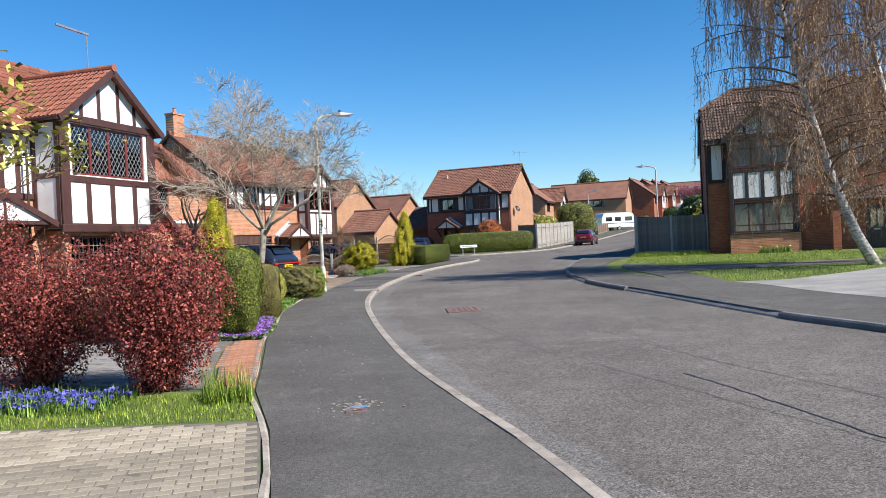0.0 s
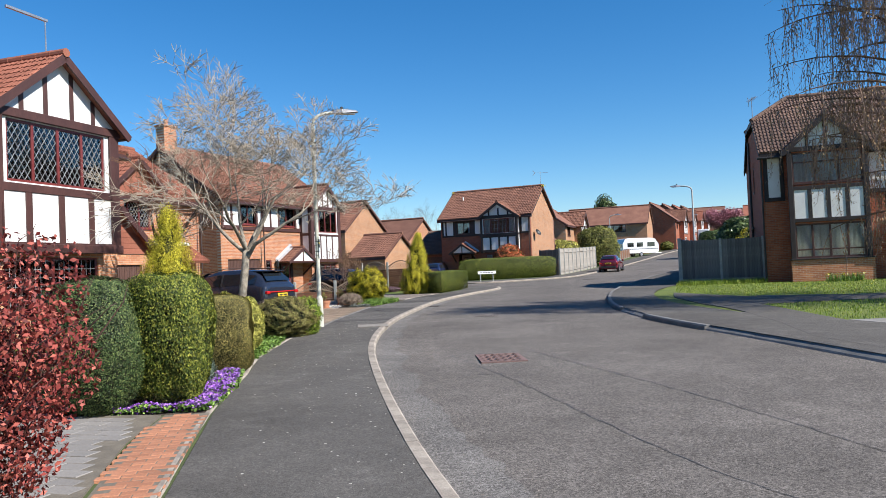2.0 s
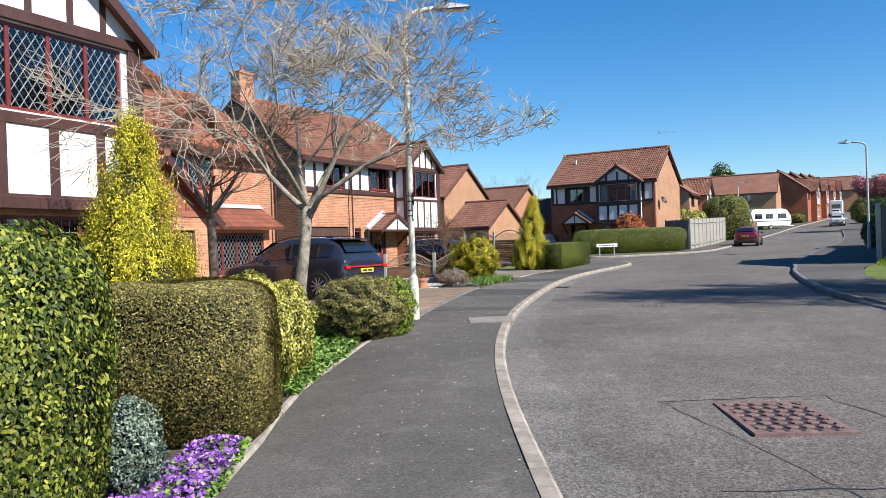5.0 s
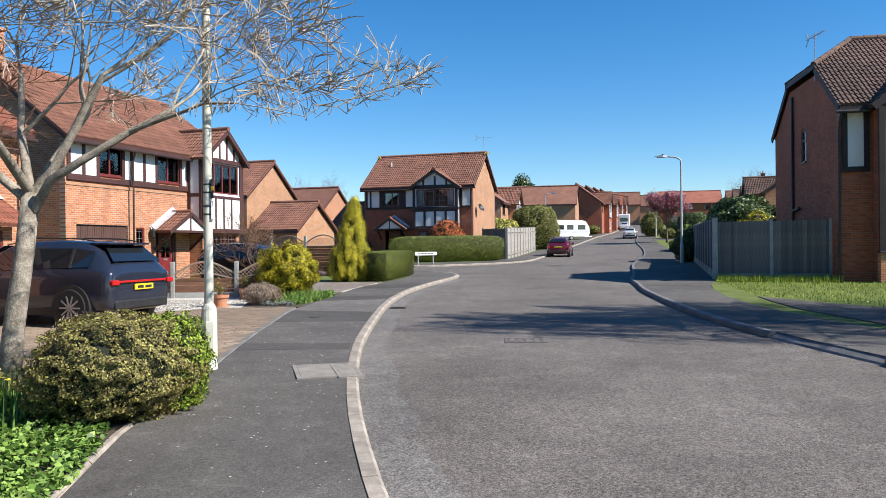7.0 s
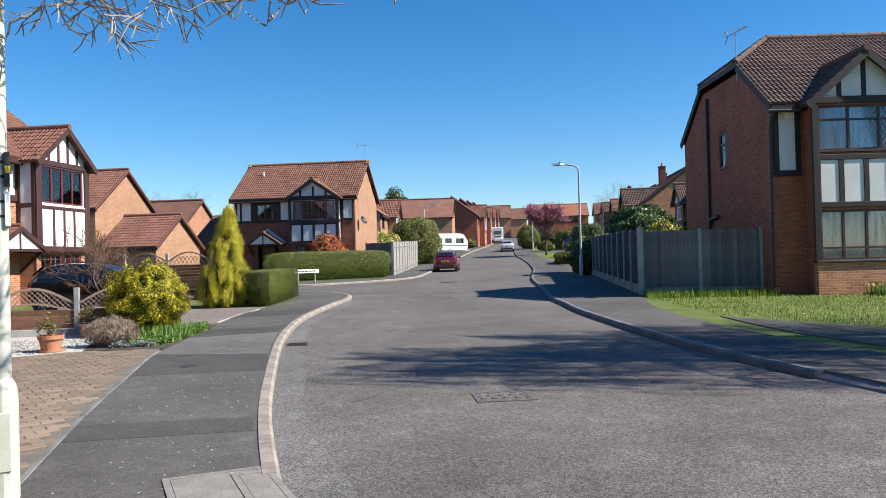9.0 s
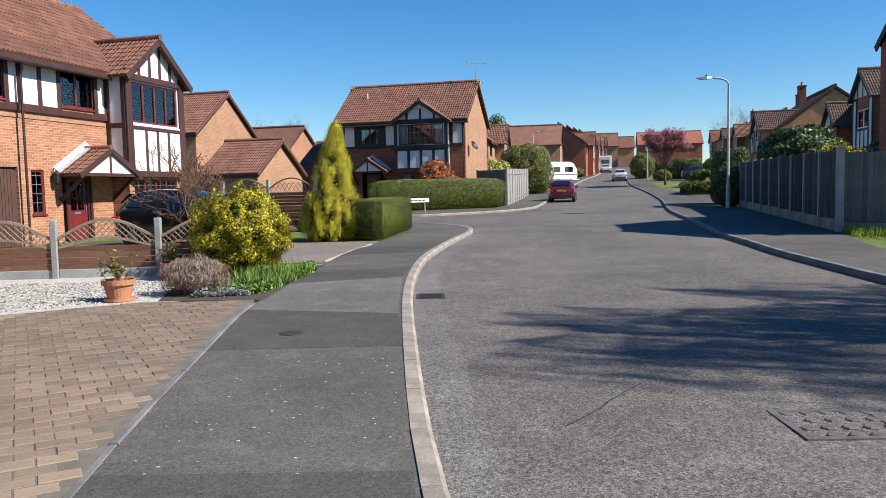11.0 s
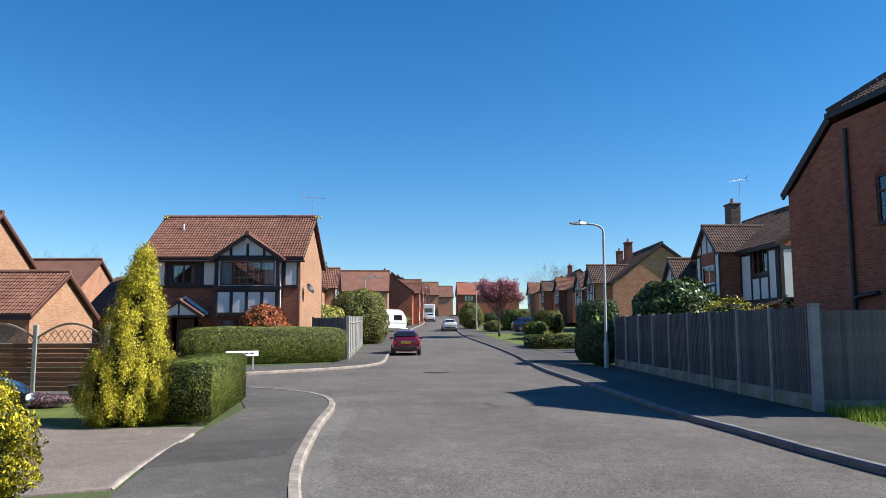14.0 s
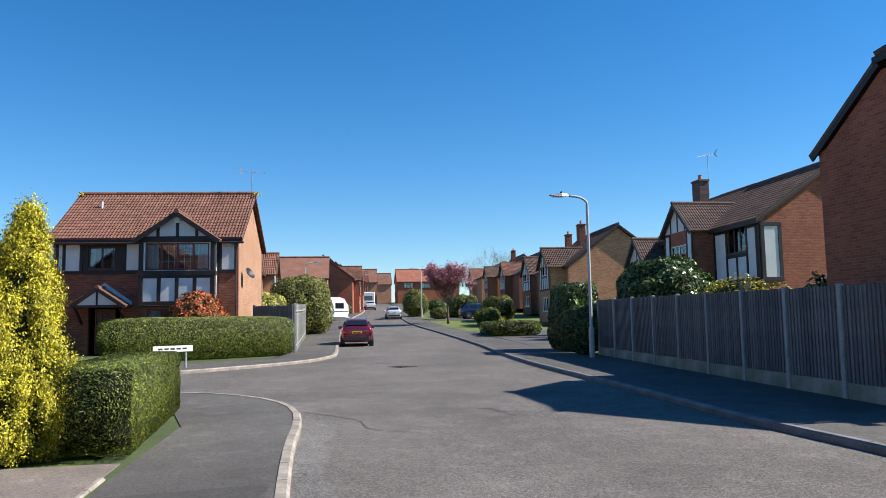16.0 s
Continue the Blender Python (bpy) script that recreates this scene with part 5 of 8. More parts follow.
    bay_roof(h, xc, 1.5, yf, 0.3, 2.3, 5.73, 7.05, M_TILEDARK, W, 0.25, 60)
    timbering(h, 5.5, 6.5, 2.9, 5.4, 0.0, [6.0], beam=0.16, wood=W, render=R)
    timbering(h, 8.7, 10.9, 2.9, 5.4, 0.0, [9.4, 10.2], beam=0.16, wood=W, render=R)
    window(h, 6.6, 8.6, 4.1, 5.2, pose(0, 0, 0), M_FRAMEDARK, 3, lattice=0.15, curtain=M_CURTAIN)
    door(h, 7.0, 8.0, 2.05, pose(0, 0, 0), M_FRAMEDARK)
    roof_plane(h, (5.2, -1.2, 2.3), (11.0, -1.2, 2.3), (11.0, -0.01, 3.0), (5.2, -0.01, 3.0), M_TILEDARK, 0)
    part("porch_screen", wall_geo(0.35, 2.3, (), 0.2), M_BRICKRED, h, m=pose(5.4, -1.1, 0))
    part("downpipe", Geo().tube([(-0.05, -0.35, 5.38), (-0.03, -0.12, 5.1), (-0.03, -0.06, 4.9), (-0.03, -0.06, 0.0)], 0.04, 8), M_PIPEBLACK, h)
    gutter(h, (-0.2, -0.38, 5.4), (a - 0.25, -0.38, 5.4), material=M_PIPEBLACK)
    gutter(h, (b + 0.25, -0.38, 5.4), (11.2, -0.38, 5.4), material=M_PIPEBLACK)
    aerial(h, -0.05, 2.3, 7.3, 1.3, 100)
    # low rear wing
    part("wall", wall_geo(2.4, 2.5, (), 0.25), M_BRICKRED, h, m=pose(1.6, 10.48, 0, 0, 0, -90))
    roof_plane(h, (1.3, 10.6, 2.4), (1.3, 8.07, 2.4), (3.8, 8.07, 3.6), (3.8, 10.6, 3.6), M_TILEDARK, 0)
    return h


house_one()
house_two()
house_three()
house_corner()
house_hipped()


# ---- houses further off ----
def simple_house(label, x, y, rz, W, D, eave, top, brick, tile, wins=(), gable=None, wood=None, garage=None, pot=None, tiles=True, render=None, group="houses along the street"):
    """A plainer house: windows as (x0, x1, z0, z1, panes), and a timbered front gable as (centre, half, projection)."""
    wood = wood or M_TIMBER
    m = on_ground(x, y, rz, 0.08)
    holes = [w[:4] for w in wins] + ([(garage[0], garage[1], 0.0, 2.1)] if garage else [])
    h = house_shell("house", label, m, W, D, eave, top, brick, tile, front=holes, wood=wood, tiles=tiles, group=group)
    for a, b, c, d, n in wins:
        window(h, a, b, c, d, pose(0, 0, 0), M_FRAMEWHITE if wood is M_RENDER else M_FRAMEDARK, n, curtain=M_CURTAIN)
    if garage:
        garage_door(h, garage[0], garage[1], 2.1, pose(0, 0, 0), M_GARAGE)
    if gable:
        xc, half, pr = gable
        wall_bay(h, xc - half, xc + half, 0.0, eave, -pr, brick, [(xc - half * 0.6, xc + half * 0.6, 3.9, 5.0), (xc - half * 0.6, xc + half * 0.6, 0.9, 2.1)])
        window(h, xc - half * 0.6, xc + half * 0.6, 3.9, 5.0, pose(0, -pr, 0), M_FRAMEWHITE, 2, curtain=M_CURTAIN)
        window(h, xc - half * 0.6, xc + half * 0.6, 0.9, 2.1, pose(0, -pr, 0), M_FRAMEWHITE, 3, curtain=M_CURTAIN)
        rise = half * 0.85
        timbering(h, xc - half + 0.08, xc - half * 0.62, 2.7, eave - 0.1, -pr, [], beam=0.14, wood=wood, render=render)
        timbering(h, xc + half * 0.62, xc + half - 0.08, 2.7, eave - 0.1, -pr, [], beam=0.14, wood=wood, render=render)
        timbering(h, xc - half * 0.58, xc + half * 0.58, 2.7, 3.8, -pr, [xc - half * 0.2, xc + half * 0.2], beam=0.14, wood=wood, render=render)
        gable_timber(h, xc - half, xc + half, eave, eave + rise, -pr, [xc - half * 0.5, xc, xc + half * 0.5], wood, render)
        bay_roof(h, xc, half, -pr, 0.3, min(D / 2, half * 1.4 + 1), eave + 0.05, eave + rise + 0.1, tile, wood, 0.25)
    if pot:
        chimney(h, pot[0], pot[1], eave, pot[2], M_BRICKMAROON)
    return h


GREYW = M_RENDER
simple_house("brick house with oblique gable and brown tiled roof behind the gardens", -15.4, 71.6, -23.6, 6.2, 7.0, 4.75, 7.22, M_BRICKTAN, M_TILE, [(1.0, 2.2, 3.6, 4.8, 2), (3.4, 4.8, 3.6, 4.8, 2), (1.0, 2.6, 0.8, 2.0, 2)])
simple_house("small brick garage with gabled tiled roof", -8.97, 66.25, -23.6, 3.2, 5.5, 2.3, 4.03, M_BRICKTAN, M_TILE, [], tiles=True)
simple_house("orange brick house seen over the garages", -13.9, 91.3, -23.6, 9.0, 7.5, 4.0, 6.4, M_BRICK, M_TILE, [(2, 3.5, 2.4, 3.5, 2)], tiles=False)
# left of the street beyond the corner house
simple_house("small red timbered outbuilding with tiled gable", 9.2, 81.0, 70, 4.5, 4.0, 2.7, 4.2, M_BRICKRED, M_TILE, [(0.8, 2.4, 1.0, 2.2, 2)], tiles=False)
simple_house("brick house with white rendered bay and brown roof", 11.5, 88.0, 70, 9.0, 7.0, 4.8, 7.2, M_BRICKTAN, M_TILE, [(1, 2.6, 3.5, 4.6, 3), (1, 2.6, 0.9, 2.1, 3)], (6.5, 1.8, 0.8), tiles=False)
simple_house("brown-roofed brick house with its long side to the street's start", 17.0, 126.5, -20, 12.5, 8.0, 4.9, 7.6, M_BRICKTAN, M_TILE, [(3.0, 4.0, 3.6, 4.6, 1), (6.5, 9.3, 3.6, 4.7, 3), (2.5, 5, 0.9, 2.1, 3)], tiles=False)
simple_house("red brick house with white timbered gable", 36.3, 133.5, 66, 9.5, 8.0, 5.0, 8.0, M_BRICKRED, M_TILE, [(1, 2.6, 3.5, 4.6, 3)], (6.0, 2.2, 0.8), tiles=False)
simple_house("red brick house on the climbing street", 41.6, 145.5, 66, 9.5, 8.0, 5.0, 8.0, M_BRICKRED, M_TILE, [(1, 2.6, 3.5, 4.6, 3)], (6.5, 2.0, 0.8), tiles=False)
simple_house("red brick house on the climbing street", 46.8, 157.5, 66, 9.5, 8.0, 5.0, 8.0, M_BRICKRED, M_TILERED, [(1, 2.6, 3.5, 4.6, 3)], (6.5, 2.0, 0.8), tiles=False)
simple_house("red brick house on the climbing street", 52.0, 169.5, 66, 9.5, 8.0, 5.0, 8.0, M_BRICKRED, M_TILE, [(1, 2.6, 3.5, 4.6, 3)], (6.5, 2.0, 0.8), tiles=False)
simple_house("brick house at the far bend of the street", 57.0, 197.0, -20, 9.0, 8.0, 5.0, 8.0, M_BRICKMIX, M_TILE, [(1, 2.6, 3.5, 4.6, 3)], None, tiles=False)
# right of the street
hb = simple_house("brick house with black and white timbered gable, chimney and brown roof", 27.9 + 14 * 0.342, 57.5 + 14 * 0.94, -110, 12.6, 8.0, 5.75, 8.45, M_BRICKRED, M_TILEDARK,
             [(9.5, 11.3, 4.2, 5.5, 3), (9.6, 11.4, 0.9, 2.1, 3)], (6.3, 1.75, 1.2), M_TIMBERBLACK, None, None, True, GREYW)
# chimney brick: weathering and the shade on it, both in one dark colour
M_BRICKSHADEWORN = brick_mat("weathered_dark_brick", (0.11, 0.06, 0.045), (0.17, 0.1, 0.075), (0.16, 0.14, 0.12))
chimney(hb, 3.6, 1.6, 5.75, 9.2, M_BRICKSHADEWORN)
for a, b, posts in ((11.4, 12.5, [12.3]), (8.15, 9.4, [])):
    timbering(hb, a, b, 2.75, 5.4, 0.0, posts, beam=0.18, wood=M_TIMBERBLACK, render=GREYW)
timbering(hb, 9.4, 11.4, 2.75, 4.05, 0.0, [10.4], beam=0.18, wood=M_TIMBERBLACK, render=GREYW)
timbering(hb, 0.1, 1.0, 2.75, 5.4, 0.0, [], beam=0.2, m=pose(12.6, 0, 0, 0, 0, 90), wood=M_TIMBERBLACK, render=GREYW)
wall_bay(hb, -0.3, 2.3, 0.0, 4.5, -1.5, M_BRICKRED, [(0.3, 1.7, 3.2, 4.2)])
window(hb, 0.3, 1.7, 3.2, 4.2, pose(0, -1.5, 0), M_FRAMEWHITE, 3, curtain=M_CURTAIN)
gable_timber(hb, -0.3, 2.3, 4.5, 5.8, -1.5, [1.0], M_TIMBERBLACK, GREYW)
bay_roof(hb, 1.0, 1.3, -1.5, 0.3, 3.0, 4.55, 5.9, M_TILEDARK, M_TIMBERBLACK, 0.25)
roof_plane(hb, (-0.2, -0.3, 5.7), (6.0, -0.3, 5.7), (5.2, 4.2, 8.75), (1.0, 4.2, 8.75), M_TILEDARK)
roof_plane(hb, (8.1, -1.6, 2.2), (12.7, -1.6, 2.2), (12.7, -0.01, 2.7), (8.1, -0.01, 2.7), M_TILEDARK)
aerial(hb, 3.9, 2.0, 8.6, 2.2, 30)
for k, (x, y, brick, tile, pot) in enumerate(((38.4, 94.6, M_BRICKMIX, M_TILEDARK, True), (48.8, 112.0, M_BRICKRED, M_TILEDARK, True), (55.8, 129.0, M_BRICKMAROON, M_TILE, False), (63.5, 146.0, M_BRICKRED, M_TILEDARK, True), (70.5, 163.0, M_BRICKMIX, M_TILE, False))):
    simple_house("brick house with timbered gable and brown roof", x + 2.0, y, -112, 11.0 + k % 3, 8.6, 4.7, (7.9, 7.3, 7.7)[k % 3], brick, tile, [(1.5, 3.5, 3.6, 4.7, 3)], ((8.4, 1.7, 1.4), (3.0, 2.3, 0.7), (6.5, 1.9, 1.0))[k % 3], M_TIMBERBLACK, None, (4.0 + k % 2 * 4, 3.2, 8.9) if pot else None, k == 0, GREYW)
simple_house("red brick house at the top of the street with white windows", 69.0, 190.5, -20, 14.0, 8.0, 5.0, 7.8, M_BRICKRED, M_TILERED, [(1.5, 3.5, 3.4, 4.6, 3), (5.5, 7.5, 3.4, 4.6, 3), (10, 12, 3.4, 4.6, 3), (1.5, 4, 0.8, 2.1, 3)], None, M_TIMBER, tiles=False)
simple_house("brick house closing the view at the top of the street", 64.0, 222.0, -20, 16.0, 8.0, 5.0, 7.9, M_BRICKMIX, M_TILE, [(2, 4, 3.4, 4.6, 3)], None, M_TIMBER, tiles=False)
simple_house("red brick house at the top of the street with white windows", 88.0, 180.0, -20, 14.0, 8.0, 5.0, 7.8, M_BRICKRED, M_TILE, [(1.5, 3.5, 3.4, 4.6, 3), (5.5, 7.5, 3.4, 4.6, 3)], None, M_TIMBER, tiles=False)

kerb("kerb_left", KERB_LEFT, "pale worn concrete kerb stones along the footway", ())
kerb("kerb_far", KERB_FAR[:150], "pale concrete kerb stones round the far corner")
kerb("kerb_right", KERB_RIGHT[::-1][-190:], "grey concrete kerb stones beside the lawns", [(13.4, 20.3), (24.3, 27.0)], M_KERBDARK)


# ---- plants ----
nrng = np.random.default_rng(11)


def cards(name, pts, nrm, size, material, parent, label="", aspect=0.5, up=0.0, kind="", jitter=0.5):
    """Many small leaves: a diamond for each point, turned about its outward direction."""
    pts, nrm = np.asarray(pts, float), np.asarray(nrm, float)
    n = len(pts)
    nr = nrm + nrng.normal(0, jitter, (n, 3))
    nr /= np.linalg.norm(nr, axis=1, keepdims=True) + 1e-9
    a = nrng.normal(0, 1, (n, 3))
    a[:, 2] += up
    a -= nr * (a * nr).sum(1, keepdims=True)
    a /= np.linalg.norm(a, axis=1, keepdims=True) + 1e-9
    b = np.cross(nr, a)
    s = size * nrng.uniform(0.6, 1.3, (n, 1))
    fold = nr * s * 0.12
    quad = np.stack([pts - a * s, pts + b * s * aspect + fold, pts + a * s, pts - b * s * aspect + fold], 1).reshape(-1, 3)
    me = bpy.data.meshes.new(name)
    me.vertices.add(4 * n)
    me.vertices.foreach_set("co", quad.astype(np.float32).ravel())
    me.loops.add(4 * n)
    me.loops.foreach_set("vertex_index", np.arange(4 * n, dtype=np.int32))
    me.polygons.add(n)
    me.polygons.foreach_set("loop_start", np.arange(0, 4 * n, 4, dtype=np.int32))
    me.polygons.foreach_set("loop_total", np.full(n, 4, dtype=np.int32))
    me.materials.append(material)
    me.update(calc_edges=True)
    me.validate()
    ob = part(name, me, None, parent, label)
    if kind:
        ob["kind"] = kind
    return ob


def lump(d, seed, amount, freq=2.2):
    return np.array([1 + amount * noise.noise(Vector((q[0] * freq + seed, q[1] * freq, q[2] * freq))) for q in d])


def mound(name, label, category, x, y, a, b, c, p, n, leaf, material, seed=1, rz=0.0, lumps=0.12, core=0.86, z0=0.0, aspect=0.5, up=0.0, depth=0.14, group="", dz=0.085, flare=0.0, jitter=0.5, twigs=None, freq=2.2):
    """A bush or clipped shrub: a rounded body with an uneven skin of leaves. p: 2 round, 6 boxy."""
    host = thing(name, label, category, on_ground(x, y, rz, dz), group)

    def radius(d):
        return (np.abs(d) ** p).sum(1) ** (-1 / p)

    d = nrng.normal(0, 1, (n, 3))
    d /= np.linalg.norm(d, axis=1, keepdims=True)
    if p > 3:
        # even cover on a boxy body
        k = nrng.uniform(-1, 1, (n, 3))
        ax = nrng.choice(3, n, p=[b * c / (a * b + b * c + a * c), a * c / (a * b + b * c + a * c), a * b / (a * b + b * c + a * c)])
        k[np.arange(n), ax] = np.sign(nrng.uniform(-1, 1, n))
        d = k / np.linalg.norm(k, axis=1, keepdims=True)
    r = radius(d) * lump(d, seed, lumps, freq) * (1 - depth * nrng.random(n) ** 1.6 + 0.03)
    q = d * r[:, None]
    wide = 1 + flare * q[:, 2:3]
    pts = np.concatenate([q[:, :1] * a * wide, q[:, 1:2] * b * wide, (q[:, 2:3] + 1) * c + z0], 1)
    keep = pts[:, 2] > 0.02
    nr = d / np.array([a, b, c])
    nr /= np.linalg.norm(nr, axis=1, keepdims=True)
    cards("foliage", pts[keep], nr[keep], leaf, material, host, aspect=aspect, up=up, jitter=jitter)
    # solid core stops see-through; its near-black colour paints shade between the leaves
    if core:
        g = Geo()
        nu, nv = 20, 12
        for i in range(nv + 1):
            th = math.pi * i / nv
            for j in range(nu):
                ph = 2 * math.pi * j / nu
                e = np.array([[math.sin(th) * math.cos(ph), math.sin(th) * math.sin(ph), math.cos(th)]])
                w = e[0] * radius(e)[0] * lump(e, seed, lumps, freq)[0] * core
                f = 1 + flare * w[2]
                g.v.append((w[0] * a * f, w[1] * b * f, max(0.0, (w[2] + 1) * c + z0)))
        for i in range(nv):
            for j in range(nu):
                g.f.append((i * nu + j, (i + 1) * nu + j, (i + 1) * nu + (j + 1) % nu, i * nu + (j + 1) % nu))
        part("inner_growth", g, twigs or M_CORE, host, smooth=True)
    return host


M_DWARF = leaf_mat("dwarf_conifer_spray", (0.13, 0.09, 0.05), (0.29, 0.24, 0.085), (0.46, 0.45, 0.13))
# near black: the shade deep inside a bush, put into the colour
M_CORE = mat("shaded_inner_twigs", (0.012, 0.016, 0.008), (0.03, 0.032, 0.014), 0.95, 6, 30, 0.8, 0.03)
# dark olive that paints the shade in clefts between golden sprays
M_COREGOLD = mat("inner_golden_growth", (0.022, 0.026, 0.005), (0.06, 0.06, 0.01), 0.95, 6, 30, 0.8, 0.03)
M_CORERED = mat("dark_red_twigs", (0.05, 0.02, 0.016), (0.1, 0.045, 0.035), 0.9, 6, 30, 0.5)


def spire(name, label, x, y, R, H, n, leaf, material, seed=1, lean=(0, 0), lumps=0.3, core_mat=None, dz=0.085):
    """An upright conifer: upswept sprays round a tapering body."""
    host = thing(name, label, "conifer", on_ground(x, y, 0, dz))

    def prof(h):
        return np.where(h < 0.12, 0.62 + h * 2.6, 0.93 - 0.05 * (h - 0.12)) * np.clip(1.02 - np.clip(h - 0.25, 0, 1) / 0.77, 0.0, 1) ** 0.8
    m = 320
    # sprays as clumps of leaves
    hs = nrng.random(m) ** 1.2
    an = nrng.random(m) * 2 * math.pi
    rr = R * prof(hs) * nrng.uniform(0.66, 1.22, m)
    cx = np.stack([rr * np.cos(an) + lean[0] * hs, rr * np.sin(an) + lean[1] * hs, hs * H], 1)
    idx = nrng.integers(0, m, n)
    sp = R * 0.125
    off = nrng.normal(0, 1, (n, 3)) * np.array([sp * 0.55, sp * 0.55, sp * 1.1])
    pts = cx[idx] + off
    out = np.stack([np.cos(an[idx]), np.sin(an[idx]), np.full(n, 0.5)], 1)
    pts[:, 2] = np.abs(pts[:, 2]) + 0.03
    cards("foliage", pts, out, leaf, material, host, aspect=0.42, up=1.6, jitter=0.55)
    # tapering solid core, coloured dark as shade behind the sprays
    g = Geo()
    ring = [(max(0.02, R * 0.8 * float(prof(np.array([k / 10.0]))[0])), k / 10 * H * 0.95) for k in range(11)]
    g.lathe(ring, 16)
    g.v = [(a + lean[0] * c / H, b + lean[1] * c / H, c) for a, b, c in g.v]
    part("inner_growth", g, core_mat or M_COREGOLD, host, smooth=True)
    part("trunk", Geo().tube([(0, 0, -0.05), (0, 0, H * 0.3)], [0.09, 0.06], 7), M_BARK, host)
    return host


def bare_tree(name, label, x, y, fork, spread, levels, bark, twig, seed, lean=(0, 0), trunk_r=0.13, upness=0.35, first=4, droop=0.0, bias=(0, 0), bend=None, shrink=0.72, kids=3, dz=0.085, limit=0.02, clear=None):
    """A leafless tree: a tapered trunk, limbs, and a crown of fine twigs."""
    host = thing(name, label, "tree", on_ground(x, y, 0, dz))
    R = random.Random(seed)
    wood, twigs = Geo(), Geo()
    tips = []

    def grow(p, d, ln, r, lev):
        pts, rad = [p], [r]
        n = 4
        for i in range(n):
            d = (d + Vector((R.gauss(0, 0.14), R.gauss(0, 0.14), R.gauss(0, 0.1) + 0.05 * upness - droop * lev * 0.05))).normalized()
            if clear and p.x > clear and p.z < 2.6 + 0.3 * (p.x - clear):
                d = Vector((d.x, d.y, abs(d.z) + 0.45)).normalized()
            p = p + d * (ln / n)
            pts.append(p)
            rad.append(r * (1 - 0.42 * (i + 1) / n))
        if clear and lev >= 3 and p.x > clear and p.z < 2.4 + 0.3 * (p.x - clear):
            return
        (wood if lev < 3 else twigs).tube(pts, rad, 7 if lev < 2 else (5 if lev < 3 else 3), cap=False)
        if lev >= levels:
            tips.append(p)
            return
        for k in range(kids + (1 if lev >= levels - 2 else 0)):
            i = R.choice([2, 3, 4, 4]) if lev else 4
            q = pts[i]
            ax = Vector((R.gauss(0, 1), R.gauss(0, 1), R.gauss(0, 1) * 0.6)).cross(d)
            if ax.length < 0.01:
                continue
            nd = d.copy()
            nd.rotate(Matrix.Rotation(R.uniform(0.35, 0.85), 3, ax.normalized()))
            nd = (nd + Vector((bias[0], bias[1], upness * 0.25))).normalized()
            grow(q, nd, ln * R.uniform(shrink - 0.12, shrink + 0.1), max(rad[i] * R.uniform(0.5, 0.68), 0.0065), lev + 1)

    base = [Vector((0, 0, -0.05)), Vector((lean[0] * 0.3, lean[1] * 0.3, fork * 0.35)), Vector((lean[0] * 0.75, lean[1] * 0.75, fork * 0.72)), Vector((lean[0], lean[1], fork))]
    part("trunk", Geo().tube(base, [trunk_r * 1.35, trunk_r * 1.05, trunk_r * 0.95, trunk_r * 0.9], 10), bark, host, smooth=True)
    for k in range(first):
        a = 2 * math.pi * k / first + R.uniform(-0.3, 0.3)
        t = R.uniform(0.5, 1.0)
        d = Vector((math.cos(a) * t + bias[0], math.sin(a) * t + bias[1], R.uniform(0.55, 1.0))).normalized()
        grow(base[-1] - Vector((0, 0, R.uniform(0, 0.25))), d, spread * R.uniform(0.85, 1.15), trunk_r * 0.54, 1)
    part("branchwork", wood, bark, host, smooth=True)
    part("crown", twigs, twig, host)
    return host, tips


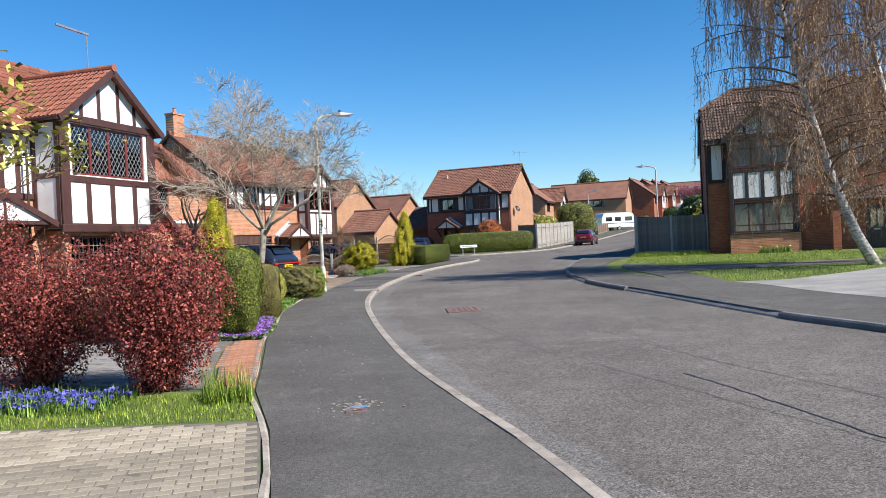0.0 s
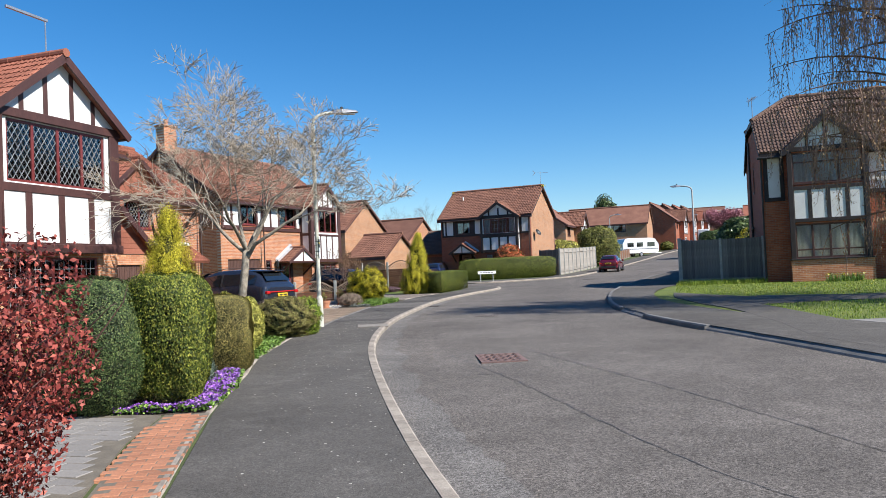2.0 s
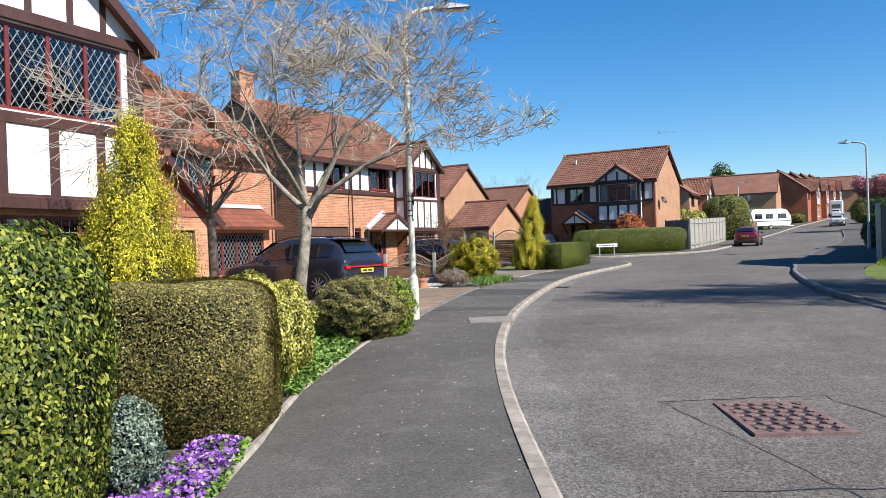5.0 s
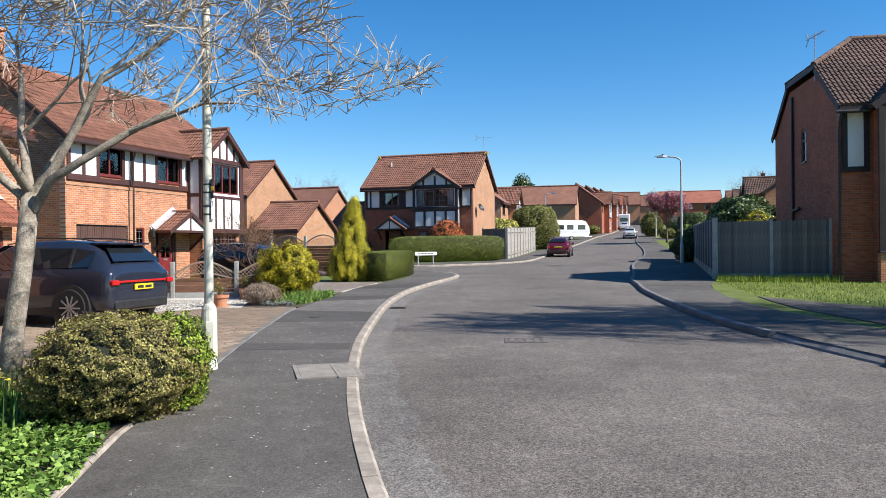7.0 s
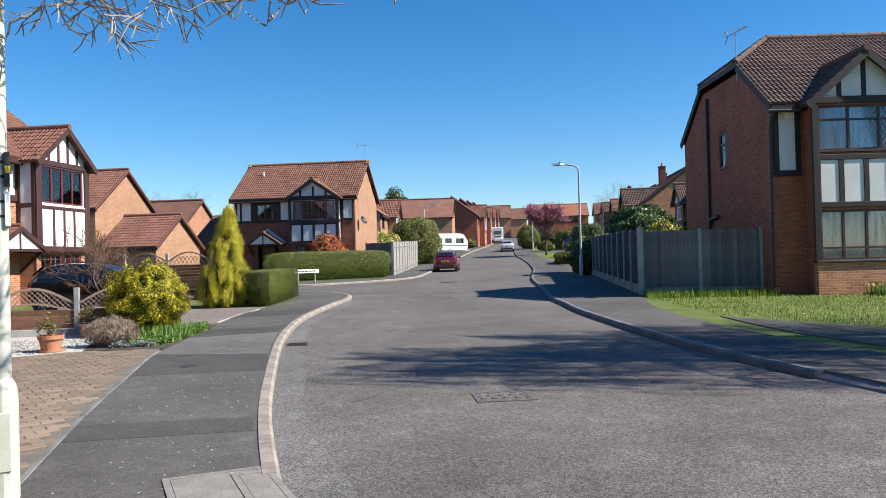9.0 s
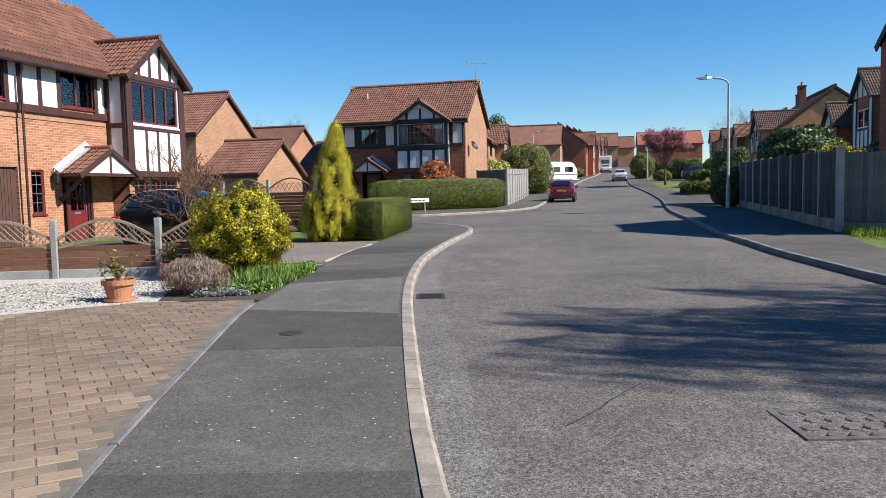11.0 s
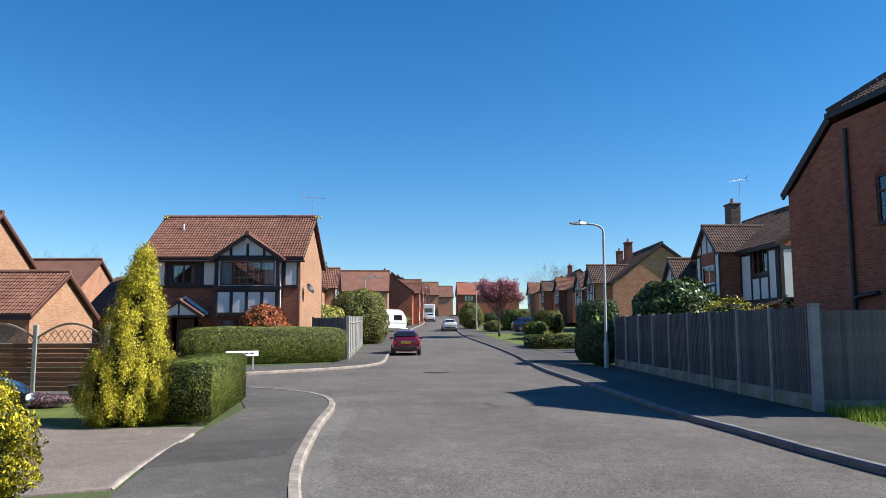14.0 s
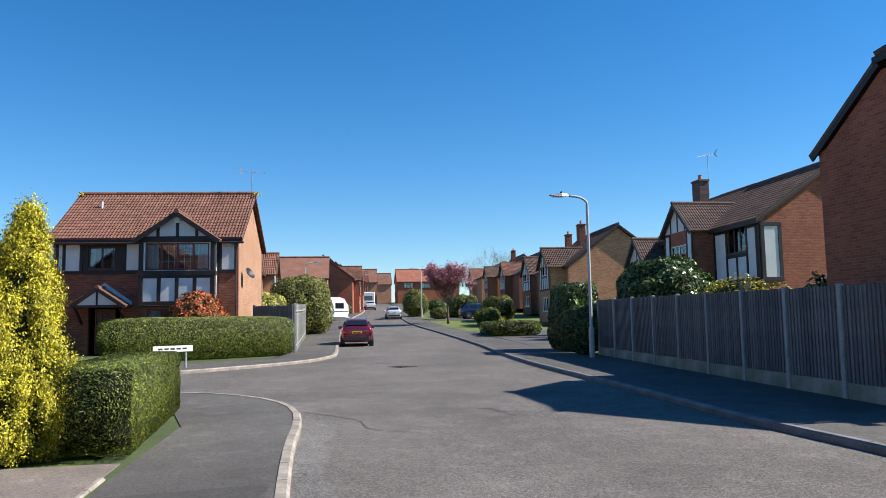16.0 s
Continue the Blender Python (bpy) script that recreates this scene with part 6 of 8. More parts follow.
def birch(label, x, y, path, seed, n_branch=46, strands=9):
    """A silver birch with a leaning white trunk and hanging strands with catkins."""
    host = thing("birch_tree", label, "tree", on_ground(x, y, 0, 0.085), "birches on the lawn")
    R = random.Random(seed)
    P = [Vector(p) for p in path]
    k = len(P)
    part("trunk", Geo().tube(P, [0.2 - 0.16 * (i / (k - 1)) ** 0.8 for i in range(k)], 10), M_BIRCH, host, smooth=True)
    limbs, hang = Geo(), Geo()
    pts, nr = [], []
    for b in range(n_branch):
        t = 0.28 + 0.72 * (b / n_branch) ** 0.9
        f = t * (k - 1)
        i = min(int(f), k - 2)
        q = P[i].lerp(P[i + 1], f - i)
        a = b * 2.4 + R.uniform(-0.4, 0.4)
        ln = (1.0 - 0.55 * t) * R.uniform(3.4, 5.2)
        d = Vector((math.cos(a), math.sin(a), R.uniform(0.35, 0.9))).normalized()
        seg = [q]
        for s in range(6):
            d = (d + Vector((R.gauss(0, 0.12), R.gauss(0, 0.12), -0.13))).normalized()
            seg.append(seg[-1] + d * ln / 6)
        limbs.tube(seg, [0.045 * (1 - 0.8 * s / 6) * (1.2 - t * 0.6) for s in range(7)], 5, cap=False)
        for s in range(strands):
            u = R.uniform(0.25, 1.0) * 6
            j = min(int(u), 5)
            o = seg[j].lerp(seg[j + 1], u - j)
            hl = R.uniform(0.7, 2.3)
            dv = Vector((R.gauss(0, 0.5), R.gauss(0, 0.5), 0.1))
            st = [o]
            for w in range(5):
                dv = (dv * 0.55 + Vector((R.gauss(0, 0.1), R.gauss(0, 0.1), -0.75))).normalized()
                st.append(st[-1] + dv * hl / 5)
                if st[-1].z < 1.0:
                    break
                for c in range(4):
                    z = st[-2].lerp(st[-1], R.random())
                    pts.append((z.x + R.gauss(0, 0.05), z.y + R.gauss(0, 0.05), z.z - 0.02))
                    nr.append((R.gauss(0, 1), R.gauss(0, 1), 0.1))
                # side twig
                e = st[-1] + Vector((R.gauss(0, 0.16), R.gauss(0, 0.16), -0.22))
                hang.tube([st[-1], e], [0.0045, 0.003], 3, cap=False)
            hang.tube(st, [0.012 - 0.0015 * w for w in range(len(st))], 3, cap=False)
    part("branchwork", limbs, M_TWIGBROWN, host)
    part("hanging_growth", hang, M_TWIGBIRCH, host)
    cards("catkin_growth", pts, nr, 0.042, M_CATKIN, host, aspect=0.35, up=2.5)
    return host


M_CATKIN = leaf_mat("brown_catkins", (0.24, 0.13, 0.06), (0.42, 0.26, 0.13), (0.6, 0.42, 0.23), 0.8)


def blades(name, poly, n, h, material, label, category, width=0.006, dz=0.085, lean=0.5, kind="stuff"):
    """Grass or strap leaves scattered over a polygon."""
    P = np.array(poly)
    lo, hi = P.min(0), P.max(0)
    out = []
    while len(out) < n:
        q = lo + (hi - lo) * nrng.random(2)
        inside, j = False, len(poly) - 1
        for i in range(len(poly)):
            (x0, y0), (x1, y1) = poly[i], poly[j]
            if (y0 > q[1]) != (y1 > q[1]) and q[0] < (x1 - x0) * (q[1] - y0) / (y1 - y0) + x0:
                inside = not inside
            j = i
        if inside:
            out.append(q)
    g = Geo()
    for q in out:
        z = gz(*q) + dz - 0.01
        a = nrng.random() * 6.28
        hh = h * nrng.uniform(0.45, 1.25)
        l = lean * hh * nrng.random()
        w = width * nrng.uniform(0.7, 1.4)
        dx, dy = math.cos(a), math.sin(a)
        g.add([(q[0] - dy * w, q[1] + dx * w, z), (q[0] + dy * w, q[1] - dx * w, z), (q[0] + dx * l, q[1] + dy * l, z + hh)], [(0, 1, 2)])
    return solid(name, g, material, label, category, kind=kind)


def carpet(name, label, category, poly, n, size, material, h0=0.02, h1=0.15, up=0.3, dz=0.085):
    """A low spread of flowers or leaves over a polygon, domed a little."""
    P = np.array(poly)
    lo, hi = P.min(0), P.max(0)
    pts = []
    while len(pts) < n:
        q = lo + (hi - lo) * nrng.random(2)
        inside, j = False, len(poly) - 1
        for i in range(len(poly)):
            (x0, y0), (x1, y1) = poly[i], poly[j]
            if (y0 > q[1]) != (y1 > q[1]) and q[0] < (x1 - x0) * (q[1] - y0) / (y1 - y0) + x0:
                inside = not inside
            j = i
        if inside:
            k = 0.5 + 0.5 * noise.noise(Vector((q[0] * 3, q[1] * 3, 1.7)))
            pts.append((q[0], q[1], gz(*q) + dz + h0 + (h1 - h0) * k * nrng.random() ** 0.5))
    nr = np.tile([0.0, 0.0, 1.0], (n, 1))
    ob = cards(name, pts, nr, size, material, None, aspect=0.8, up=up, jitter=0.6)
    return tagged(ob, label, category, kind="stuff")


# ---- paving pieces ----
def in_poly(q, poly):
    inside, j = False, len(poly) - 1
    for i in range(len(poly)):
        (x0, y0), (x1, y1) = poly[i], poly[j]
        if (y0 > q[1]) != (y1 > q[1]) and q[0] < (x1 - x0) * (q[1] - y0) / (y1 - y0) + x0:
            inside = not inside
        j = i
    return inside


def block_paving(name, label, poly, L, W, rz, material, near, limit=300, gap=0.007, bond=True, dz=0.1, inset=0.46):
    """Blocks in courses; those within near are parts of their own, the rest one mesh."""
    bed = sheet(name, poly, dz + 0.006, M_SAND, label, "driveway")
    ang = radians(rz)
    c, s = math.cos(ang), math.sin(ang)
    g = Geo().cbox(gap / 2, L - gap / 2, gap / 2, W - gap / 2, -0.05, 0.01, 0.005)
    base = g.mesh("paving_block", material)
    bv, bf = [Vector(v.co) for v in base.vertices], [tuple(p.vertices) for p in base.polygons]
    rest, made = Geo(), 0
    cx, cy = sum(p[0] for p in poly) / len(poly), sum(p[1] for p in poly) / len(poly)
    reach = max(math.hypot(p[0] - cx, p[1] - cy) for p in poly) + 1
    for j in range(int(-reach / W), int(reach / W)):
        for i in range(int(-reach / L), int(reach / L)):
            u, v = i * L + (L / 2 if bond and j % 2 else 0), j * W
            mid = (cx + c * (u + L / 2) - s * (v + W / 2), cy + s * (u + L / 2) + c * (v + W / 2))
            edge = [(mid[0] + c * a * L - s * b * W, mid[1] + s * a * L + c * b * W) for a in (-inset, inset) for b in (-inset, inset)]
            if not all(in_poly(q, poly) for q in edge):
                continue
            x, y = cx + c * u - s * v, cy + s * u + c * v
            z = gz(*mid) + dz + rng.uniform(-0.003, 0.003)
            if made < limit and in_poly(mid, near):
                part("paving_block", base, None, bed, m=pose(x, y, z, rng.uniform(-0.5, 0.5), rng.uniform(-0.5, 0.5), rz + rng.uniform(-0.5, 0.5)))
                made += 1
            else:
                rest.add([(x + c * q.x - s * q.y, y + s * q.x + c * q.y, z + q.z) for q in bv], bf)
    if rest.v:
        tagged(part("paving_blocks", rest, material, bed), kind="stuff")
    return bed


# ---- the near gardens ----
block_paving("block_driveway", "sandy weathered block driveway with mossy joints", [(-9.5, -7), (-0.4, -7), (-0.6, -1), (-1.07, 3.0), (-1.23, 5.0), (-1.68, 6.9), (-1.77, 7.2), (-4.3, 7.35), (-9.5, 7.6)], 0.19, 0.105, 14, M_BLOCK,
             [(-4.4, 4.2), (-0.5, 4.2), (-1.6, 7.4), (-4.4, 7.5)], 300)
edge_line = resample([(-0.1, -6), (-0.52, -1), (-1.0, 3.0), (-1.16, 5.0), (-1.61, 6.9), (-2.23, 8.75)], 0.9)
kerb("edging_left", edge_line, "thin concrete edging beside the footway")
sheet("verge", [(-9.5, 7.62), (-4.3, 7.37), (-1.76, 7.25), (-2.25, 8.75), (-3.2, 8.95), (-9.5, 10.0)], 0.095, M_LAWN, "grassy verge strip with bulbs", "verge")
blades("grass", [(-7.5, 7.5), (-1.8, 7.3), (-2.25, 8.7), (-7.5, 8.8)], 11000, 0.065, M_GRASS, "bright tufted verge grass with dandelions", "grass", 0.006)
blades("grass", [(-2.6, 8.1), (-2.05, 8.1), (-2.2, 8.6), (-2.7, 8.6)], 350, 0.38, M_GRASS, "taller grass tuft at the edging", "grass", 0.006)
carpet("bluebells", "blue spring bulbs in flower along the verge", "flowers", [(-7.5, 8.1), (-3.7, 8.0), (-3.5, 8.7), (-7.5, 9.2)], 2600, 0.026, M_BLUEBELL, 0.05, 0.24, 2.0)
blades("bulb_leaves", [(-7.5, 8.0), (-3.6, 7.9), (-3.5, 8.7), (-7.5, 9.2)], 2600, 0.2, M_GREENLEAF, "strap leaves of spring bulbs", "leaves", 0.008)
block_paving("slab_driveway", "grey block driveway in front of the house", [(-10.5, 11.0), (-2.75, 8.98), (-3.1, 10.2), (-3.55, 12.0), (-3.72, 13.3), (-10.0, 15.2)], 0.3, 0.2, -16, M_BLOCKGREY,
             [(-6.5, 9.5), (-2.7, 8.9), (-3.7, 13.4), (-6.5, 14.0)], 300)
strip = [(-2.72, 8.98), (-2.25, 8.86), (-2.5, 10.1), (-3.18, 13.33), (-3.68, 13.3), (-3.5, 12.0), (-3.05, 10.2)]
block_paving("brick_border", "terracotta block border along the footway", strip, 0.2, 0.1, 12, M_BLOCKRED, strip, 300, inset=0.2)
kerb("edging_drive", resample([(-2.24, 8.8), (-2.48, 10.1), (-3.17, 13.38), (-3.63, 16.6), (-3.98, 18.6), (-4.17, 22), (-4.12, 23.6)], 0.9), "thin concrete edging between footway and gardens")
sheet("planting_bed", [(-9.0, 15.0), (-3.75, 13.4), (-3.2, 13.42), (-3.67, 16.6), (-4.02, 18.6), (-4.2, 22), (-4.15, 24.2), (-8.5, 25.5), (-11, 24)], 0.09, M_SOIL, "planted front border with low shrubs", "flowerbed")
mound("barberry", "dark red barberry bush with spreading twigs", "shrub", -3.38, 9.1, 0.74, 0.72, 0.95, 2.2, 30000, 0.02, M_REDLEAF, 3, lumps=0.3, core=0.0, depth=0.85, aspect=0.6, flare=0.25, jitter=1.0)
mound("barberry", "dark red barberry bush with spreading twigs", "shrub", -5.05, 9.55, 0.9, 0.8, 0.9, 2.2, 27000, 0.02, M_REDLEAF, 8, lumps=0.3, core=0.0, depth=0.85, aspect=0.6, flare=0.25, jitter=1.0)


def bush_stems(x, y, h, n, spread, seed, name_host):
    """The stems of a twiggy bush, fanning from the ground."""
    R = random.Random(seed)
    g = Geo()
    for k in range(n):
        a = R.uniform(0, 6.28)
        p = Vector((R.gauss(0, 0.1), R.gauss(0, 0.1), -0.03))
        d = Vector((math.cos(a) * R.uniform(0.1, 0.4), math.sin(a) * R.uniform(0.1, 0.4), 1)).normalized()
        pts = [p]
        ln = h * R.uniform(0.6, 1.15)
        for s in range(6):
            d = (d + Vector((R.gauss(0, 0.13), R.gauss(0, 0.13), 0.02))).normalized()
            p = p + d * ln / 6
            pts.append(p)
            if s > 1:
                e = p + Vector((R.gauss(0, 1), R.gauss(0, 1), R.uniform(0, 1))).normalized() * R.uniform(0.15, 0.4)
                g.tube([p, e], [0.004, 0.002], 3, cap=False)
        g.tube(pts, [0.012, 0.01, 0.008, 0.007, 0.006, 0.005, 0.003], 4, cap=False)
    part("stem_growth", g, M_CORERED, name_host)


for ob in [o for o in scene.objects if o.name.startswith("barberry")]:
    bush_stems(0, 0, 1.85, 90, 1.0, 5 + len(ob.name), ob)
carpet("aubrieta", "mat of bright purple rock flowers spilling to the footway", "flowers", [(-4.35, 13.42), (-3.22, 13.5), (-3.4, 15.1), (-3.72, 16.5), (-4.1, 16.4), (-4.0, 15.0), (-4.35, 14.2)], 9000, 0.019, M_PURPLE, 0.0, 0.2)
carpet("aubrieta_leaves", "green leaves under the purple flowers", "leaves", [(-4.4, 13.38), (-3.2, 13.46), (-3.36, 15.1), (-3.7, 16.6), (-4.1, 16.4), (-4.0, 15.0), (-4.35, 14.2)], 5000, 0.026, M_GREENLEAF, 0.0, 0.17)
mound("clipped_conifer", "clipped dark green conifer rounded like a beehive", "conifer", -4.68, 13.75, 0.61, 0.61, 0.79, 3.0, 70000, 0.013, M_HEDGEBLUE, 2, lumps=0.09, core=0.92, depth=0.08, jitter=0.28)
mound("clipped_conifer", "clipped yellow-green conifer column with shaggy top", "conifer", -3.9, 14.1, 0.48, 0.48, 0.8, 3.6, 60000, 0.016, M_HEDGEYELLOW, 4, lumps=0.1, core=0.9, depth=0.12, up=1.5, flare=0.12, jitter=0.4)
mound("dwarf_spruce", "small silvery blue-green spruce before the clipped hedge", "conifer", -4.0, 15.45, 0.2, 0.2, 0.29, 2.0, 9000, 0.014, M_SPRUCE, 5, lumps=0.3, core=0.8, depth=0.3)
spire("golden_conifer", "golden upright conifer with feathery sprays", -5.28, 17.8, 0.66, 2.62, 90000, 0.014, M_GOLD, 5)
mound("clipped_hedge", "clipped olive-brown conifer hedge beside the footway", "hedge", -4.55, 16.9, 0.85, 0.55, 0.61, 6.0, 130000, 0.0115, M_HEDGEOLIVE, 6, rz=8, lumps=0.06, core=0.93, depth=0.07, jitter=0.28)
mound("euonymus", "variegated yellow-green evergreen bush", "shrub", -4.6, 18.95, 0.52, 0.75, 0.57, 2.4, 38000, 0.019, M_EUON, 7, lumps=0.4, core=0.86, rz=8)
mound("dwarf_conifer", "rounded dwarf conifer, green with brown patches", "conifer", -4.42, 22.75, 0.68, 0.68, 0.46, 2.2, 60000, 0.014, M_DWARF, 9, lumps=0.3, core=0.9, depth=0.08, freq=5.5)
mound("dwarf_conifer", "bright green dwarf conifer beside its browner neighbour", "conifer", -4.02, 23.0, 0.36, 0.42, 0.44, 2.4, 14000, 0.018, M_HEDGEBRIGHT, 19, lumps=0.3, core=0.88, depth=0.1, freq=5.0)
carpet("ground_cover", "fresh green ground-cover leaves along the border", "leaves", [(-4.6, 18.4), (-3.95, 18.3), (-4.22, 21.9), (-4.35, 22.2), (-5.2, 22)], 5200, 0.028, M_GREENLEAF, 0.0, 0.16)
carpet("ground_cover", "fresh green ground-cover leaves along the border", "leaves", [(-6.6, 20.8), (-4.9, 20.8), (-4.5, 22.2), (-5.2, 23.8), (-6.8, 23.6)], 6200, 0.028, M_GREENLEAF, 0.0, 0.2)
blades("daffodil_leaves", [(-6.7, 21.5), (-5.0, 21.5), (-5.3, 23.9), (-6.9, 24)], 900, 0.4, M_GREENLEAF, "tall daffodil leaves under the tree", "leaves", 0.012)
carpet("daffodils", "a few pale yellow daffodils", "flowers", [(-6.6, 22.2), (-5.2, 22.2), (-5.4, 23.8), (-6.6, 23.9)], 40, 0.05, M_DAFF, 0.3, 0.42)
mound("wispy_shrub", "grey-brown wispy shrub beside the drive", "shrub", -5.35, 24.6, 0.42, 0.4, 0.4, 2.0, 2600, 0.03, M_HEATHER, 23, lumps=0.2, core=0.0, depth=0.7, aspect=0.15, up=2.5)
# shrubs by the first house's wall
mound("garden_shrub", "low mixed green shrub against the house", "shrub", -7.0, 15.3, 0.8, 0.6, 0.4, 2.2, 4500, 0.04, M_HEDGE, 31, lumps=0.25)
mound("garden_shrub", "low mixed green shrub against the house", "shrub", -8.3, 14.6, 0.7, 0.6, 0.45, 2.2, 4500, 0.04, M_OLIVELEAF, 32, lumps=0.25)
mound("climbing_shrub", "reddish climbing shrub on the brick wall", "climber", -10.9, 18.9, 0.35, 0.9, 1.5, 2.2, 4200, 0.035, M_REDLEAF, 33, lumps=0.4, core=0.0, depth=0.9, rz=-16)
host, tips = bare_tree("young_tree", "young tree with fresh yellow-green leaves", -5.35, 8.0, 1.6, 0.95, 4, M_BARK, M_TWIGBROWN, 41, trunk_r=0.05, upness=0.8, first=5, kids=3)
tp = np.array([(p.x, p.y, p.z) for p in tips for _ in range(12)]) + nrng.normal(0, 0.13, (len(tips) * 12, 3))
cards("foliage", tp, np.tile([0, 0, 1.0], (len(tp), 1)), 0.05, M_EUON, host, aspect=0.6)

# ---- trees ----
bare_tree("bare_tree", "leafless tree with pale lichened bark and wide crown", -5.82, 23.75, 2.15, 1.74, 7, M_BARKPALE, M_TWIGPALE, 12, lean=(0.22, 0.1), trunk_r=0.1, upness=0.06, first=6, bias=(-0.03, 0.0), shrink=0.7, clear=2.0)
bare_tree("bare_tree", "slim leafless cherry with reddish buds", -8.6, 26.6, 2.3, 1.3, 5, M_BARK, M_TWIGBROWN, 23, lean=(-0.1, 0.1), trunk_r=0.1, upness=0.25, first=5, shrink=0.7)
birch("silver birch with leaning white trunk and hanging twigs", 13.75, 24.65, [(0, 0, -0.05), (-0.55, 0.05, 1.0), (-1.15, 0.1, 2.6), (-1.75, 0.2, 4.8), (-2.25, 0.3, 7.2), (-2.65, 0.35, 9.0), (-2.9, 0.4, 10.8)], 3, 76, 18)
birch("second silver birch with white trunk on the lawn", 16.2, 25.6, [(0, 0, -0.05), (-0.45, 0.05, 1.6), (-0.9, 0.1, 3.4), (-1.3, 0.2, 5.6), (-1.75, 0.25, 8.0), (-2.1, 0.3, 9.6), (-2.3, 0.3, 11.0)], 9, 64, 16)


# ---- drives and gravel beyond the lamp ----
block_paving("brown_driveway", "weathered brown block driveway with stains", [(-15, 29.0), (-8.5, 25.8), (-4.1, 24.3), (-4.03, 28), (-3.78, 32.6), (-3.66, 33.7), (-5.2, 33.9), (-7.2, 33.2), (-12.5, 37)], 0.22, 0.15, 20, M_BLOCKDRIVE,
             [(-6.5, 30.0), (-3.9, 30.0), (-3.6, 33.9), (-6.5, 33.9)], 300, inset=0.34)
sheet("gravel_bed", [(-8.5, 35.2), (-7.0, 33.3), (-5.2, 34.0), (-3.75, 33.8), (-3.3, 35.8), (-2.75, 38.0), (-4.5, 38.2), (-8.5, 37.6)], 0.1, M_GRAVEL, "white gravel bed with paving", "gravel")
sheet("planting_bed", [(-4.95, 34.0), (-3.56, 33.65), (-3.16, 35.8), (-2.68, 37.9), (-4.3, 37.8), (-5.0, 35.4)], 0.107, M_SOIL, "dark soil bed under the edging plants", "flower bed", skirt=0.03)
carpet("gravel", "loose white gravel stones", "gravel", [(-7.8, 35.0), (-6.8, 33.6), (-5.3, 34.2), (-4.9, 36.3), (-7.8, 36.8)], 5000, 0.018, M_GRAVEL, 0.0, 0.015, dz=0.1)
sheet("rear_driveway", [(-10.5, 45.0), (-8.5, 38.4), (-2.72, 38.5), (-2.35, 40), (-1.6, 42.4), (-1.3, 43.3), (-3.4, 43.9), (-5.5, 48.0)], 0.104, M_DRIVEBROWN, "brownish worn asphalt driveway beside the trellis fence", "driveway", skirt=0.03)


kerb("edging_brown_drive", resample([(-4.02, 24.4), (-3.95, 28), (-3.82, 30.4), (-3.7, 32.6), (-3.56, 33.6)], 0.9), "thin concrete edging beside the brown drive", (), M_KERBDARK)
kerb("edging_rear_drive", resample([(-2.68, 38.5), (-2.3, 40), (-1.5, 42.5)], 0.9), "thin concrete edging beside the rear drive")

# ---- fences ----
def board_fence(name, label, a, b, h, gravel, material, bay=1.83, board=0.115, post_mat=None, group="", first=True, last=True, cap=0.05):
    """Close-boarded fence between concrete posts over gravel boards."""
    a, b = Vector(a), Vector(b)
    ln = (b - a).length
    n = max(1, round(ln / bay))
    ang = math.degrees(math.atan2(b.y - a.y, b.x - a.x))
    post = Geo().cbox(-0.055, 0.055, -0.055, 0.055, -0.1, h + cap, 0.012).mesh("post", post_mat or M_POST)
    w = ln / n
    gb = Geo().cbox(0.06, w - 0.06, -0.02, 0.02, -0.05, gravel, 0.006).mesh("gravel_board", post_mat or M_GRAVELBOARD)
    k = max(1, round((w - 0.11) / board))
    bw = (w - 0.11) / k
    slat = Geo().add([(0, -0.004, gravel), (bw * 1.12, -0.03, gravel), (bw * 1.12, 0.0, gravel), (0, 0.008, gravel), (0, -0.004, h), (bw * 1.12, -0.03, h), (bw * 1.12, 0.0, h), (0, 0.008, h)],
                     [(3, 2, 1, 0), (4, 5, 6, 7), (0, 1, 5, 4), (1, 2, 6, 5), (2, 3, 7, 6), (3, 0, 4, 7)]).mesh("board", material)
    rail = Geo().cbox(0.05, w - 0.05, 0.012, 0.06, 0.0, 0.08, 0.006).mesh("rail", material)
    host = thing(name, label, "fence", None, group)
    for i in range(n + 1):
        p = a.lerp(b, i / n)
        z = gz(p.x, p.y) + 0.09
        if (i or first) and (i < n or last):
            part("post", post, None, host, m=pose(p.x, p.y, z, 0, 0, ang))
        if i < n:
            part("gravel_board", gb, None, host, m=pose(p.x, p.y, z, 0, 0, ang))
            for up in (gravel + 0.2, h - 0.35):
                part("rail", rail, None, host, m=pose(p.x, p.y, z + up, 0, 0, ang))
            t = (b - a).normalized()
            for j in range(k):
                q = p + t * (0.055 + j * bw)
                part("board", slat, None, host, m=pose(q.x, q.y, z + rng.uniform(-0.008, 0.008), 0, 0, ang + rng.uniform(-0.6, 0.6)))
    return host


board_fence("garden_fence", "grey weathered close-boarded fence with concrete posts", (16.6, 56.6), (10.15, 40.9), 2.05, 0.3, M_FENCE, group="boundary fences")
board_fence("garden_fence", "grey weathered close-boarded fence meeting the house", (10.15, 40.88), (13.4, 39.25), 2.0, 0.22, M_FENCE, first=False, group="boundary fences")
solid("corner_post", Geo().cbox(-0.085, 0.085, -0.085, 0.085, -0.1, 2.1, 0.015).cbox(-0.1, 0.1, -0.1, 0.1, 2.1, 2.14, 0.01), M_POST, "thick concrete corner post of the fence", "post", on_ground(10.13, 40.82, -19, 0.09))
board_fence("pale_fence", "bleached wooden fence along the far footway", (14.0, 84.6), (7.95, 67.0), 2.15, 0.05, M_FENCEPALE, group="boundary fences")
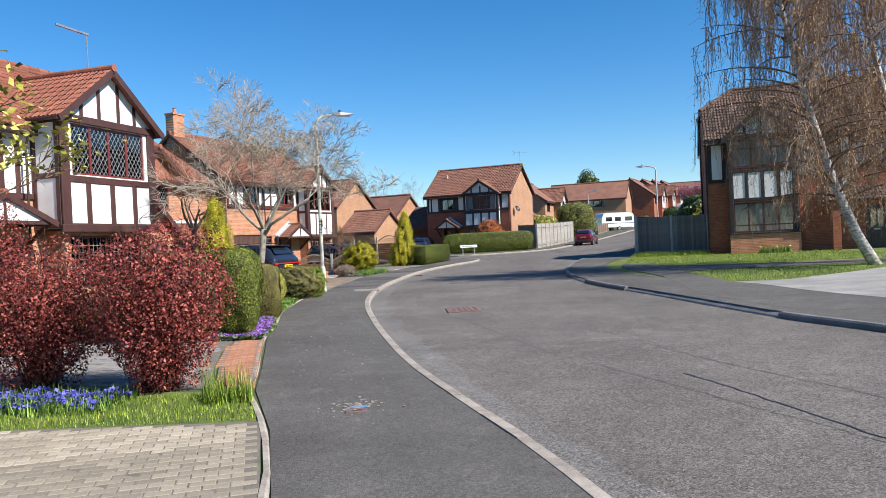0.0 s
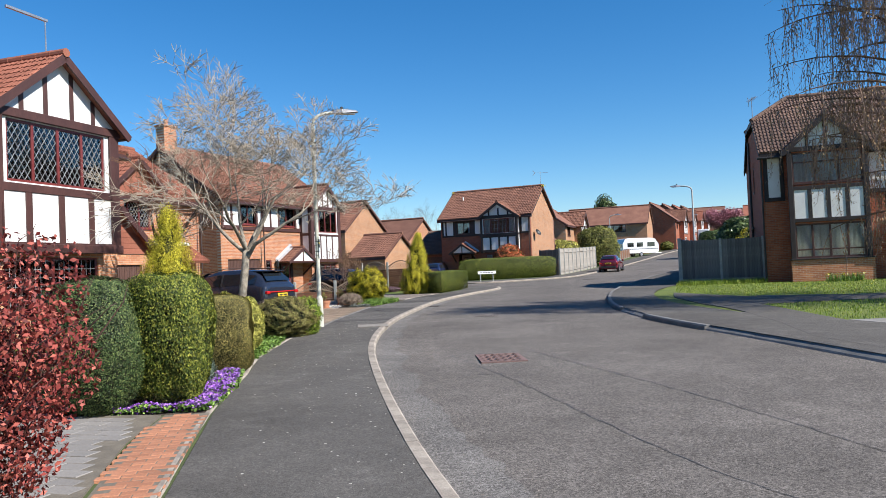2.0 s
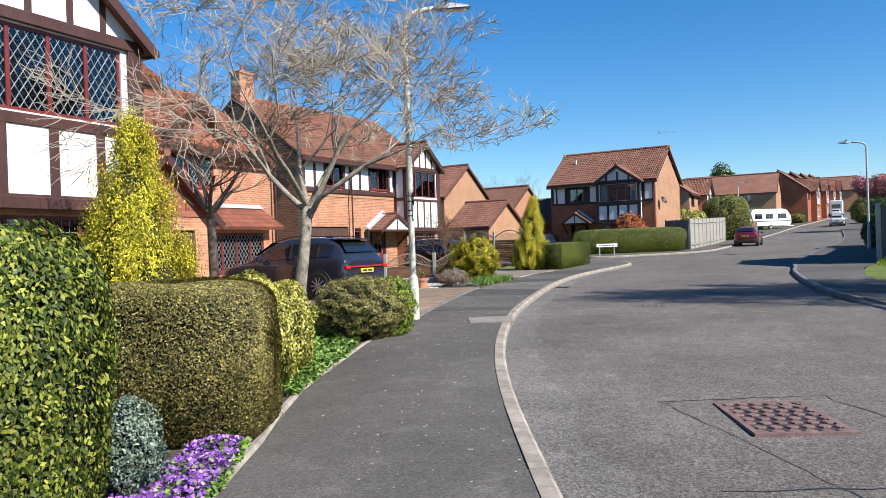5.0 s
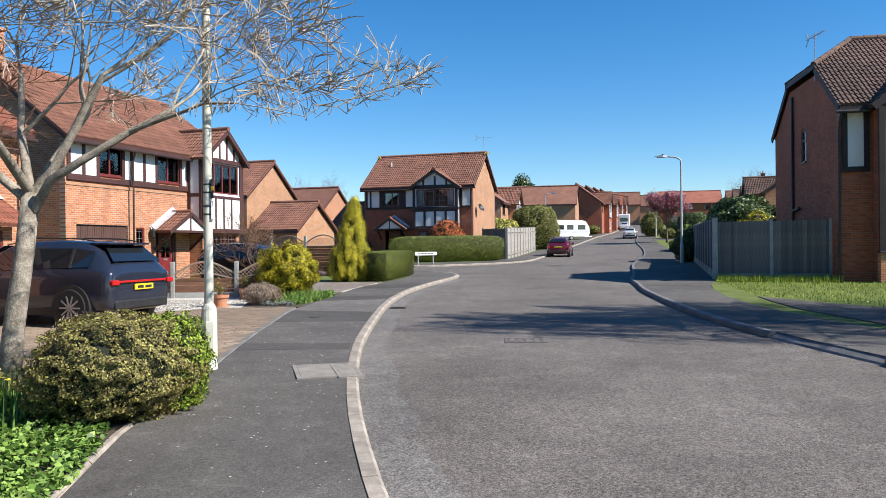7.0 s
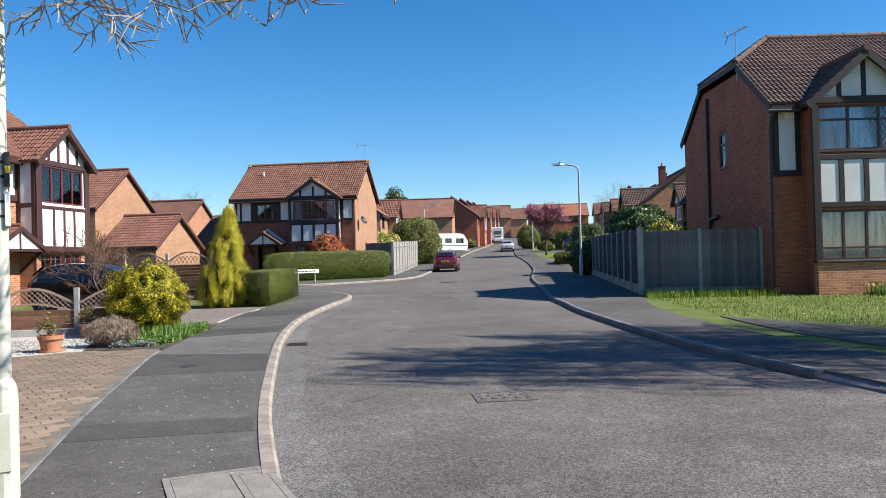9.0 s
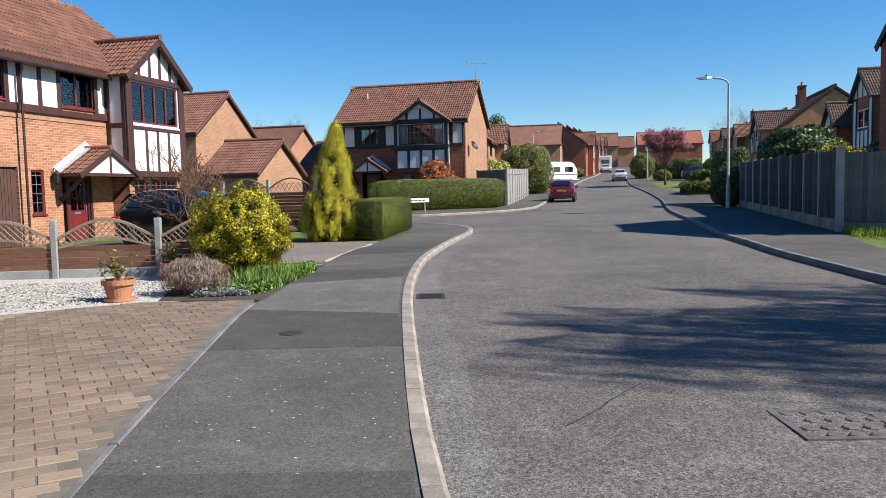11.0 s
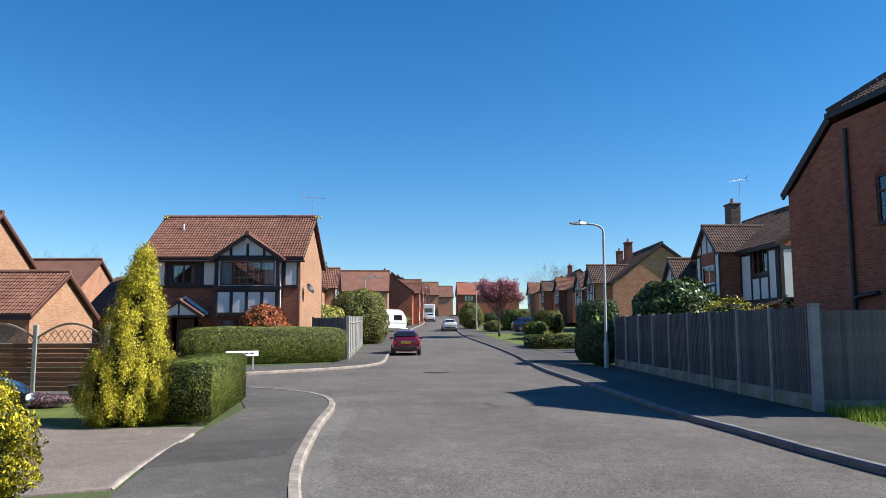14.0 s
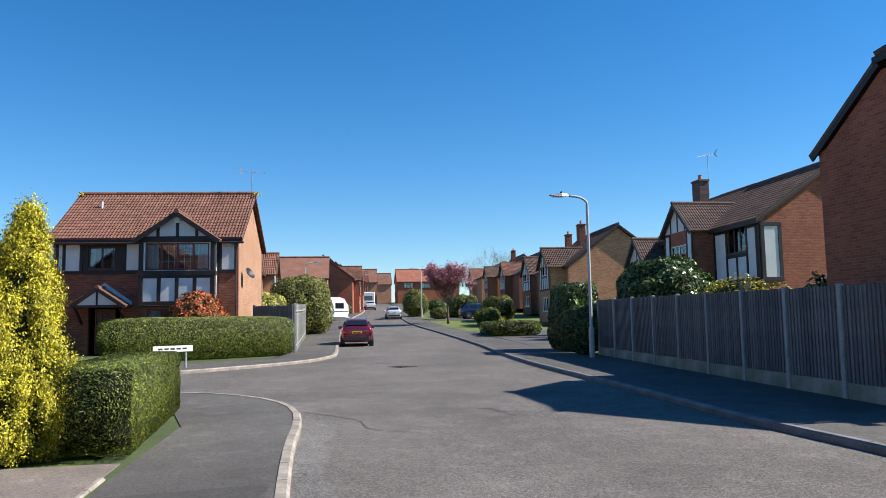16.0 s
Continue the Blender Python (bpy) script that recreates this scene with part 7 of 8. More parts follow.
board_fence("grey_fence", "low grey picket fence beside the corner house", (6.55, 68.6), (7.85, 67.05), 2.1, 0.05, M_FENCETAN, 1.0, 0.13, M_FENCETAN, group="boundary fences")


def trellis_fence(a, b, posts, h=0.78, sag=0.3, solid_h=0.5):
    """Low concave-topped slatted panels with a diamond trellis, between concrete posts."""
    host = thing("trellis_fence", "low brown slatted fence with arched diamond trellis top", "fence", None)
    a, b = Vector(a), Vector(b)
    n = posts - 1
    w = (b - a).length / n
    ang = math.degrees(math.atan2(b.y - a.y, b.x - a.x))
    for i in range(posts):
        p = a.lerp(b, i / n)
        part("post", Geo().cbox(-0.055, 0.055, -0.055, 0.055, -0.1, 1.02, 0.012), M_POST, host, m=on_ground(p.x, p.y, ang, 0.09))
        if i == n:
            break
        m = on_ground(p.x, p.y, ang, 0.09)
        part("gravel_board", Geo().cbox(0.06, w - 0.06, -0.025, 0.025, -0.05, 0.16, 0.008), M_POST, host, m=m)

        def lower(x):
            return 0.42 + 0.16 * math.sin(math.pi * (x / w)) ** 1.5

        def upper(x):
            return 0.68 + 0.34 * math.sin(math.pi * (x / w)) ** 1.2
        k = 14
        for r in range(4):
            z0 = 0.17 + r * 0.1
            if z0 + 0.1 < 0.62:
                part("slat", Geo().cbox(0.06, w - 0.06, -0.012 - 0.006 * (r % 2), 0.012, z0, z0 + 0.094, 0.005), M_FENCEBROWN, host, m=m)
        for rise, lift, half in ((upper, 0.0, 0.025), (lower, 0.12, 0.02)):
            xs = [0.06 + (w - 0.12) * j / k for j in range(k + 1)]
            zs = [rise(x) + lift for x in xs]
            rail = Geo().slab([(x, z - half) for x, z in zip(xs, zs)] + [(x, z + half) for x, z in zip(xs[::-1], zs[::-1])], -half, half)
            part("arched_rail", rail, M_TRELLIS, host, m=m)
        lat = Geo()
        for sgn in (1, -1):
            c = -1.2
            while c < w + 1.2:
                run = []
                for s in range(25):
                    x = c + sgn * s * 0.03
                    z = 0.5 + s * 0.03
                    if 0.06 < x < w - 0.06 and lower(x) + 0.1 < z < upper(x):
                        run.append((x, 0.012 * sgn, z))
                if len(run) > 1:
                    lat.beam(run[0], run[-1], 0.012, 0.022, (0, 1, 0))
                c += 0.11
        part("lattice", lat, M_TRELLIS, host, m=m)
    return host


trellis_fence((-9.1, 37.65), (-3.8, 37.1), 4)


def arched_fence(a, b, n):
    """Full-height brown fence of horizontal slats with arched tops."""
    host = thing("arched_fence", "brown horizontal-slat garden fence with arched trellis tops", "fence", None)
    a, b = Vector(a), Vector(b)
    w = (b - a).length / n
    ang = math.degrees(math.atan2(b.y - a.y, b.x - a.x))
    for i in range(n + 1):
        p = a.lerp(b, i / n)
        m = on_ground(p.x, p.y, ang, 0.09)
        part("post", Geo().cbox(-0.055, 0.055, -0.055, 0.055, -0.1, 1.75, 0.012), M_POST, host, m=m)
        if i == n:
            break
        for r in range(10):
            part("slat", Geo().cbox(0.06, w - 0.06, -0.014 - 0.008 * (r % 2), 0.014, 0.1 + r * 0.118, 0.1 + r * 0.118 + 0.112, 0.005), M_FENCEBROWN, host, m=m)
        def rise(x):
            return 1.4 + 0.38 * math.sin(math.pi * x / w)
        xs = [0.06 + (w - 0.12) * j / 10 for j in range(11)]
        part("arched_rail", Geo().slab([(x, rise(x) - 0.025) for x in xs] + [(x, rise(x) + 0.025) for x in xs[::-1]], -0.025, 0.025), M_TRELLIS, host, m=m)
        part("rail", Geo().cbox(0.06, w - 0.06, -0.02, 0.02, 1.25, 1.29, 0.006), M_TRELLIS, host, m=m)
        for x in xs[:-1]:
            for xa, xb, y in ((x, min(x + 0.25, w - 0.06), 0.0), (x + (w - 0.12) / 10, max(x + (w - 0.12) / 10 - 0.25, 0.06), 0.01)):
                part("lattice_bar", Geo().beam((xa, y, 1.27), (xb, y, min(rise(xb), 1.62)), 0.012, 0.022, (0, 1, 0)), M_TRELLIS, host, m=m)
    return host


arched_fence((-11.2, 54.4), (-2.95, 50.6), 5)

# ---- street furniture ----
M_COVER = mat("grey_cover_concrete", (0.2, 0.18, 0.155), (0.3, 0.27, 0.235), 0.9, 4, 60, 0.4)
def street_lamp(label, x, y, h, arm, rz, material, base_h=1.05, marks=False):
    """A tubular column with a thicker base, bent arm and flat lantern."""
    host = thing("street_lamp", label, "street lamp", on_ground(x, y, rz, 0.1), "street lamps")
    part("base", Geo().lathe([(0.096, -0.05), (0.096, base_h - 0.1), (0.088, base_h), (0.06, base_h + 0.06)], 16), material, host, smooth=False)
    top = h - 0.35
    part("column", Geo().tube([(0, 0, base_h), (0, 0, top)], [0.058, 0.05], 16, cap=False), material, host, smooth=True)
    bend = [(0, 0, top)] + [(arm * 0.75 * (1 - math.cos(k * math.pi / 10)), 0, top + 0.3 * math.sin(k * math.pi / 10)) for k in range(1, 6)] + [(arm, 0, top + 0.32)]
    part("arm", Geo().tube(bend, 0.044, 10), material, host, smooth=True)
    hd = part("lantern", Geo().add([(arm - 0.05, -0.08, h - 0.06), (arm - 0.05, 0.08, h - 0.06), (arm + 0.2, 0.14, h - 0.07), (arm + 0.62, 0.11, h - 0.03), (arm + 0.66, 0, h - 0.02), (arm + 0.62, -0.11, h - 0.03), (arm + 0.2, -0.14, h - 0.07),
                                  (arm - 0.03, -0.05, h + 0.03), (arm - 0.03, 0.05, h + 0.03), (arm + 0.2, 0.09, h + 0.05), (arm + 0.58, 0.07, h + 0.02), (arm + 0.58, -0.07, h + 0.02), (arm + 0.2, -0.09, h + 0.05)],
                                 [(6, 5, 4, 3, 2, 1, 0), (0, 1, 8, 7), (1, 2, 9, 8), (2, 3, 10, 9), (3, 4, 10), (4, 5, 11), (4, 11, 10), (5, 6, 12, 11), (6, 0, 7, 12), (7, 8, 9, 12), (9, 10, 11, 12)]), M_STEEL, host, "flat grey LED lantern")
    part("lens", Geo().box(arm + 0.12, arm + 0.55, -0.08, 0.08, h - 0.085, h - 0.072), M_WHITE, hd)
    part("photocell", Geo().lathe([(0.04, 0), (0.04, 0.06), (0.01, 0.08)], 10, (arm + 0.2, 0, h + 0.05)), M_BLACK, hd)
    part("access_door", Geo().cbox(-0.05, 0.05, -0.104, -0.084, 0.2, base_h - 0.16, 0.006), material, host)
    if marks:
        for z, mt, words in ((2.13, M_BLACK, "black plate with a yellow mark"), (1.86, M_WHITE, "white plate on black brackets")):
            plate = part("plate", Geo().cbox(0.035, 0.068, -0.075, 0.0, z, z + 0.235, 0.003), mt, host, words)
            for b in (0.06, 0.16):
                part("strap", Geo().lathe([(0.052, z + b), (0.06, z + b), (0.06, z + b + 0.018), (0.052, z + b + 0.018)], 14), M_BLACK, plate)
            if mt is M_BLACK:
                part("mark", Geo().cbox(0.04, 0.07, -0.078, -0.01, z + 0.09, z + 0.14, 0.002), M_YELLOW, plate)
    return host


street_lamp("cream tubular street lamp with flat lantern at the footway's back", -4.05, 25.2, 5.82, 0.6, 12, M_LAMPCREAM, base_h=0.76, marks=True)
street_lamp("grey tubular street lamp beside the garden fence", 15.35, 55.5, 5.85, 0.75, 160, M_LAMPGREY)
street_lamp("grey tubular street lamp far up the street", 18.3, 98, 5.75, 0.75, -20, M_LAMPGREY)
street_lamp("grey tubular street lamp far up the street", 37.6, 114.5, 5.75, 0.75, 160, M_LAMPGREY)
street_lamp("grey tubular street lamp far up the street", 44.0, 150.5, 5.75, 0.75, -20, M_LAMPGREY)


def name_sign(x, y, rz):
    host = thing("street_sign", "white street name plate on two short posts", "sign", on_ground(x, y, rz, 0.1))
    plate = part("plate", Geo().cbox(-0.72, 0.72, -0.015, 0.015, 0.54, 0.74, 0.006), M_WHITE, host)
    for k in range(5):
        part("lettering_bar", Geo().box(-0.55 + k * 0.22, -0.39 + k * 0.22, -0.018, -0.0155, 0.61, 0.67), M_BLACK, plate, "black bar for unreadable lettering")
    for s in (-0.5, 0.5):
        part("post", Geo().cbox(s - 0.03, s + 0.03, 0.016, 0.07, -0.1, 0.72, 0.006), M_POST, host)
    return host


name_sign(1.75, 59.95, 24)


def cover(name, label, x, y, w, d, rz, dz, rust, studs=True, round_=False, frame_mat=None):
    """An iron cover in its frame, with raised studs."""
    host = thing(name, label, "cover", on_ground(x, y, rz, dz))
    if round_:
        part("cover_plate", Geo().lathe([(w / 2, -0.03), (w / 2, 0.004), (w / 2 - 0.01, 0.006)], 24), rust, host)
        return host
    part("cover_frame", Geo().box(-w / 2, w / 2, -d / 2, -d / 2 + 0.05, -0.03, 0.006).box(-w / 2, w / 2, d / 2 - 0.05, d / 2, -0.03, 0.006).box(-w / 2, -w / 2 + 0.05, -d / 2 + 0.05, d / 2 - 0.05, -0.03, 0.006).box(w / 2 - 0.05, w / 2, -d / 2 + 0.05, d / 2 - 0.05, -0.03, 0.006),
         frame_mat or rust, host)
    pl = part("cover_plate", Geo().box(-w / 2 + 0.055, w / 2 - 0.055, -d / 2 + 0.055, d / 2 - 0.055, -0.03, -0.006 if studs else 0.003), M_IRON if rust is M_IRONRUST else rust, host)
    if studs:
        g = Geo()
        nx, ny = int((w - 0.12) / 0.1), int((d - 0.12) / 0.12)
        for i in range(nx):
            for j in range(ny):
                cx, cy = -w / 2 + 0.075 + i * (w - 0.15) / max(nx - 1, 1), -d / 2 + 0.075 + j * (d - 0.15) / max(ny - 1, 1)
                g.lathe([(0.05, -0.007), (0.05, 0.003), (0.042, 0.008)], 6, (cx + (0.03 if j % 2 else -0.005), cy, 0))
        tagged(part("studs", g, rust, pl), kind="stuff")
    return host


cover("manhole_cover", "rusty studded iron manhole cover in the road", 0.37, 17.75, 0.76, 1.15, 4, 0.012, M_IRONRUST)
cover("manhole_cover", "rusty studded iron manhole cover in the road", 0.5, 27.65, 0.68, 0.62, -10, 0.002, M_IRONGREY)
cover("inspection_cover", "rusty round inspection cover in the road", 8.6, 57.0, 0.7, 0.7, 20, 0.01, M_IRON)
g_host = thing("road_gully", "black slotted iron gully grate beside the kerb", "drain", on_ground(-1.25, 33.95, 82, 0.004))
part("grate_frame", Geo().box(-0.25, 0.25, -0.2, -0.16, -0.02, 0.006).box(-0.25, 0.25, 0.16, 0.2, -0.02, 0.006).box(-0.25, -0.21, -0.16, 0.16, -0.02, 0.006).box(0.21, 0.25, -0.16, 0.16, -0.02, 0.006), M_IRON, g_host)
# flat black plate over the road paints the darkness below the bars
part("grate_pit", Geo().box(-0.21, 0.21, -0.16, 0.16, -0.05, 0.0), M_BLACK, g_host)
for k in range(8):
    part("grate_bar", Geo().beam((-0.2 + k * 0.05, -0.155, 0.006), (-0.165 + k * 0.05, 0.155, 0.006), 0.02, 0.012), M_IRON, g_host)
cover("footway_cover", "concrete-framed iron cover in the footway", -2.62, 24.82, 0.72, 1.0, 8, 0.104, M_COVER, False, frame_mat=M_COVER)
cover("footway_cover", "small concrete infilled cover beside the kerb", -2.35, 24.75, 0.3, 0.95, 8, 0.106, M_COVER, False, frame_mat=M_COVER)
cover("water_cover", "small round iron cover in the footway", -3.08, 31.2, 0.24, 0.24, 0, 0.104, M_IRON, round_=True)
cover("stopcock_cover", "small rusty stopcock cover daubed with blue paint", -0.88, 7.45, 0.2, 0.17, 4, 0.104, M_IRONRUST, False)
M_BLUEPAINT = mat("blue_marking_paint", (0.02, 0.2, 0.55), (0.05, 0.3, 0.65), 0.7, 9, 60, 0.2)
solid("paint_mark", Geo().prism([(-0.1, -0.02), (0.02, -0.05), (0.12, 0.0), (0.08, 0.05), (-0.05, 0.06)], 0.0, 0.003), M_BLUEPAINT, "blue spray mark beside the stopcock", "paint mark", on_ground(-0.9, 7.62, 0, 0.102))
g = Geo()
for k in range(130):
    a, r = rng.uniform(0, 6.28), abs(rng.gauss(0, 0.17))
    x, y = -0.9 + math.cos(a) * r * 1.1, 7.66 + math.sin(a) * r * 1.3
    s = rng.uniform(0.004, 0.017)
    g.cbox(x - s, x + s, y - s, y + s, gz(x, y) + 0.1, gz(x, y) + 0.1 + s * 0.6, s * 0.25)
solid("mortar_crumbs", g, M_KERB, "scattered crumbs of pale mortar on the footway", "debris", kind="stuff")


def tar_line(pts, w, dz, name="crack_seal", material=None):
    """A thin meandering dark joint on the road."""
    L = resample(pts, 0.12)
    L = [(x + 0.035 * noise.noise(Vector((x * 4, y * 4, 0))), y + 0.035 * noise.noise(Vector((x * 4, y * 4, 9)))) for x, y in L]
    Lw = [w * (0.6 + 0.9 * abs(noise.noise(Vector((p[0] * 2.3, p[1] * 2.3, 4))))) for p in L]
    o1 = [tuple(Vector(p).lerp(Vector(q), ww)) for p, q, ww in zip(L, offset_line(L, 1.0), Lw)]
    o2 = [tuple(Vector(p).lerp(Vector(q), ww)) for p, q, ww in zip(L, offset_line(L, -1.0), Lw)]
    ribbon(name, o1, o2, dz, material or M_TAR, "dark sealed crack across the asphalt", "road joint", 1)


tar_line([(1.0, 18.6), (1.16, 17.83), (2.46, 13.5), (3.31, 9.87), (4.14, 7.3), (4.9, 4)], 0.006, 0.004)
tar_line([(-0.5, 18.4), (0.43, 15.29), (1.39, 11.24), (2.23, 8.99), (2.85, 7.24), (3.33, 5.88), (4.0, 3)], 0.005, 0.004)
tar_line([(-0.5, 18.4), (1.0, 18.6)], 0.008, 0.004)
tar_line([(-0.45, 15.9), (0.6, 16.0)], 0.008, 0.004)
tar_line([(3.6, 5.0), (3.0, 8.0), (2.75, 9.0)], 0.014, 0.0045)
tar_line([(2.2, 47.2), (2.6, 45.8), (2.4, 44.8), (2.9, 44.0)], 0.012, 0.004)
tar_line([(8.2, 58.5), (11, 59.0), (14.5, 58.6)], 0.014, 0.004)
tar_line([(-1.2, 28), (0.5, 29.5), (3.2, 30.5)], 0.007, 0.004)
for i, (poly, mt) in enumerate([([(-3.83, 30.6), (-1.98, 30.3), (-1.9, 32.1), (-3.66, 32.9)], M_PATCH), ([(-3.22, 35.25), (-1.48, 35.55), (-1.2, 36.9), (-2.98, 36.6)], M_PATCH), ([(-2.4, 39.6), (-0.6, 39.9), (-0.1, 41.3), (-1.85, 41.6)], M_PATCH),
                                ([(-4.0, 26.8), (-2.35, 26.6), (-2.3, 27.2), (-3.98, 27.5)], M_PATCH), ([(-3.68, 32.9), (-1.9, 32.1), (-1.48, 35.55), (-3.22, 35.25)], M_PAVEPALE)]):
    sheet("asphalt_patch", poly, 0.103 if mt is M_PATCH else 0.1015, mt, "asphalt repair of another shade in the footway", "patch", skirt=0.02)
# grit, leaves and pale specks lying on footway and road
g = Geo()
for k in range(600):
    y = rng.uniform(3, 46)
    side = rng.random()
    i = min(range(len(KERB_LEFT)), key=lambda j: abs(KERB_LEFT[j][1] - y) + (0 if j < 62 else 99))
    x = KERB_LEFT[i][0] + (rng.uniform(-1.7, -0.2) if side < 0.55 else abs(rng.gauss(0, 0.9)) + 0.05)
    s = rng.uniform(0.003, 0.009)
    z = gz(x, y) + (0.1 if side < 0.55 else 0.0)
    g.cbox(x - s, x + s, y - s * 0.7, y + s * 0.7, z, z + s * 0.5, s * 0.2)
solid("grit", g, M_COVER, "pale grit and bits scattered on the asphalt", "debris", kind="stuff")

g = Geo()
for k in range(420):
    y = rng.uniform(9, 31)
    i = min(range(len(KERB_LEFT)), key=lambda j: abs(KERB_LEFT[j][1] - y) + (0 if j < 62 else 99))
    x = KERB_LEFT[i][0] - 0.2 - abs(rng.gauss(0.75, 0.55)) % 1.6
    s, z = rng.uniform(0.003, 0.011), gz(x, y) + 0.1
    g.cbox(x - s, x + s, y - s * 0.7, y + s * 0.7, z, z + s * 0.35, s * 0.2)
solid("fallen_petals", g, M_GRAVEL, "small pale petals and chips scattered on the footway", "debris", kind="stuff")

# worn dusty strip along the kerb
edge = [p for p in resample(KERB_LEFT, 0.3) if -6 < p[1] < 46.5 and p[0] > -3]
wob = [0.35 + 0.5 * abs(noise.noise(Vector((p[0] * 0.6, p[1] * 0.35, 2.0)))) + 0.12 * noise.noise(Vector((p[0] * 3, p[1] * 3, 5.0))) for p in edge]
outer = [tuple(Vector(p).lerp(Vector(q), w)) for p, q, w in zip(edge, offset_line(edge, -1.0), wob)]
ribbon("gutter_strip", edge, outer, 0.0035, M_GUTTERDUST, "pale dusty worn asphalt along the kerb", "road edge", 1)
g = Geo()
for k in range(2600):
    i = rng.randrange(len(edge))
    w = abs(rng.gauss(0, 0.55)) + 0.02
    q = Vector(edge[i]).lerp(Vector(offset_line(edge[i:i + 2] if i + 1 < len(edge) else edge[i - 1:i + 1], -1.0)[0]), w)
    s = rng.uniform(0.003, 0.008)
    x, y = q.x + rng.uniform(-0.1, 0.1), q.y + rng.uniform(-0.2, 0.2)
    z = gz(x, y) + 0.003
    g.add([(x - s, y - s, z), (x + s, y - s * 0.6, z), (x + s * 0.2, y + s, z), (x, y, z + s)], [(0, 1, 3), (1, 2, 3), (2, 0, 3)])
solid("chippings", g, M_KERB, "loose pale stone chippings in the gutter", "gravel", kind="stuff")

# ---- vehicles ----
def wheel(parent, x, y, r, w, rim=None):
    """Tyre, rim and spokes; the axle lies along y."""
    m = pose(x, y, r, 90, 0, 0)
    ty = part("wheel", Geo().lathe([(r * 0.62, -w / 2), (r * 0.9, -w / 2), (r, -w * 0.35), (r, w * 0.35), (r * 0.9, w / 2), (r * 0.62, w / 2)], 24), M_RUBBER, parent, m=m, smooth=False)
    g = Geo().lathe([(r * 0.64, -w * 0.3), (r * 0.64, w * 0.3)], 24)
    for face in (-w * 0.45, w * 0.45):
        for k in range(10):
            a = 2 * math.pi * k / 10
            g.beam((0, 0, face), (math.cos(a) * r * 0.62, math.sin(a) * r * 0.62, face), 0.03, 0.04)
        g.lathe([(r * 0.66, face - 0.01), (r * 0.58, face - 0.01), (r * 0.58, face + 0.01), (r * 0.66, face + 0.01)], 24)
    part("rim", g, rim or M_STEEL, ty)
    return ty


def car(label, m, S, W, paint, wheels, wr, plate=True, rear_light=True, group="", glass_rows=(), trim=True):
    """A car lofted from stations (x, bottom, shoulder, roof, half-width at the waist, half-width at the roof); x runs from the tail to the nose."""
    host = thing("car", label, "car", m, group)
    g = Geo()
    rings = []
    for x, zb, zs, zr, ww, wr_ in S:
        half = [(ww * 0.86, zb), (ww * 0.97, zb + 0.1), (ww, zb + (zs - zb) * 0.5), (ww * 0.985, zs - 0.08), (ww * 0.93, zs), (wr_ + 0.03, zr - 0.07), (wr_ * 0.92, zr - 0.015), (wr_ * 0.5, zr + 0.01)]
        ring = [(x, y, z) for y, z in half] + [(x, -y, z) for y, z in half[::-1]]
        rings.append(ring)
    n = len(rings[0])
    for r in rings:
        g.v.extend(r)
    for i in range(len(rings) - 1):
        for j in range(n):
            g.f.append((i * n + j, i * n + (j + 1) % n, (i + 1) * n + (j + 1) % n, (i + 1) * n + j))
    g.f.append(tuple(range(n)))
    g.f.append(tuple(range((len(rings) - 1) * n, len(rings) * n))[::-1])
    me = g.mesh("body", paint, True)
    bm = bmesh.new()
    bm.from_mesh(me)
    bmesh.ops.recalc_face_normals(bm, faces=bm.faces)
    bm.to_mesh(me)
    bm.free()
    body = part("body", me, None, host)
    sub = body.modifiers.new("round", "SUBSURF")
    sub.levels = sub.render_levels = 2
    # glazing follows the cabin's sides, screen and backlight
    cab = [k for k in range(len(S)) if S[k][3] - S[k][2] > 0.25]
    c0, c1 = cab[0], cab[-1]
    for sgn in (1, -1):
        gl = Geo()
        up, dn = [], []
        for k in range(c0, c1 + 1):
            x, zb, zs, zr, ww, wr_ = S[k]
            dn.append((x, sgn * (ww * 0.93 * 0.9 + (wr_ + 0.03) * 0.1 + 0.012), zs + (zr - zs) * 0.1))
            up.append((x, sgn * (ww * 0.93 * 0.2 + (wr_ + 0.03) * 0.8 + 0.008), zs + (zr - zs) * 0.72))
        q = len(dn)
        gl.v = dn + up
        gl.f = [((i, i + 1, q + i + 1, q + i) if sgn < 0 else (i + 1, i, q + i, q + i + 1)) for i in range(q - 1)]
        part("side_window", gl, M_CARWINDOW, host)
        for k in range(c0 + 1, c1):
            a, b = Vector(dn[k - c0]), Vector(up[k - c0])
            part("door_pillar", Geo().beam(a + Vector((0, sgn * 0.006, 0)), b + Vector((0, sgn * 0.006, 0)), 0.06, 0.012, (0, 1, 0)), M_BLACK, host)
    for a, b, nm in ((c0 - 1, c0, "rear_window"), (c1 + 1, c1, "windscreen")):
        xa, _, za, ra, wa, wra = S[a]
        xb, _, zb2, rb, wb, wrb = S[b]
        off = 0.03 * (1 if xa > xb else -1)
        A, B = Vector((xa, 0, max(ra, za))), Vector((xb, 0, rb))
        p, q = A.lerp(B, 0.18), A.lerp(B, 0.9)
        gw = Geo()
        gw.v = [(p.x + off, -wa * 0.74, p.z + 0.03), (p.x + off, wa * 0.74, p.z + 0.03), (q.x + off, wrb * 0.86, q.z + 0.02), (q.x + off, -wrb * 0.86, q.z + 0.02)]
        gw.f = [(0, 1, 2, 3)]
        part(nm, gw, M_CARWINDOW, host)
    L0, L1 = S[0][0], S[-1][0]
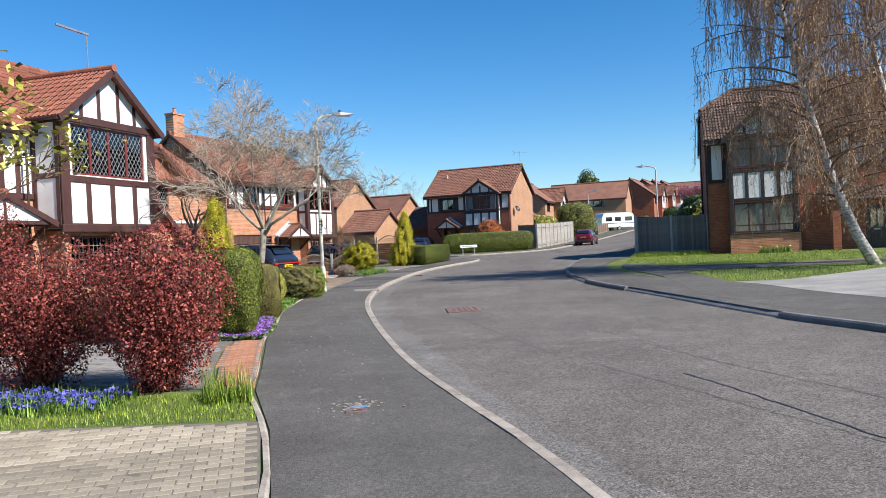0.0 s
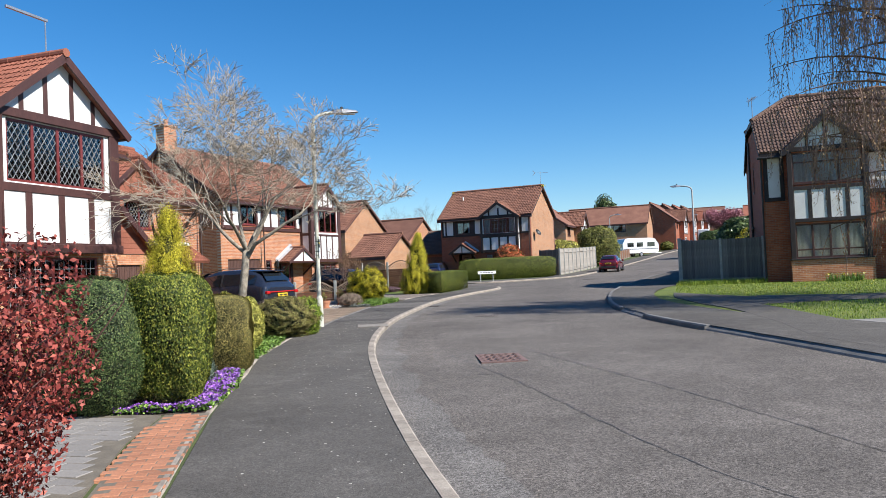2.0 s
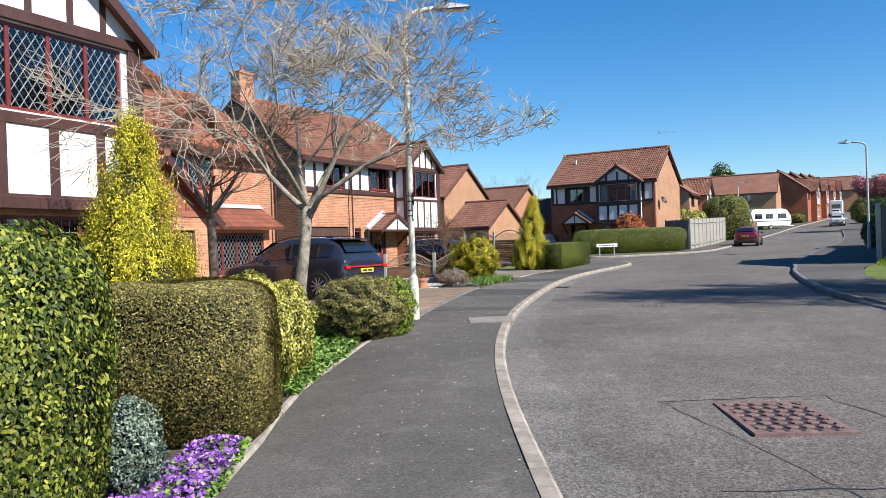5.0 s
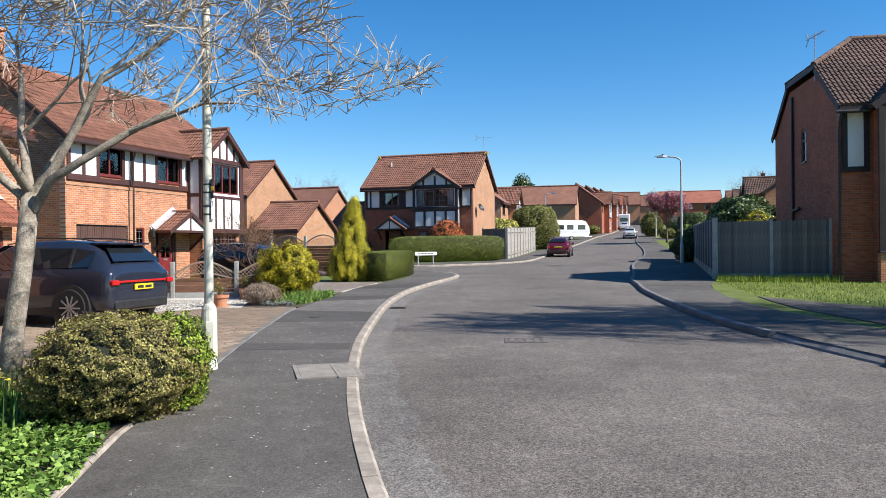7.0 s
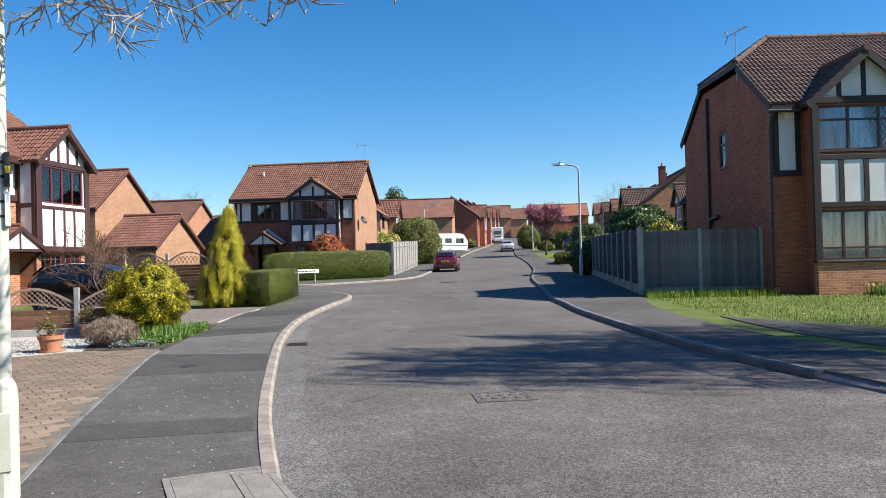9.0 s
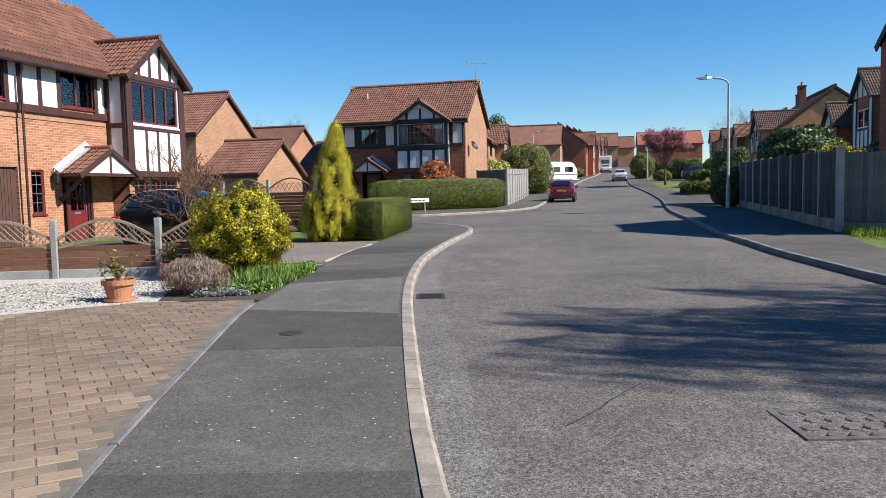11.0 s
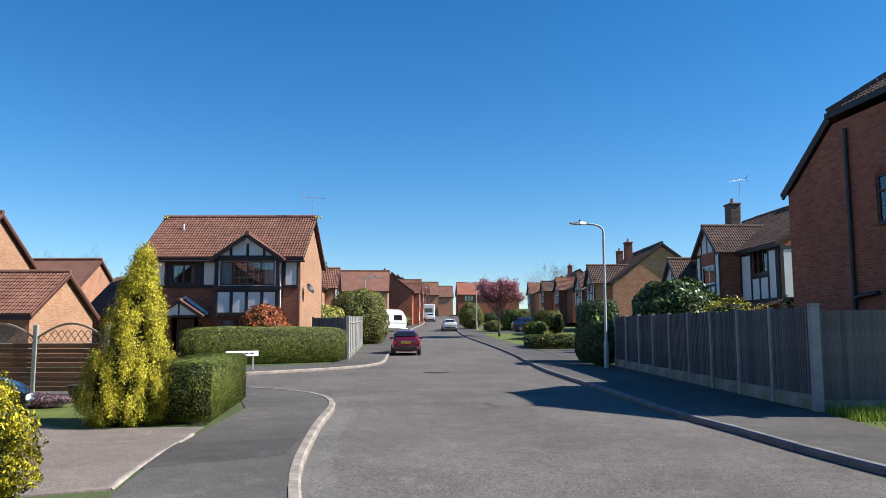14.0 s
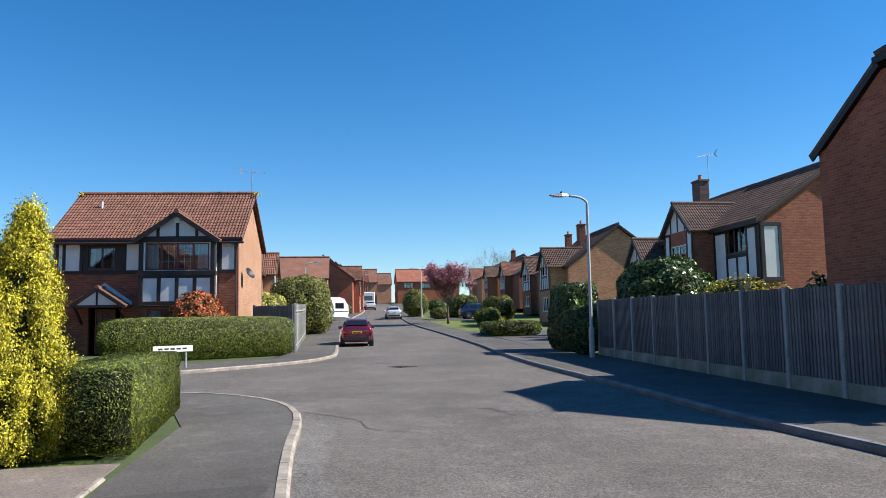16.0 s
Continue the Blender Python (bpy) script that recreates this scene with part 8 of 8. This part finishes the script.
    for x in wheels:
        for sgn in (1, -1):
            part("wheel_arch", Geo().lathe([(wr * 1.16, -0.1), (wr * 1.16, 0.1)], 22), M_BLACK, host, m=pose(x, sgn * (W / 2 - 0.08), wr * 1.02, 90, 0, 0))
            wheel(host, x, sgn * (W / 2 - 0.075), wr, 0.22)
    if trim:
        for sgn in (1, -1):
            part("sill_cladding", Geo().cbox(wheels[0] + wr * 1.2, wheels[1] - wr * 1.2, sgn * W * 0.47 - 0.04, sgn * W * 0.47 + 0.04, S[2][1] - 0.02, S[2][1] + 0.14, 0.02), M_BLACK, host)
            part("door_handle", Geo().cbox(wheels[0] + 0.75, wheels[0] + 0.93, sgn * W * 0.498 - 0.012, sgn * W * 0.498 + 0.012, S[3][2] - 0.17, S[3][2] - 0.14, 0.006), paint, host)
            part("roof_rail", Geo().tube([(S[2][0] + 0.1, sgn * S[3][5] * 0.9, S[3][3] - 0.03), (S[3][0], sgn * S[3][5] * 0.93, S[3][3] + 0.02), (S[4][0], sgn * S[4][5] * 0.93, S[4][3] + 0.03), (S[5][0], sgn * S[5][5] * 0.9, S[5][3] - 0.02)], 0.014, 6), M_BLACK, host)
        part("rear_bumper_trim", Geo().cbox(L0 - 0.02, L0 + 0.12, -W * 0.4, W * 0.4, S[0][1] - 0.02, S[0][1] + 0.16, 0.03), M_BLACK, host)
    if rear_light:
        zs = S[0][2]
        for sgn in (1, -1):
            part("tail_light", Geo().cbox(L0 - 0.03, L0 + 0.22, sgn * W * 0.42 - 0.13, sgn * W * 0.42 + 0.06, zs - 0.2, zs - 0.1, 0.02), M_REDLIGHT, host, "red tail light")
        if W > 1.8:
            part("light_bar", Geo().cbox(L0 - 0.035, L0 + 0.05, -W * 0.36, W * 0.36, zs - 0.155, zs - 0.115, 0.008), M_REDLIGHT, host, "slim red light bar across the tailgate")
            part("tailgate_spoiler", Geo().cbox(S[2][0] - 0.22, S[2][0] + 0.25, -S[2][5] * 0.95, S[2][5] * 0.95, S[2][3] - 0.01, S[2][3] + 0.03, 0.012), paint, host)
        if plate:
            pl = part("number_plate", Geo().cbox(L0 - 0.045, L0 - 0.01, -0.26, 0.26, S[0][1] + 0.34, S[0][1] + 0.45, 0.005), M_YELLOW, host, "yellow number plate with plain bars")
            part("plate_bars", Geo().box(L0 - 0.05, L0 - 0.046, -0.2, -0.02, S[0][1] + 0.37, S[0][1] + 0.42).box(L0 - 0.05, L0 - 0.046, 0.03, 0.2, S[0][1] + 0.37, S[0][1] + 0.42), M_BLACK, pl)
    for sgn in (1, -1):
        part("door_mirror", Geo().cbox(S[c1][0] + 0.1, S[c1][0] + 0.25, sgn * (W / 2 + 0.06) - 0.1, sgn * (W / 2 + 0.06) + 0.1, S[c1][2] + 0.02, S[c1][2] + 0.17, 0.03), paint, host)
        part("headlight", Geo().cbox(L1 - 0.25, L1 + 0.01, sgn * W * 0.36 - 0.14, sgn * W * 0.36 + 0.14, S[-1][2] - 0.14, S[-1][2] - 0.02, 0.03), M_WHITE, host)
    return host


M_CARWINDOW = paint_mat("dark_car_glass", (0.012, 0.015, 0.018), 0.04, 1.0, 0.0)
M_SUV = paint_mat("blue_grey_metallic", (0.03, 0.036, 0.056), 0.2, 1.0, 0.4)
M_CARBLACK = paint_mat("black_car_paint", (0.012, 0.012, 0.014), 0.12, 1.0, 0.2)
M_CARRED = paint_mat("dark_cherry_metallic", (0.19, 0.012, 0.035), 0.2, 1.0, 0.4)
M_CARWHITE = paint_mat("white_car_paint", (0.72, 0.73, 0.74), 0.25, 0.8, 0.0)
M_CARBLUE = paint_mat("dark_blue_car_paint", (0.02, 0.035, 0.09), 0.2, 1.0, 0.3)

SUV = [(0.0, 0.34, 0.98, 0.99, 0.8, 0.7), (0.06, 0.26, 1.06, 1.12, 0.9, 0.74), (0.5, 0.24, 1.08, 1.55, 0.93, 0.6), (0.95, 0.24, 1.06, 1.64, 0.93, 0.63), (1.9, 0.22, 1.03, 1.66, 0.93, 0.65), (2.7, 0.22, 1.0, 1.58, 0.93, 0.63),
       (3.45, 0.22, 1.0, 1.08, 0.93, 0.74), (4.25, 0.24, 0.93, 0.97, 0.9, 0.7), (4.6, 0.28, 0.82, 0.84, 0.84, 0.6), (4.66, 0.36, 0.66, 0.7, 0.7, 0.5)]
HATCH = [(0.0, 0.36, 0.9, 0.92, 0.72, 0.62), (0.05, 0.26, 0.98, 1.05, 0.8, 0.66), (0.35, 0.22, 1.0, 1.4, 0.83, 0.55), (0.8, 0.22, 0.98, 1.48, 0.84, 0.57), (1.6, 0.2, 0.95, 1.5, 0.84, 0.58), (2.3, 0.2, 0.92, 1.4, 0.84, 0.56),
         (3.0, 0.2, 0.92, 0.98, 0.83, 0.66), (3.55, 0.22, 0.82, 0.86, 0.8, 0.62), (3.85, 0.26, 0.7, 0.73, 0.74, 0.5), (3.9, 0.34, 0.58, 0.62, 0.6, 0.4)]
nose = math.degrees(math.atan2(0.4, -0.917))
car("blue-grey metallic sport utility car parked on the driveway", on_ground(-6.35, 30.8, nose, 0.1), SUV, 1.86, M_SUV, (0.85, 3.55), 0.37)
car("small black hatchback parked beside the house", on_ground(-7.9, 45.4, math.degrees(math.atan2(-0.36, 0.93)), 0.1), HATCH, 1.7, M_CARBLACK, (0.62, 3.1), 0.31)
street = math.degrees(math.atan2(0.937, 0.35))
car("dark cherry red hatchback parked at the kerb", on_ground(12.75, 71.7, street, 0.0), HATCH, 1.68, M_CARRED, (0.62, 3.1), 0.3)
car("white car parked far up the street", on_ground(33.4, 113.0, street, 0.0), HATCH, 1.7, M_CARWHITE, (0.62, 3.1), 0.31)
car("white car parked at the top of the street", on_ground(46.2, 151.0, street, 0.0), HATCH, 1.7, M_CARWHITE, (0.62, 3.1), 0.31, False)
car("dark blue car parked on a drive across the street", on_ground(38.2, 106.5, -20, 0.1), SUV, 1.86, M_CARBLUE, (0.85, 3.55), 0.36)
car("dark blue car under the corner house's wall", on_ground(-2.6, 70.3, 70, 0.1), HATCH, 1.7, M_CARBLUE, (0.62, 3.1), 0.31)


def caravan(x, y, rz):
    host = thing("caravan", "white touring caravan parked on a front drive", "caravan", on_ground(x, y, rz, 0.1))
    pr = [(0, 0.5), (0.0, 1.9), (0.35, 2.5), (0.8, 2.62), (4.6, 2.62), (5.2, 2.45), (5.75, 1.7), (5.8, 0.9), (5.6, 0.5)]
    part("body", Geo().slab(pr, -1.1, 1.1), M_CARWHITE, host)
    for a, b in ((0.7, 1.7), (2.2, 3.2), (3.9, 5.1)):
        part("window", Geo().cbox(a, b, -1.125, -1.095, 1.4, 2.0, 0.01), M_CARWINDOW, host)
    part("end_window", Geo().cbox(-0.025, 0.005, -0.7, 0.7, 1.35, 1.9, 0.01), M_CARWINDOW, host)
    part("stripe", Geo().box(0.1, 5.7, -1.112, -1.102, 1.05, 1.12), M_CARBLUE, host)
    for s in (-1.02, 1.02):
        wheel(host, 2.9, s, 0.32, 0.18)
    part("tow_bar", Geo().tube([(5.5, 0, 0.5), (6.9, 0, 0.45)], 0.05, 8).tube([(6.8, 0, 0.45), (6.8, 0, -0.02)], 0.04, 8), M_STEEL, host)
    return host


caravan(22.3, 112.5, 20)
b = thing("motor_home", "white motor home far up the street", "motor home", on_ground(48.5, 157.5, street, 0.05))
part("body", Geo().cbox(0, 6.5, -1.1, 1.1, 0.4, 2.9, 0.12), M_CARWHITE, b)
part("rear_window", Geo().cbox(-0.02, 0.0, -0.7, 0.7, 1.5, 2.2, 0.005), M_CARWINDOW, b)
for x in (1.2, 5.2):
    for s in (-0.95, 0.95):
        wheel(b, x, s, 0.38, 0.22)

# ---- garden by the trellis ----
mound("golden_shrub", "yellow variegated evergreen bush by the footway", "shrub", -4.1, 36.7, 0.74, 0.84, 0.72, 2.1, 60000, 0.022, M_YELLOWLEAF, 14, lumps=0.5, core=0.8, depth=0.35, freq=3.0)
mound("lavender", "dry grey-brown lavender mound", "shrub", -4.55, 34.6, 0.46, 0.4, 0.27, 2.0, 9000, 0.05, M_HEATHER, 15, lumps=0.4, core=0.5, aspect=0.07, up=3.0, depth=0.6, jitter=0.9)
carpet("silver_foliage", "silver-leaved edging plant", "leaves", [(-4.55, 34.15), (-3.75, 34.1), (-3.7, 34.6), (-4.3, 34.9)], 5000, 0.015, M_GREYLEAF, 0.0, 0.22)
blades("iris_leaves", [(-4.2, 34.7), (-3.4, 34.7), (-2.95, 36.4), (-3.4, 37.0), (-4.1, 35.8)], 1300, 0.27, M_GREENLEAF, "arching strap leaves at the footway", "leaves", 0.011, lean=1.0)
carpet("ground_cover", "fresh green ground-cover leaves round the bush", "leaves", [(-4.3, 34.3), (-3.6, 34.2), (-2.85, 36.8), (-2.9, 37.6), (-3.6, 36.6)], 6500, 0.026, M_GREENLEAF, 0.0, 0.24)
carpet("spring_flowers", "a few red and yellow flowers", "flowers", [(-5.0, 34.3), (-4.2, 34.2), (-4.2, 34.7), (-5.0, 34.8)], 60, 0.035, M_PHOTINIA, 0.1, 0.2)


def flower_pot(x, y, r, h, label, plant):
    host = thing("flower_pot", label, "plant pot", on_ground(x, y, 0, 0.105), "terracotta pots")
    part("pot", Geo().lathe([(r * 0.68, 0.0), (r * 0.92, h * 0.75), (r * 1.04, h * 0.76), (r * 1.06, h), (r * 0.94, h), (r * 0.9, h * 0.86), (0.02, h * 0.86)], 22), M_TERRACOTTA, host, smooth=False)
    part("saucer", Geo().lathe([(r * 0.8, -0.004), (r * 0.98, 0.0), (r * 1.0, 0.035), (r * 0.7, 0.03)], 22), M_TERRACOTTA, host)
    R = random.Random(int(x * 100))
    g = Geo()
    pts = []
    for k in range(14):
        p = Vector((R.gauss(0, 0.04), R.gauss(0, 0.04), h * 0.86))
        d = Vector((R.gauss(0, 0.35), R.gauss(0, 0.35), 1)).normalized()
        q = p + d * plant * R.uniform(0.5, 1.0)
        g.tube([p, p.lerp(q, 0.5) + Vector((R.gauss(0, 0.02), 0, 0)), q], [0.006, 0.005, 0.003], 4)
        for s in range(14):
            z = p.lerp(q, R.uniform(0.3, 1.0))
            pts.append((z.x + R.gauss(0, 0.03), z.y + R.gauss(0, 0.03), z.z))
    part("stem_growth", g, M_TWIGBROWN, host)
    cards("foliage", pts, [(0, 0, 1)] * len(pts), 0.035, M_OLIVELEAF, host, aspect=0.5)


flower_pot(-5.5, 34.25, 0.21, 0.29, "terracotta pot with a sparse rose on white gravel", 0.5)
flower_pot(-5.2, 36.5, 0.19, 0.28, "terracotta pot with a leafy plant by the trellis", 0.45)
bare_tree("bare_shrub", "small leafless shrub with brown twigs", -5.6, 42.5, 0.5, 0.9, 5, M_BARK, M_TWIGBROWN, 61, trunk_r=0.05, upness=0.5, first=5)
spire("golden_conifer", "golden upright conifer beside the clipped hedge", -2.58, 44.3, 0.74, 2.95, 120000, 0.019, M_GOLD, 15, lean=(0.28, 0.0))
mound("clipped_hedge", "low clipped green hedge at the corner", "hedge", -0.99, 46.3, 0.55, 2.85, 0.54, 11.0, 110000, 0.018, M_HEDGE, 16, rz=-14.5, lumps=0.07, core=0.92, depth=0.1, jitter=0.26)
sheet("front_lawn", [(-6.0, 48.5), (-4.2, 44.3), (-1.6, 43.4), (-0.9, 47.6), (-1.2, 49.0), (-3.2, 50.4)], 0.094, M_LAWN, "small front lawn behind the hedge", "lawn", skirt=0.02)

mound("heather", "low purple-brown heather beside the lawn", "shrub", -4.3, 48.0, 0.75, 0.35, 0.16, 2.2, 5000, 0.03, M_HEATHERPURPLE, 24, lumps=0.3, core=0.7, aspect=0.3, up=1.0, depth=0.3, rz=-20)
tub = thing("planter_tub", "round black plastic planter on the small lawn", "plant pot", on_ground(-3.4, 48.9, 0, 0.1))
part("tub", Geo().lathe([(0.24, 0.0), (0.3, 0.34), (0.32, 0.34), (0.32, 0.38), (0.28, 0.38), (0.27, 0.33), (0.02, 0.33)], 22), M_BLACK, tub)
part("plant", Geo().tube([(0, 0, 0.32), (0.03, 0.01, 0.5), (0.08, 0.02, 0.6)], [0.012, 0.009, 0.004], 5), M_TWIGBROWN, tub)
# ---- corner house's garden ----
mound("clipped_hedge", "long clipped green hedge before the corner house", "hedge", 3.6, 65.15, 3.7, 0.6, 0.82, 7.0, 90000, 0.03, M_HEDGE, 17, rz=8.5, lumps=0.06, core=0.92, depth=0.1, jitter=0.26)
mound("photinia", "rounded bush with red young leaves", "shrub", 3.9, 67.6, 1.2, 1.0, 1.35, 2.2, 7000, 0.07, M_PHOTINIA, 18, lumps=0.25)
mound("tall_shrub", "tall clipped leafy shrub past the pale fence", "shrub", 15.0, 88.5, 2.1, 1.7, 2.1, 3.0, 18000, 0.08, M_OLIVELEAF, 20, lumps=0.15)
mound("garden_shrub", "light green shrub behind the pale fence", "shrub", 10.2, 82.0, 1.8, 1.2, 1.5, 2.2, 7000, 0.09, M_EUON, 21, lumps=0.2)
board_fence("picket_fence", "brown panel fence beside a far front garden", (20.5, 103.5), (25.5, 117.0), 1.2, 0.1, M_FENCEBROWN, group="boundary fences")

# ---- right of the street ----
lawn = [(7.9, 33.9), (9.2, 29.3), (11.6, 27.8), (14.5, 27.55), (18.0, 27.5), (18.0, 36.5), (13.2, 38.1), (9.6, 39.8)]
wedge = [(8.0, 25.9), (10.9, 25.9), (13.7, 25.75), (16.5, 25.7), (13.3, 23.3), (11.4, 21.9), (9.1, 20.5), (7.6, 20.6)]
blades("grass", lawn, 19000, 0.07, M_GRASS, "bright spring lawn with daisies", "grass", 0.008)
blades("grass", wedge, 5200, 0.07, M_GRASS, "wedge of short grass between the paths", "grass", 0.008)
path_edge = [(7.75, 33.6), (8.3, 31.4), (9.1, 29.1), (11.6, 27.6), (14.5, 27.35), (20.0, 27.3)]
sheet("garden_path", [(6.8, 25.9), (7.9, 26.0), (10.9, 26.0), (13.7, 25.85), (20.0, 25.8)] + path_edge[::-1] + [(7.3, 32.0), (6.95, 30.5), (6.75, 27.0)], 0.105, M_PAVE, "narrow asphalt path across the lawns", "path", skirt=0.02)
sheet("path_edging", [(x, y + 0.09) for x, y in path_edge[2:]] + path_edge[:1:-1], 0.135, M_KERB, "thin pale concrete edging between path and lawn", "edging", skirt=0.05)
sheet("crossover", [(6.3, 13.4), (6.0, 15.5), (5.8, 18.0), (6.3, 20.6), (6.75, 24.0), (6.8, 26.0), (8.0, 26.0), (7.6, 20.5), (7.9, 19.5), (8.0, 17.5), (8.2, 16.0), (8.9, 13.1)], 0.102, M_PAVE, "asphalt vehicle crossing over the footway", "driveway", skirt=0.03)
blades("grass", [(9.5, 39.4), (13.0, 37.9), (13.3, 39.1), (10.1, 40.7)], 3600, 0.22, M_GRASS, "longer grass along the fence foot", "grass", 0.009)
carpet("daisies", "small white daisies in the lawn", "flowers", lawn, 350, 0.02, M_DAFF, 0.05, 0.08)
blades("daffodil_leaves", [(14.9, 36.3), (16.2, 35.9), (16.3, 36.6), (15.0, 37.0)], 500, 0.35, M_GREENLEAF, "daffodil clump under the bay window", "leaves", 0.012)
carpet("daffodils", "white daffodils under the bay window", "flowers", [(14.9, 36.3), (16.2, 35.9), (16.3, 36.6), (15.0, 37.0)], 40, 0.05, M_DAFF, 0.25, 0.38)
sheet("concrete_drive", [(8.9, 13.1), (8.2, 16.0), (8.0, 17.5), (7.9, 19.5), (7.62, 20.45), (9.1, 20.4), (11.4, 21.8), (13.35, 23.2), (16.55, 25.6), (30, 25.6), (30, 12)], 0.107, M_CONC, "pale concrete driveway across the footway", "driveway", skirt=0.03)
mound("laurel", "large glossy dark evergreen bush behind the fence", "shrub", 18.6, 55.2, 1.9, 1.7, 1.75, 2.3, 15000, 0.09, M_LAUREL, 51, lumps=0.2)
mound("forsythia", "yellow flowering bush behind the fence", "shrub", 17.0, 50.6, 0.8, 3.2, 1.22, 2.6, 16000, 0.05, M_YELLOWLEAF, 52, rz=-20, lumps=0.35, depth=0.4)
mound("leafy_shrub", "sparse green shrub behind the fence", "shrub", 15.7, 46.6, 0.5, 0.5, 1.25, 2.0, 1500, 0.08, M_HEDGE, 53, lumps=0.3, core=0.0, depth=0.7)
mound("tall_hedge", "tall dark conifer hedge beside the lamp", "hedge", 17.9, 59.9, 0.8, 1.5, 1.4, 4.0, 16000, 0.06, M_LAUREL, 54, rz=-20, lumps=0.15)
mound("tall_hedge", "dark ivy-covered stump beside the lamp", "shrub", 16.5, 57.4, 0.7, 0.8, 0.95, 2.4, 6000, 0.06, M_LAUREL, 55, lumps=0.2)


def cordyline(x, y, h, n, ln, label, material):
    host = thing("cordyline", label, "palm", on_ground(x, y))
    part("trunk", Geo().tube([(0, 0, -0.05), (0.1, 0.02, h * 0.5), (0.05, 0, h)], [0.09, 0.08, 0.07], 8), M_BARK, host)
    g = Geo()
    R = random.Random(4)
    for k in range(n):
        a, e = R.uniform(0, 6.28), R.uniform(-0.3, 1.3)
        d = Vector((math.cos(a) * math.cos(e), math.sin(a) * math.cos(e), math.sin(e)))
        p = Vector((0.05, 0, h))
        q, t = p + d * ln * 0.6, p + d * ln + Vector((0, 0, -0.25 * ln))
        s = Vector((-math.sin(a), math.cos(a), 0)) * 0.03
        g.add([p - s * 0.6, p + s * 0.6, q + s, q - s, t], [(0, 1, 2, 3), (3, 2, 4)])
    part("leaves", g, material, host)


cordyline(17.0, 58.3, 1.5, 90, 1.0, "spiky cordyline with strap leaves beside the lamp", M_GREENLEAF)
cordyline(29.5, 84, 0.5, 60, 0.8, "spiky yellow-green plant at a drive", M_EUON)
mound("clipped_hedge", "low clipped hedge before a drive", "hedge", 25.3, 76.5, 1.6, 3.0, 0.45, 6.0, 9000, 0.07, M_HEDGE, 56, rz=-20, lumps=0.06)
host, tips = bare_tree("cherry_tree", "small tree covered in pink blossom", 32.0, 97.5, 1.9, 1.35, 5, M_BARK, M_TWIGBROWN, 73, trunk_r=0.1, upness=1.7, first=11, shrink=0.74)
tp = np.array([(p.x, p.y, p.z) for p in tips for _ in range(16)]) + nrng.normal(0, 0.16, (len(tips) * 16, 3))
cards("blossom", tp, np.tile([0, 0, 1.0], (len(tp), 1)), 0.07, M_PINK, host, aspect=0.8)
mound("garden_hedge", "leafy yellow-green garden hedge", "hedge", 38.5, 99, 1.2, 3.0, 1.2, 4.0, 8000, 0.1, M_OLIVELEAF, 57, rz=-20, lumps=0.2)
mound("garden_hedge", "leafy green garden hedge", "hedge", 41.5, 112, 1.5, 3.0, 1.2, 4.0, 8000, 0.1, M_HEDGE, 58, rz=-20, lumps=0.2)
mound("garden_shrub", "olive spring shrub by the footway", "shrub", 38.0, 117, 1.5, 1.5, 1.6, 2.2, 6000, 0.1, M_OLIVELEAF, 59, lumps=0.25)
mound("garden_shrub", "green shrub in a far garden", "shrub", 28, 124, 1.5, 1.5, 1.2, 2.2, 5000, 0.1, M_HEDGE, 60, lumps=0.25)
for i, (x, y, s) in enumerate([(33, 92, 1.1), (36.5, 108, 0.9), (48, 131, 1.2), (51, 140, 1.1), (34.0, 131, 1.0), (39, 142.5, 1.1), (44, 154, 1.0), (9.4, 78.6, 0.7)]):
    mound("garden_shrub", "low green shrub in a front garden", "shrub", x, y, s, s, s * 0.7, 2.3, 3000, 0.1, [M_HEDGE, M_OLIVELEAF, M_LAUREL][i % 3], 80 + i, lumps=0.25)

# ---- far trees ----
for i, (x, y, s, c) in enumerate([(-34, 150, 3.2, 0), (-24, 160, 3.4, 0), (-16, 170, 4.0, 0), (-7, 176, 3.8, 0), (86, 178, 3.6, 0), (91, 184, 4.0, 0), (98, 186, 3.4, 0), (33, 178, 2.2, 1)]):
    if c:
        mound("far_tree", "green tree far behind the roofs", "tree", x, y, 3.0, 3.0, 5.5, 2.2, 5000, 0.25, M_LAUREL, 100 + i, lumps=0.3)
    else:
        bare_tree("far_tree", "leafless tree far behind the roofs", x, y, 3.0, s, 5, M_BARK, M_TWIGBROWN, 90 + i, trunk_r=0.22, upness=0.5, first=6, kids=3)

# ---- drives across the street ----
for poly in ([(17.75, 62.0), (21.2, 70.0), (26.1, 83.3), (33.0, 80.8), (24.5, 59.5)], [(33.6, 104.5), (35.8, 110.2), (44.0, 107.0), (41.6, 101.0)], [(40.2, 120.8), (42.6, 126.2), (51.0, 122.8), (48.4, 117.4)]):
    sheet("front_drive", poly, 0.102, M_PAVE, "dark asphalt front drive across the street", "driveway", skirt=0.02)
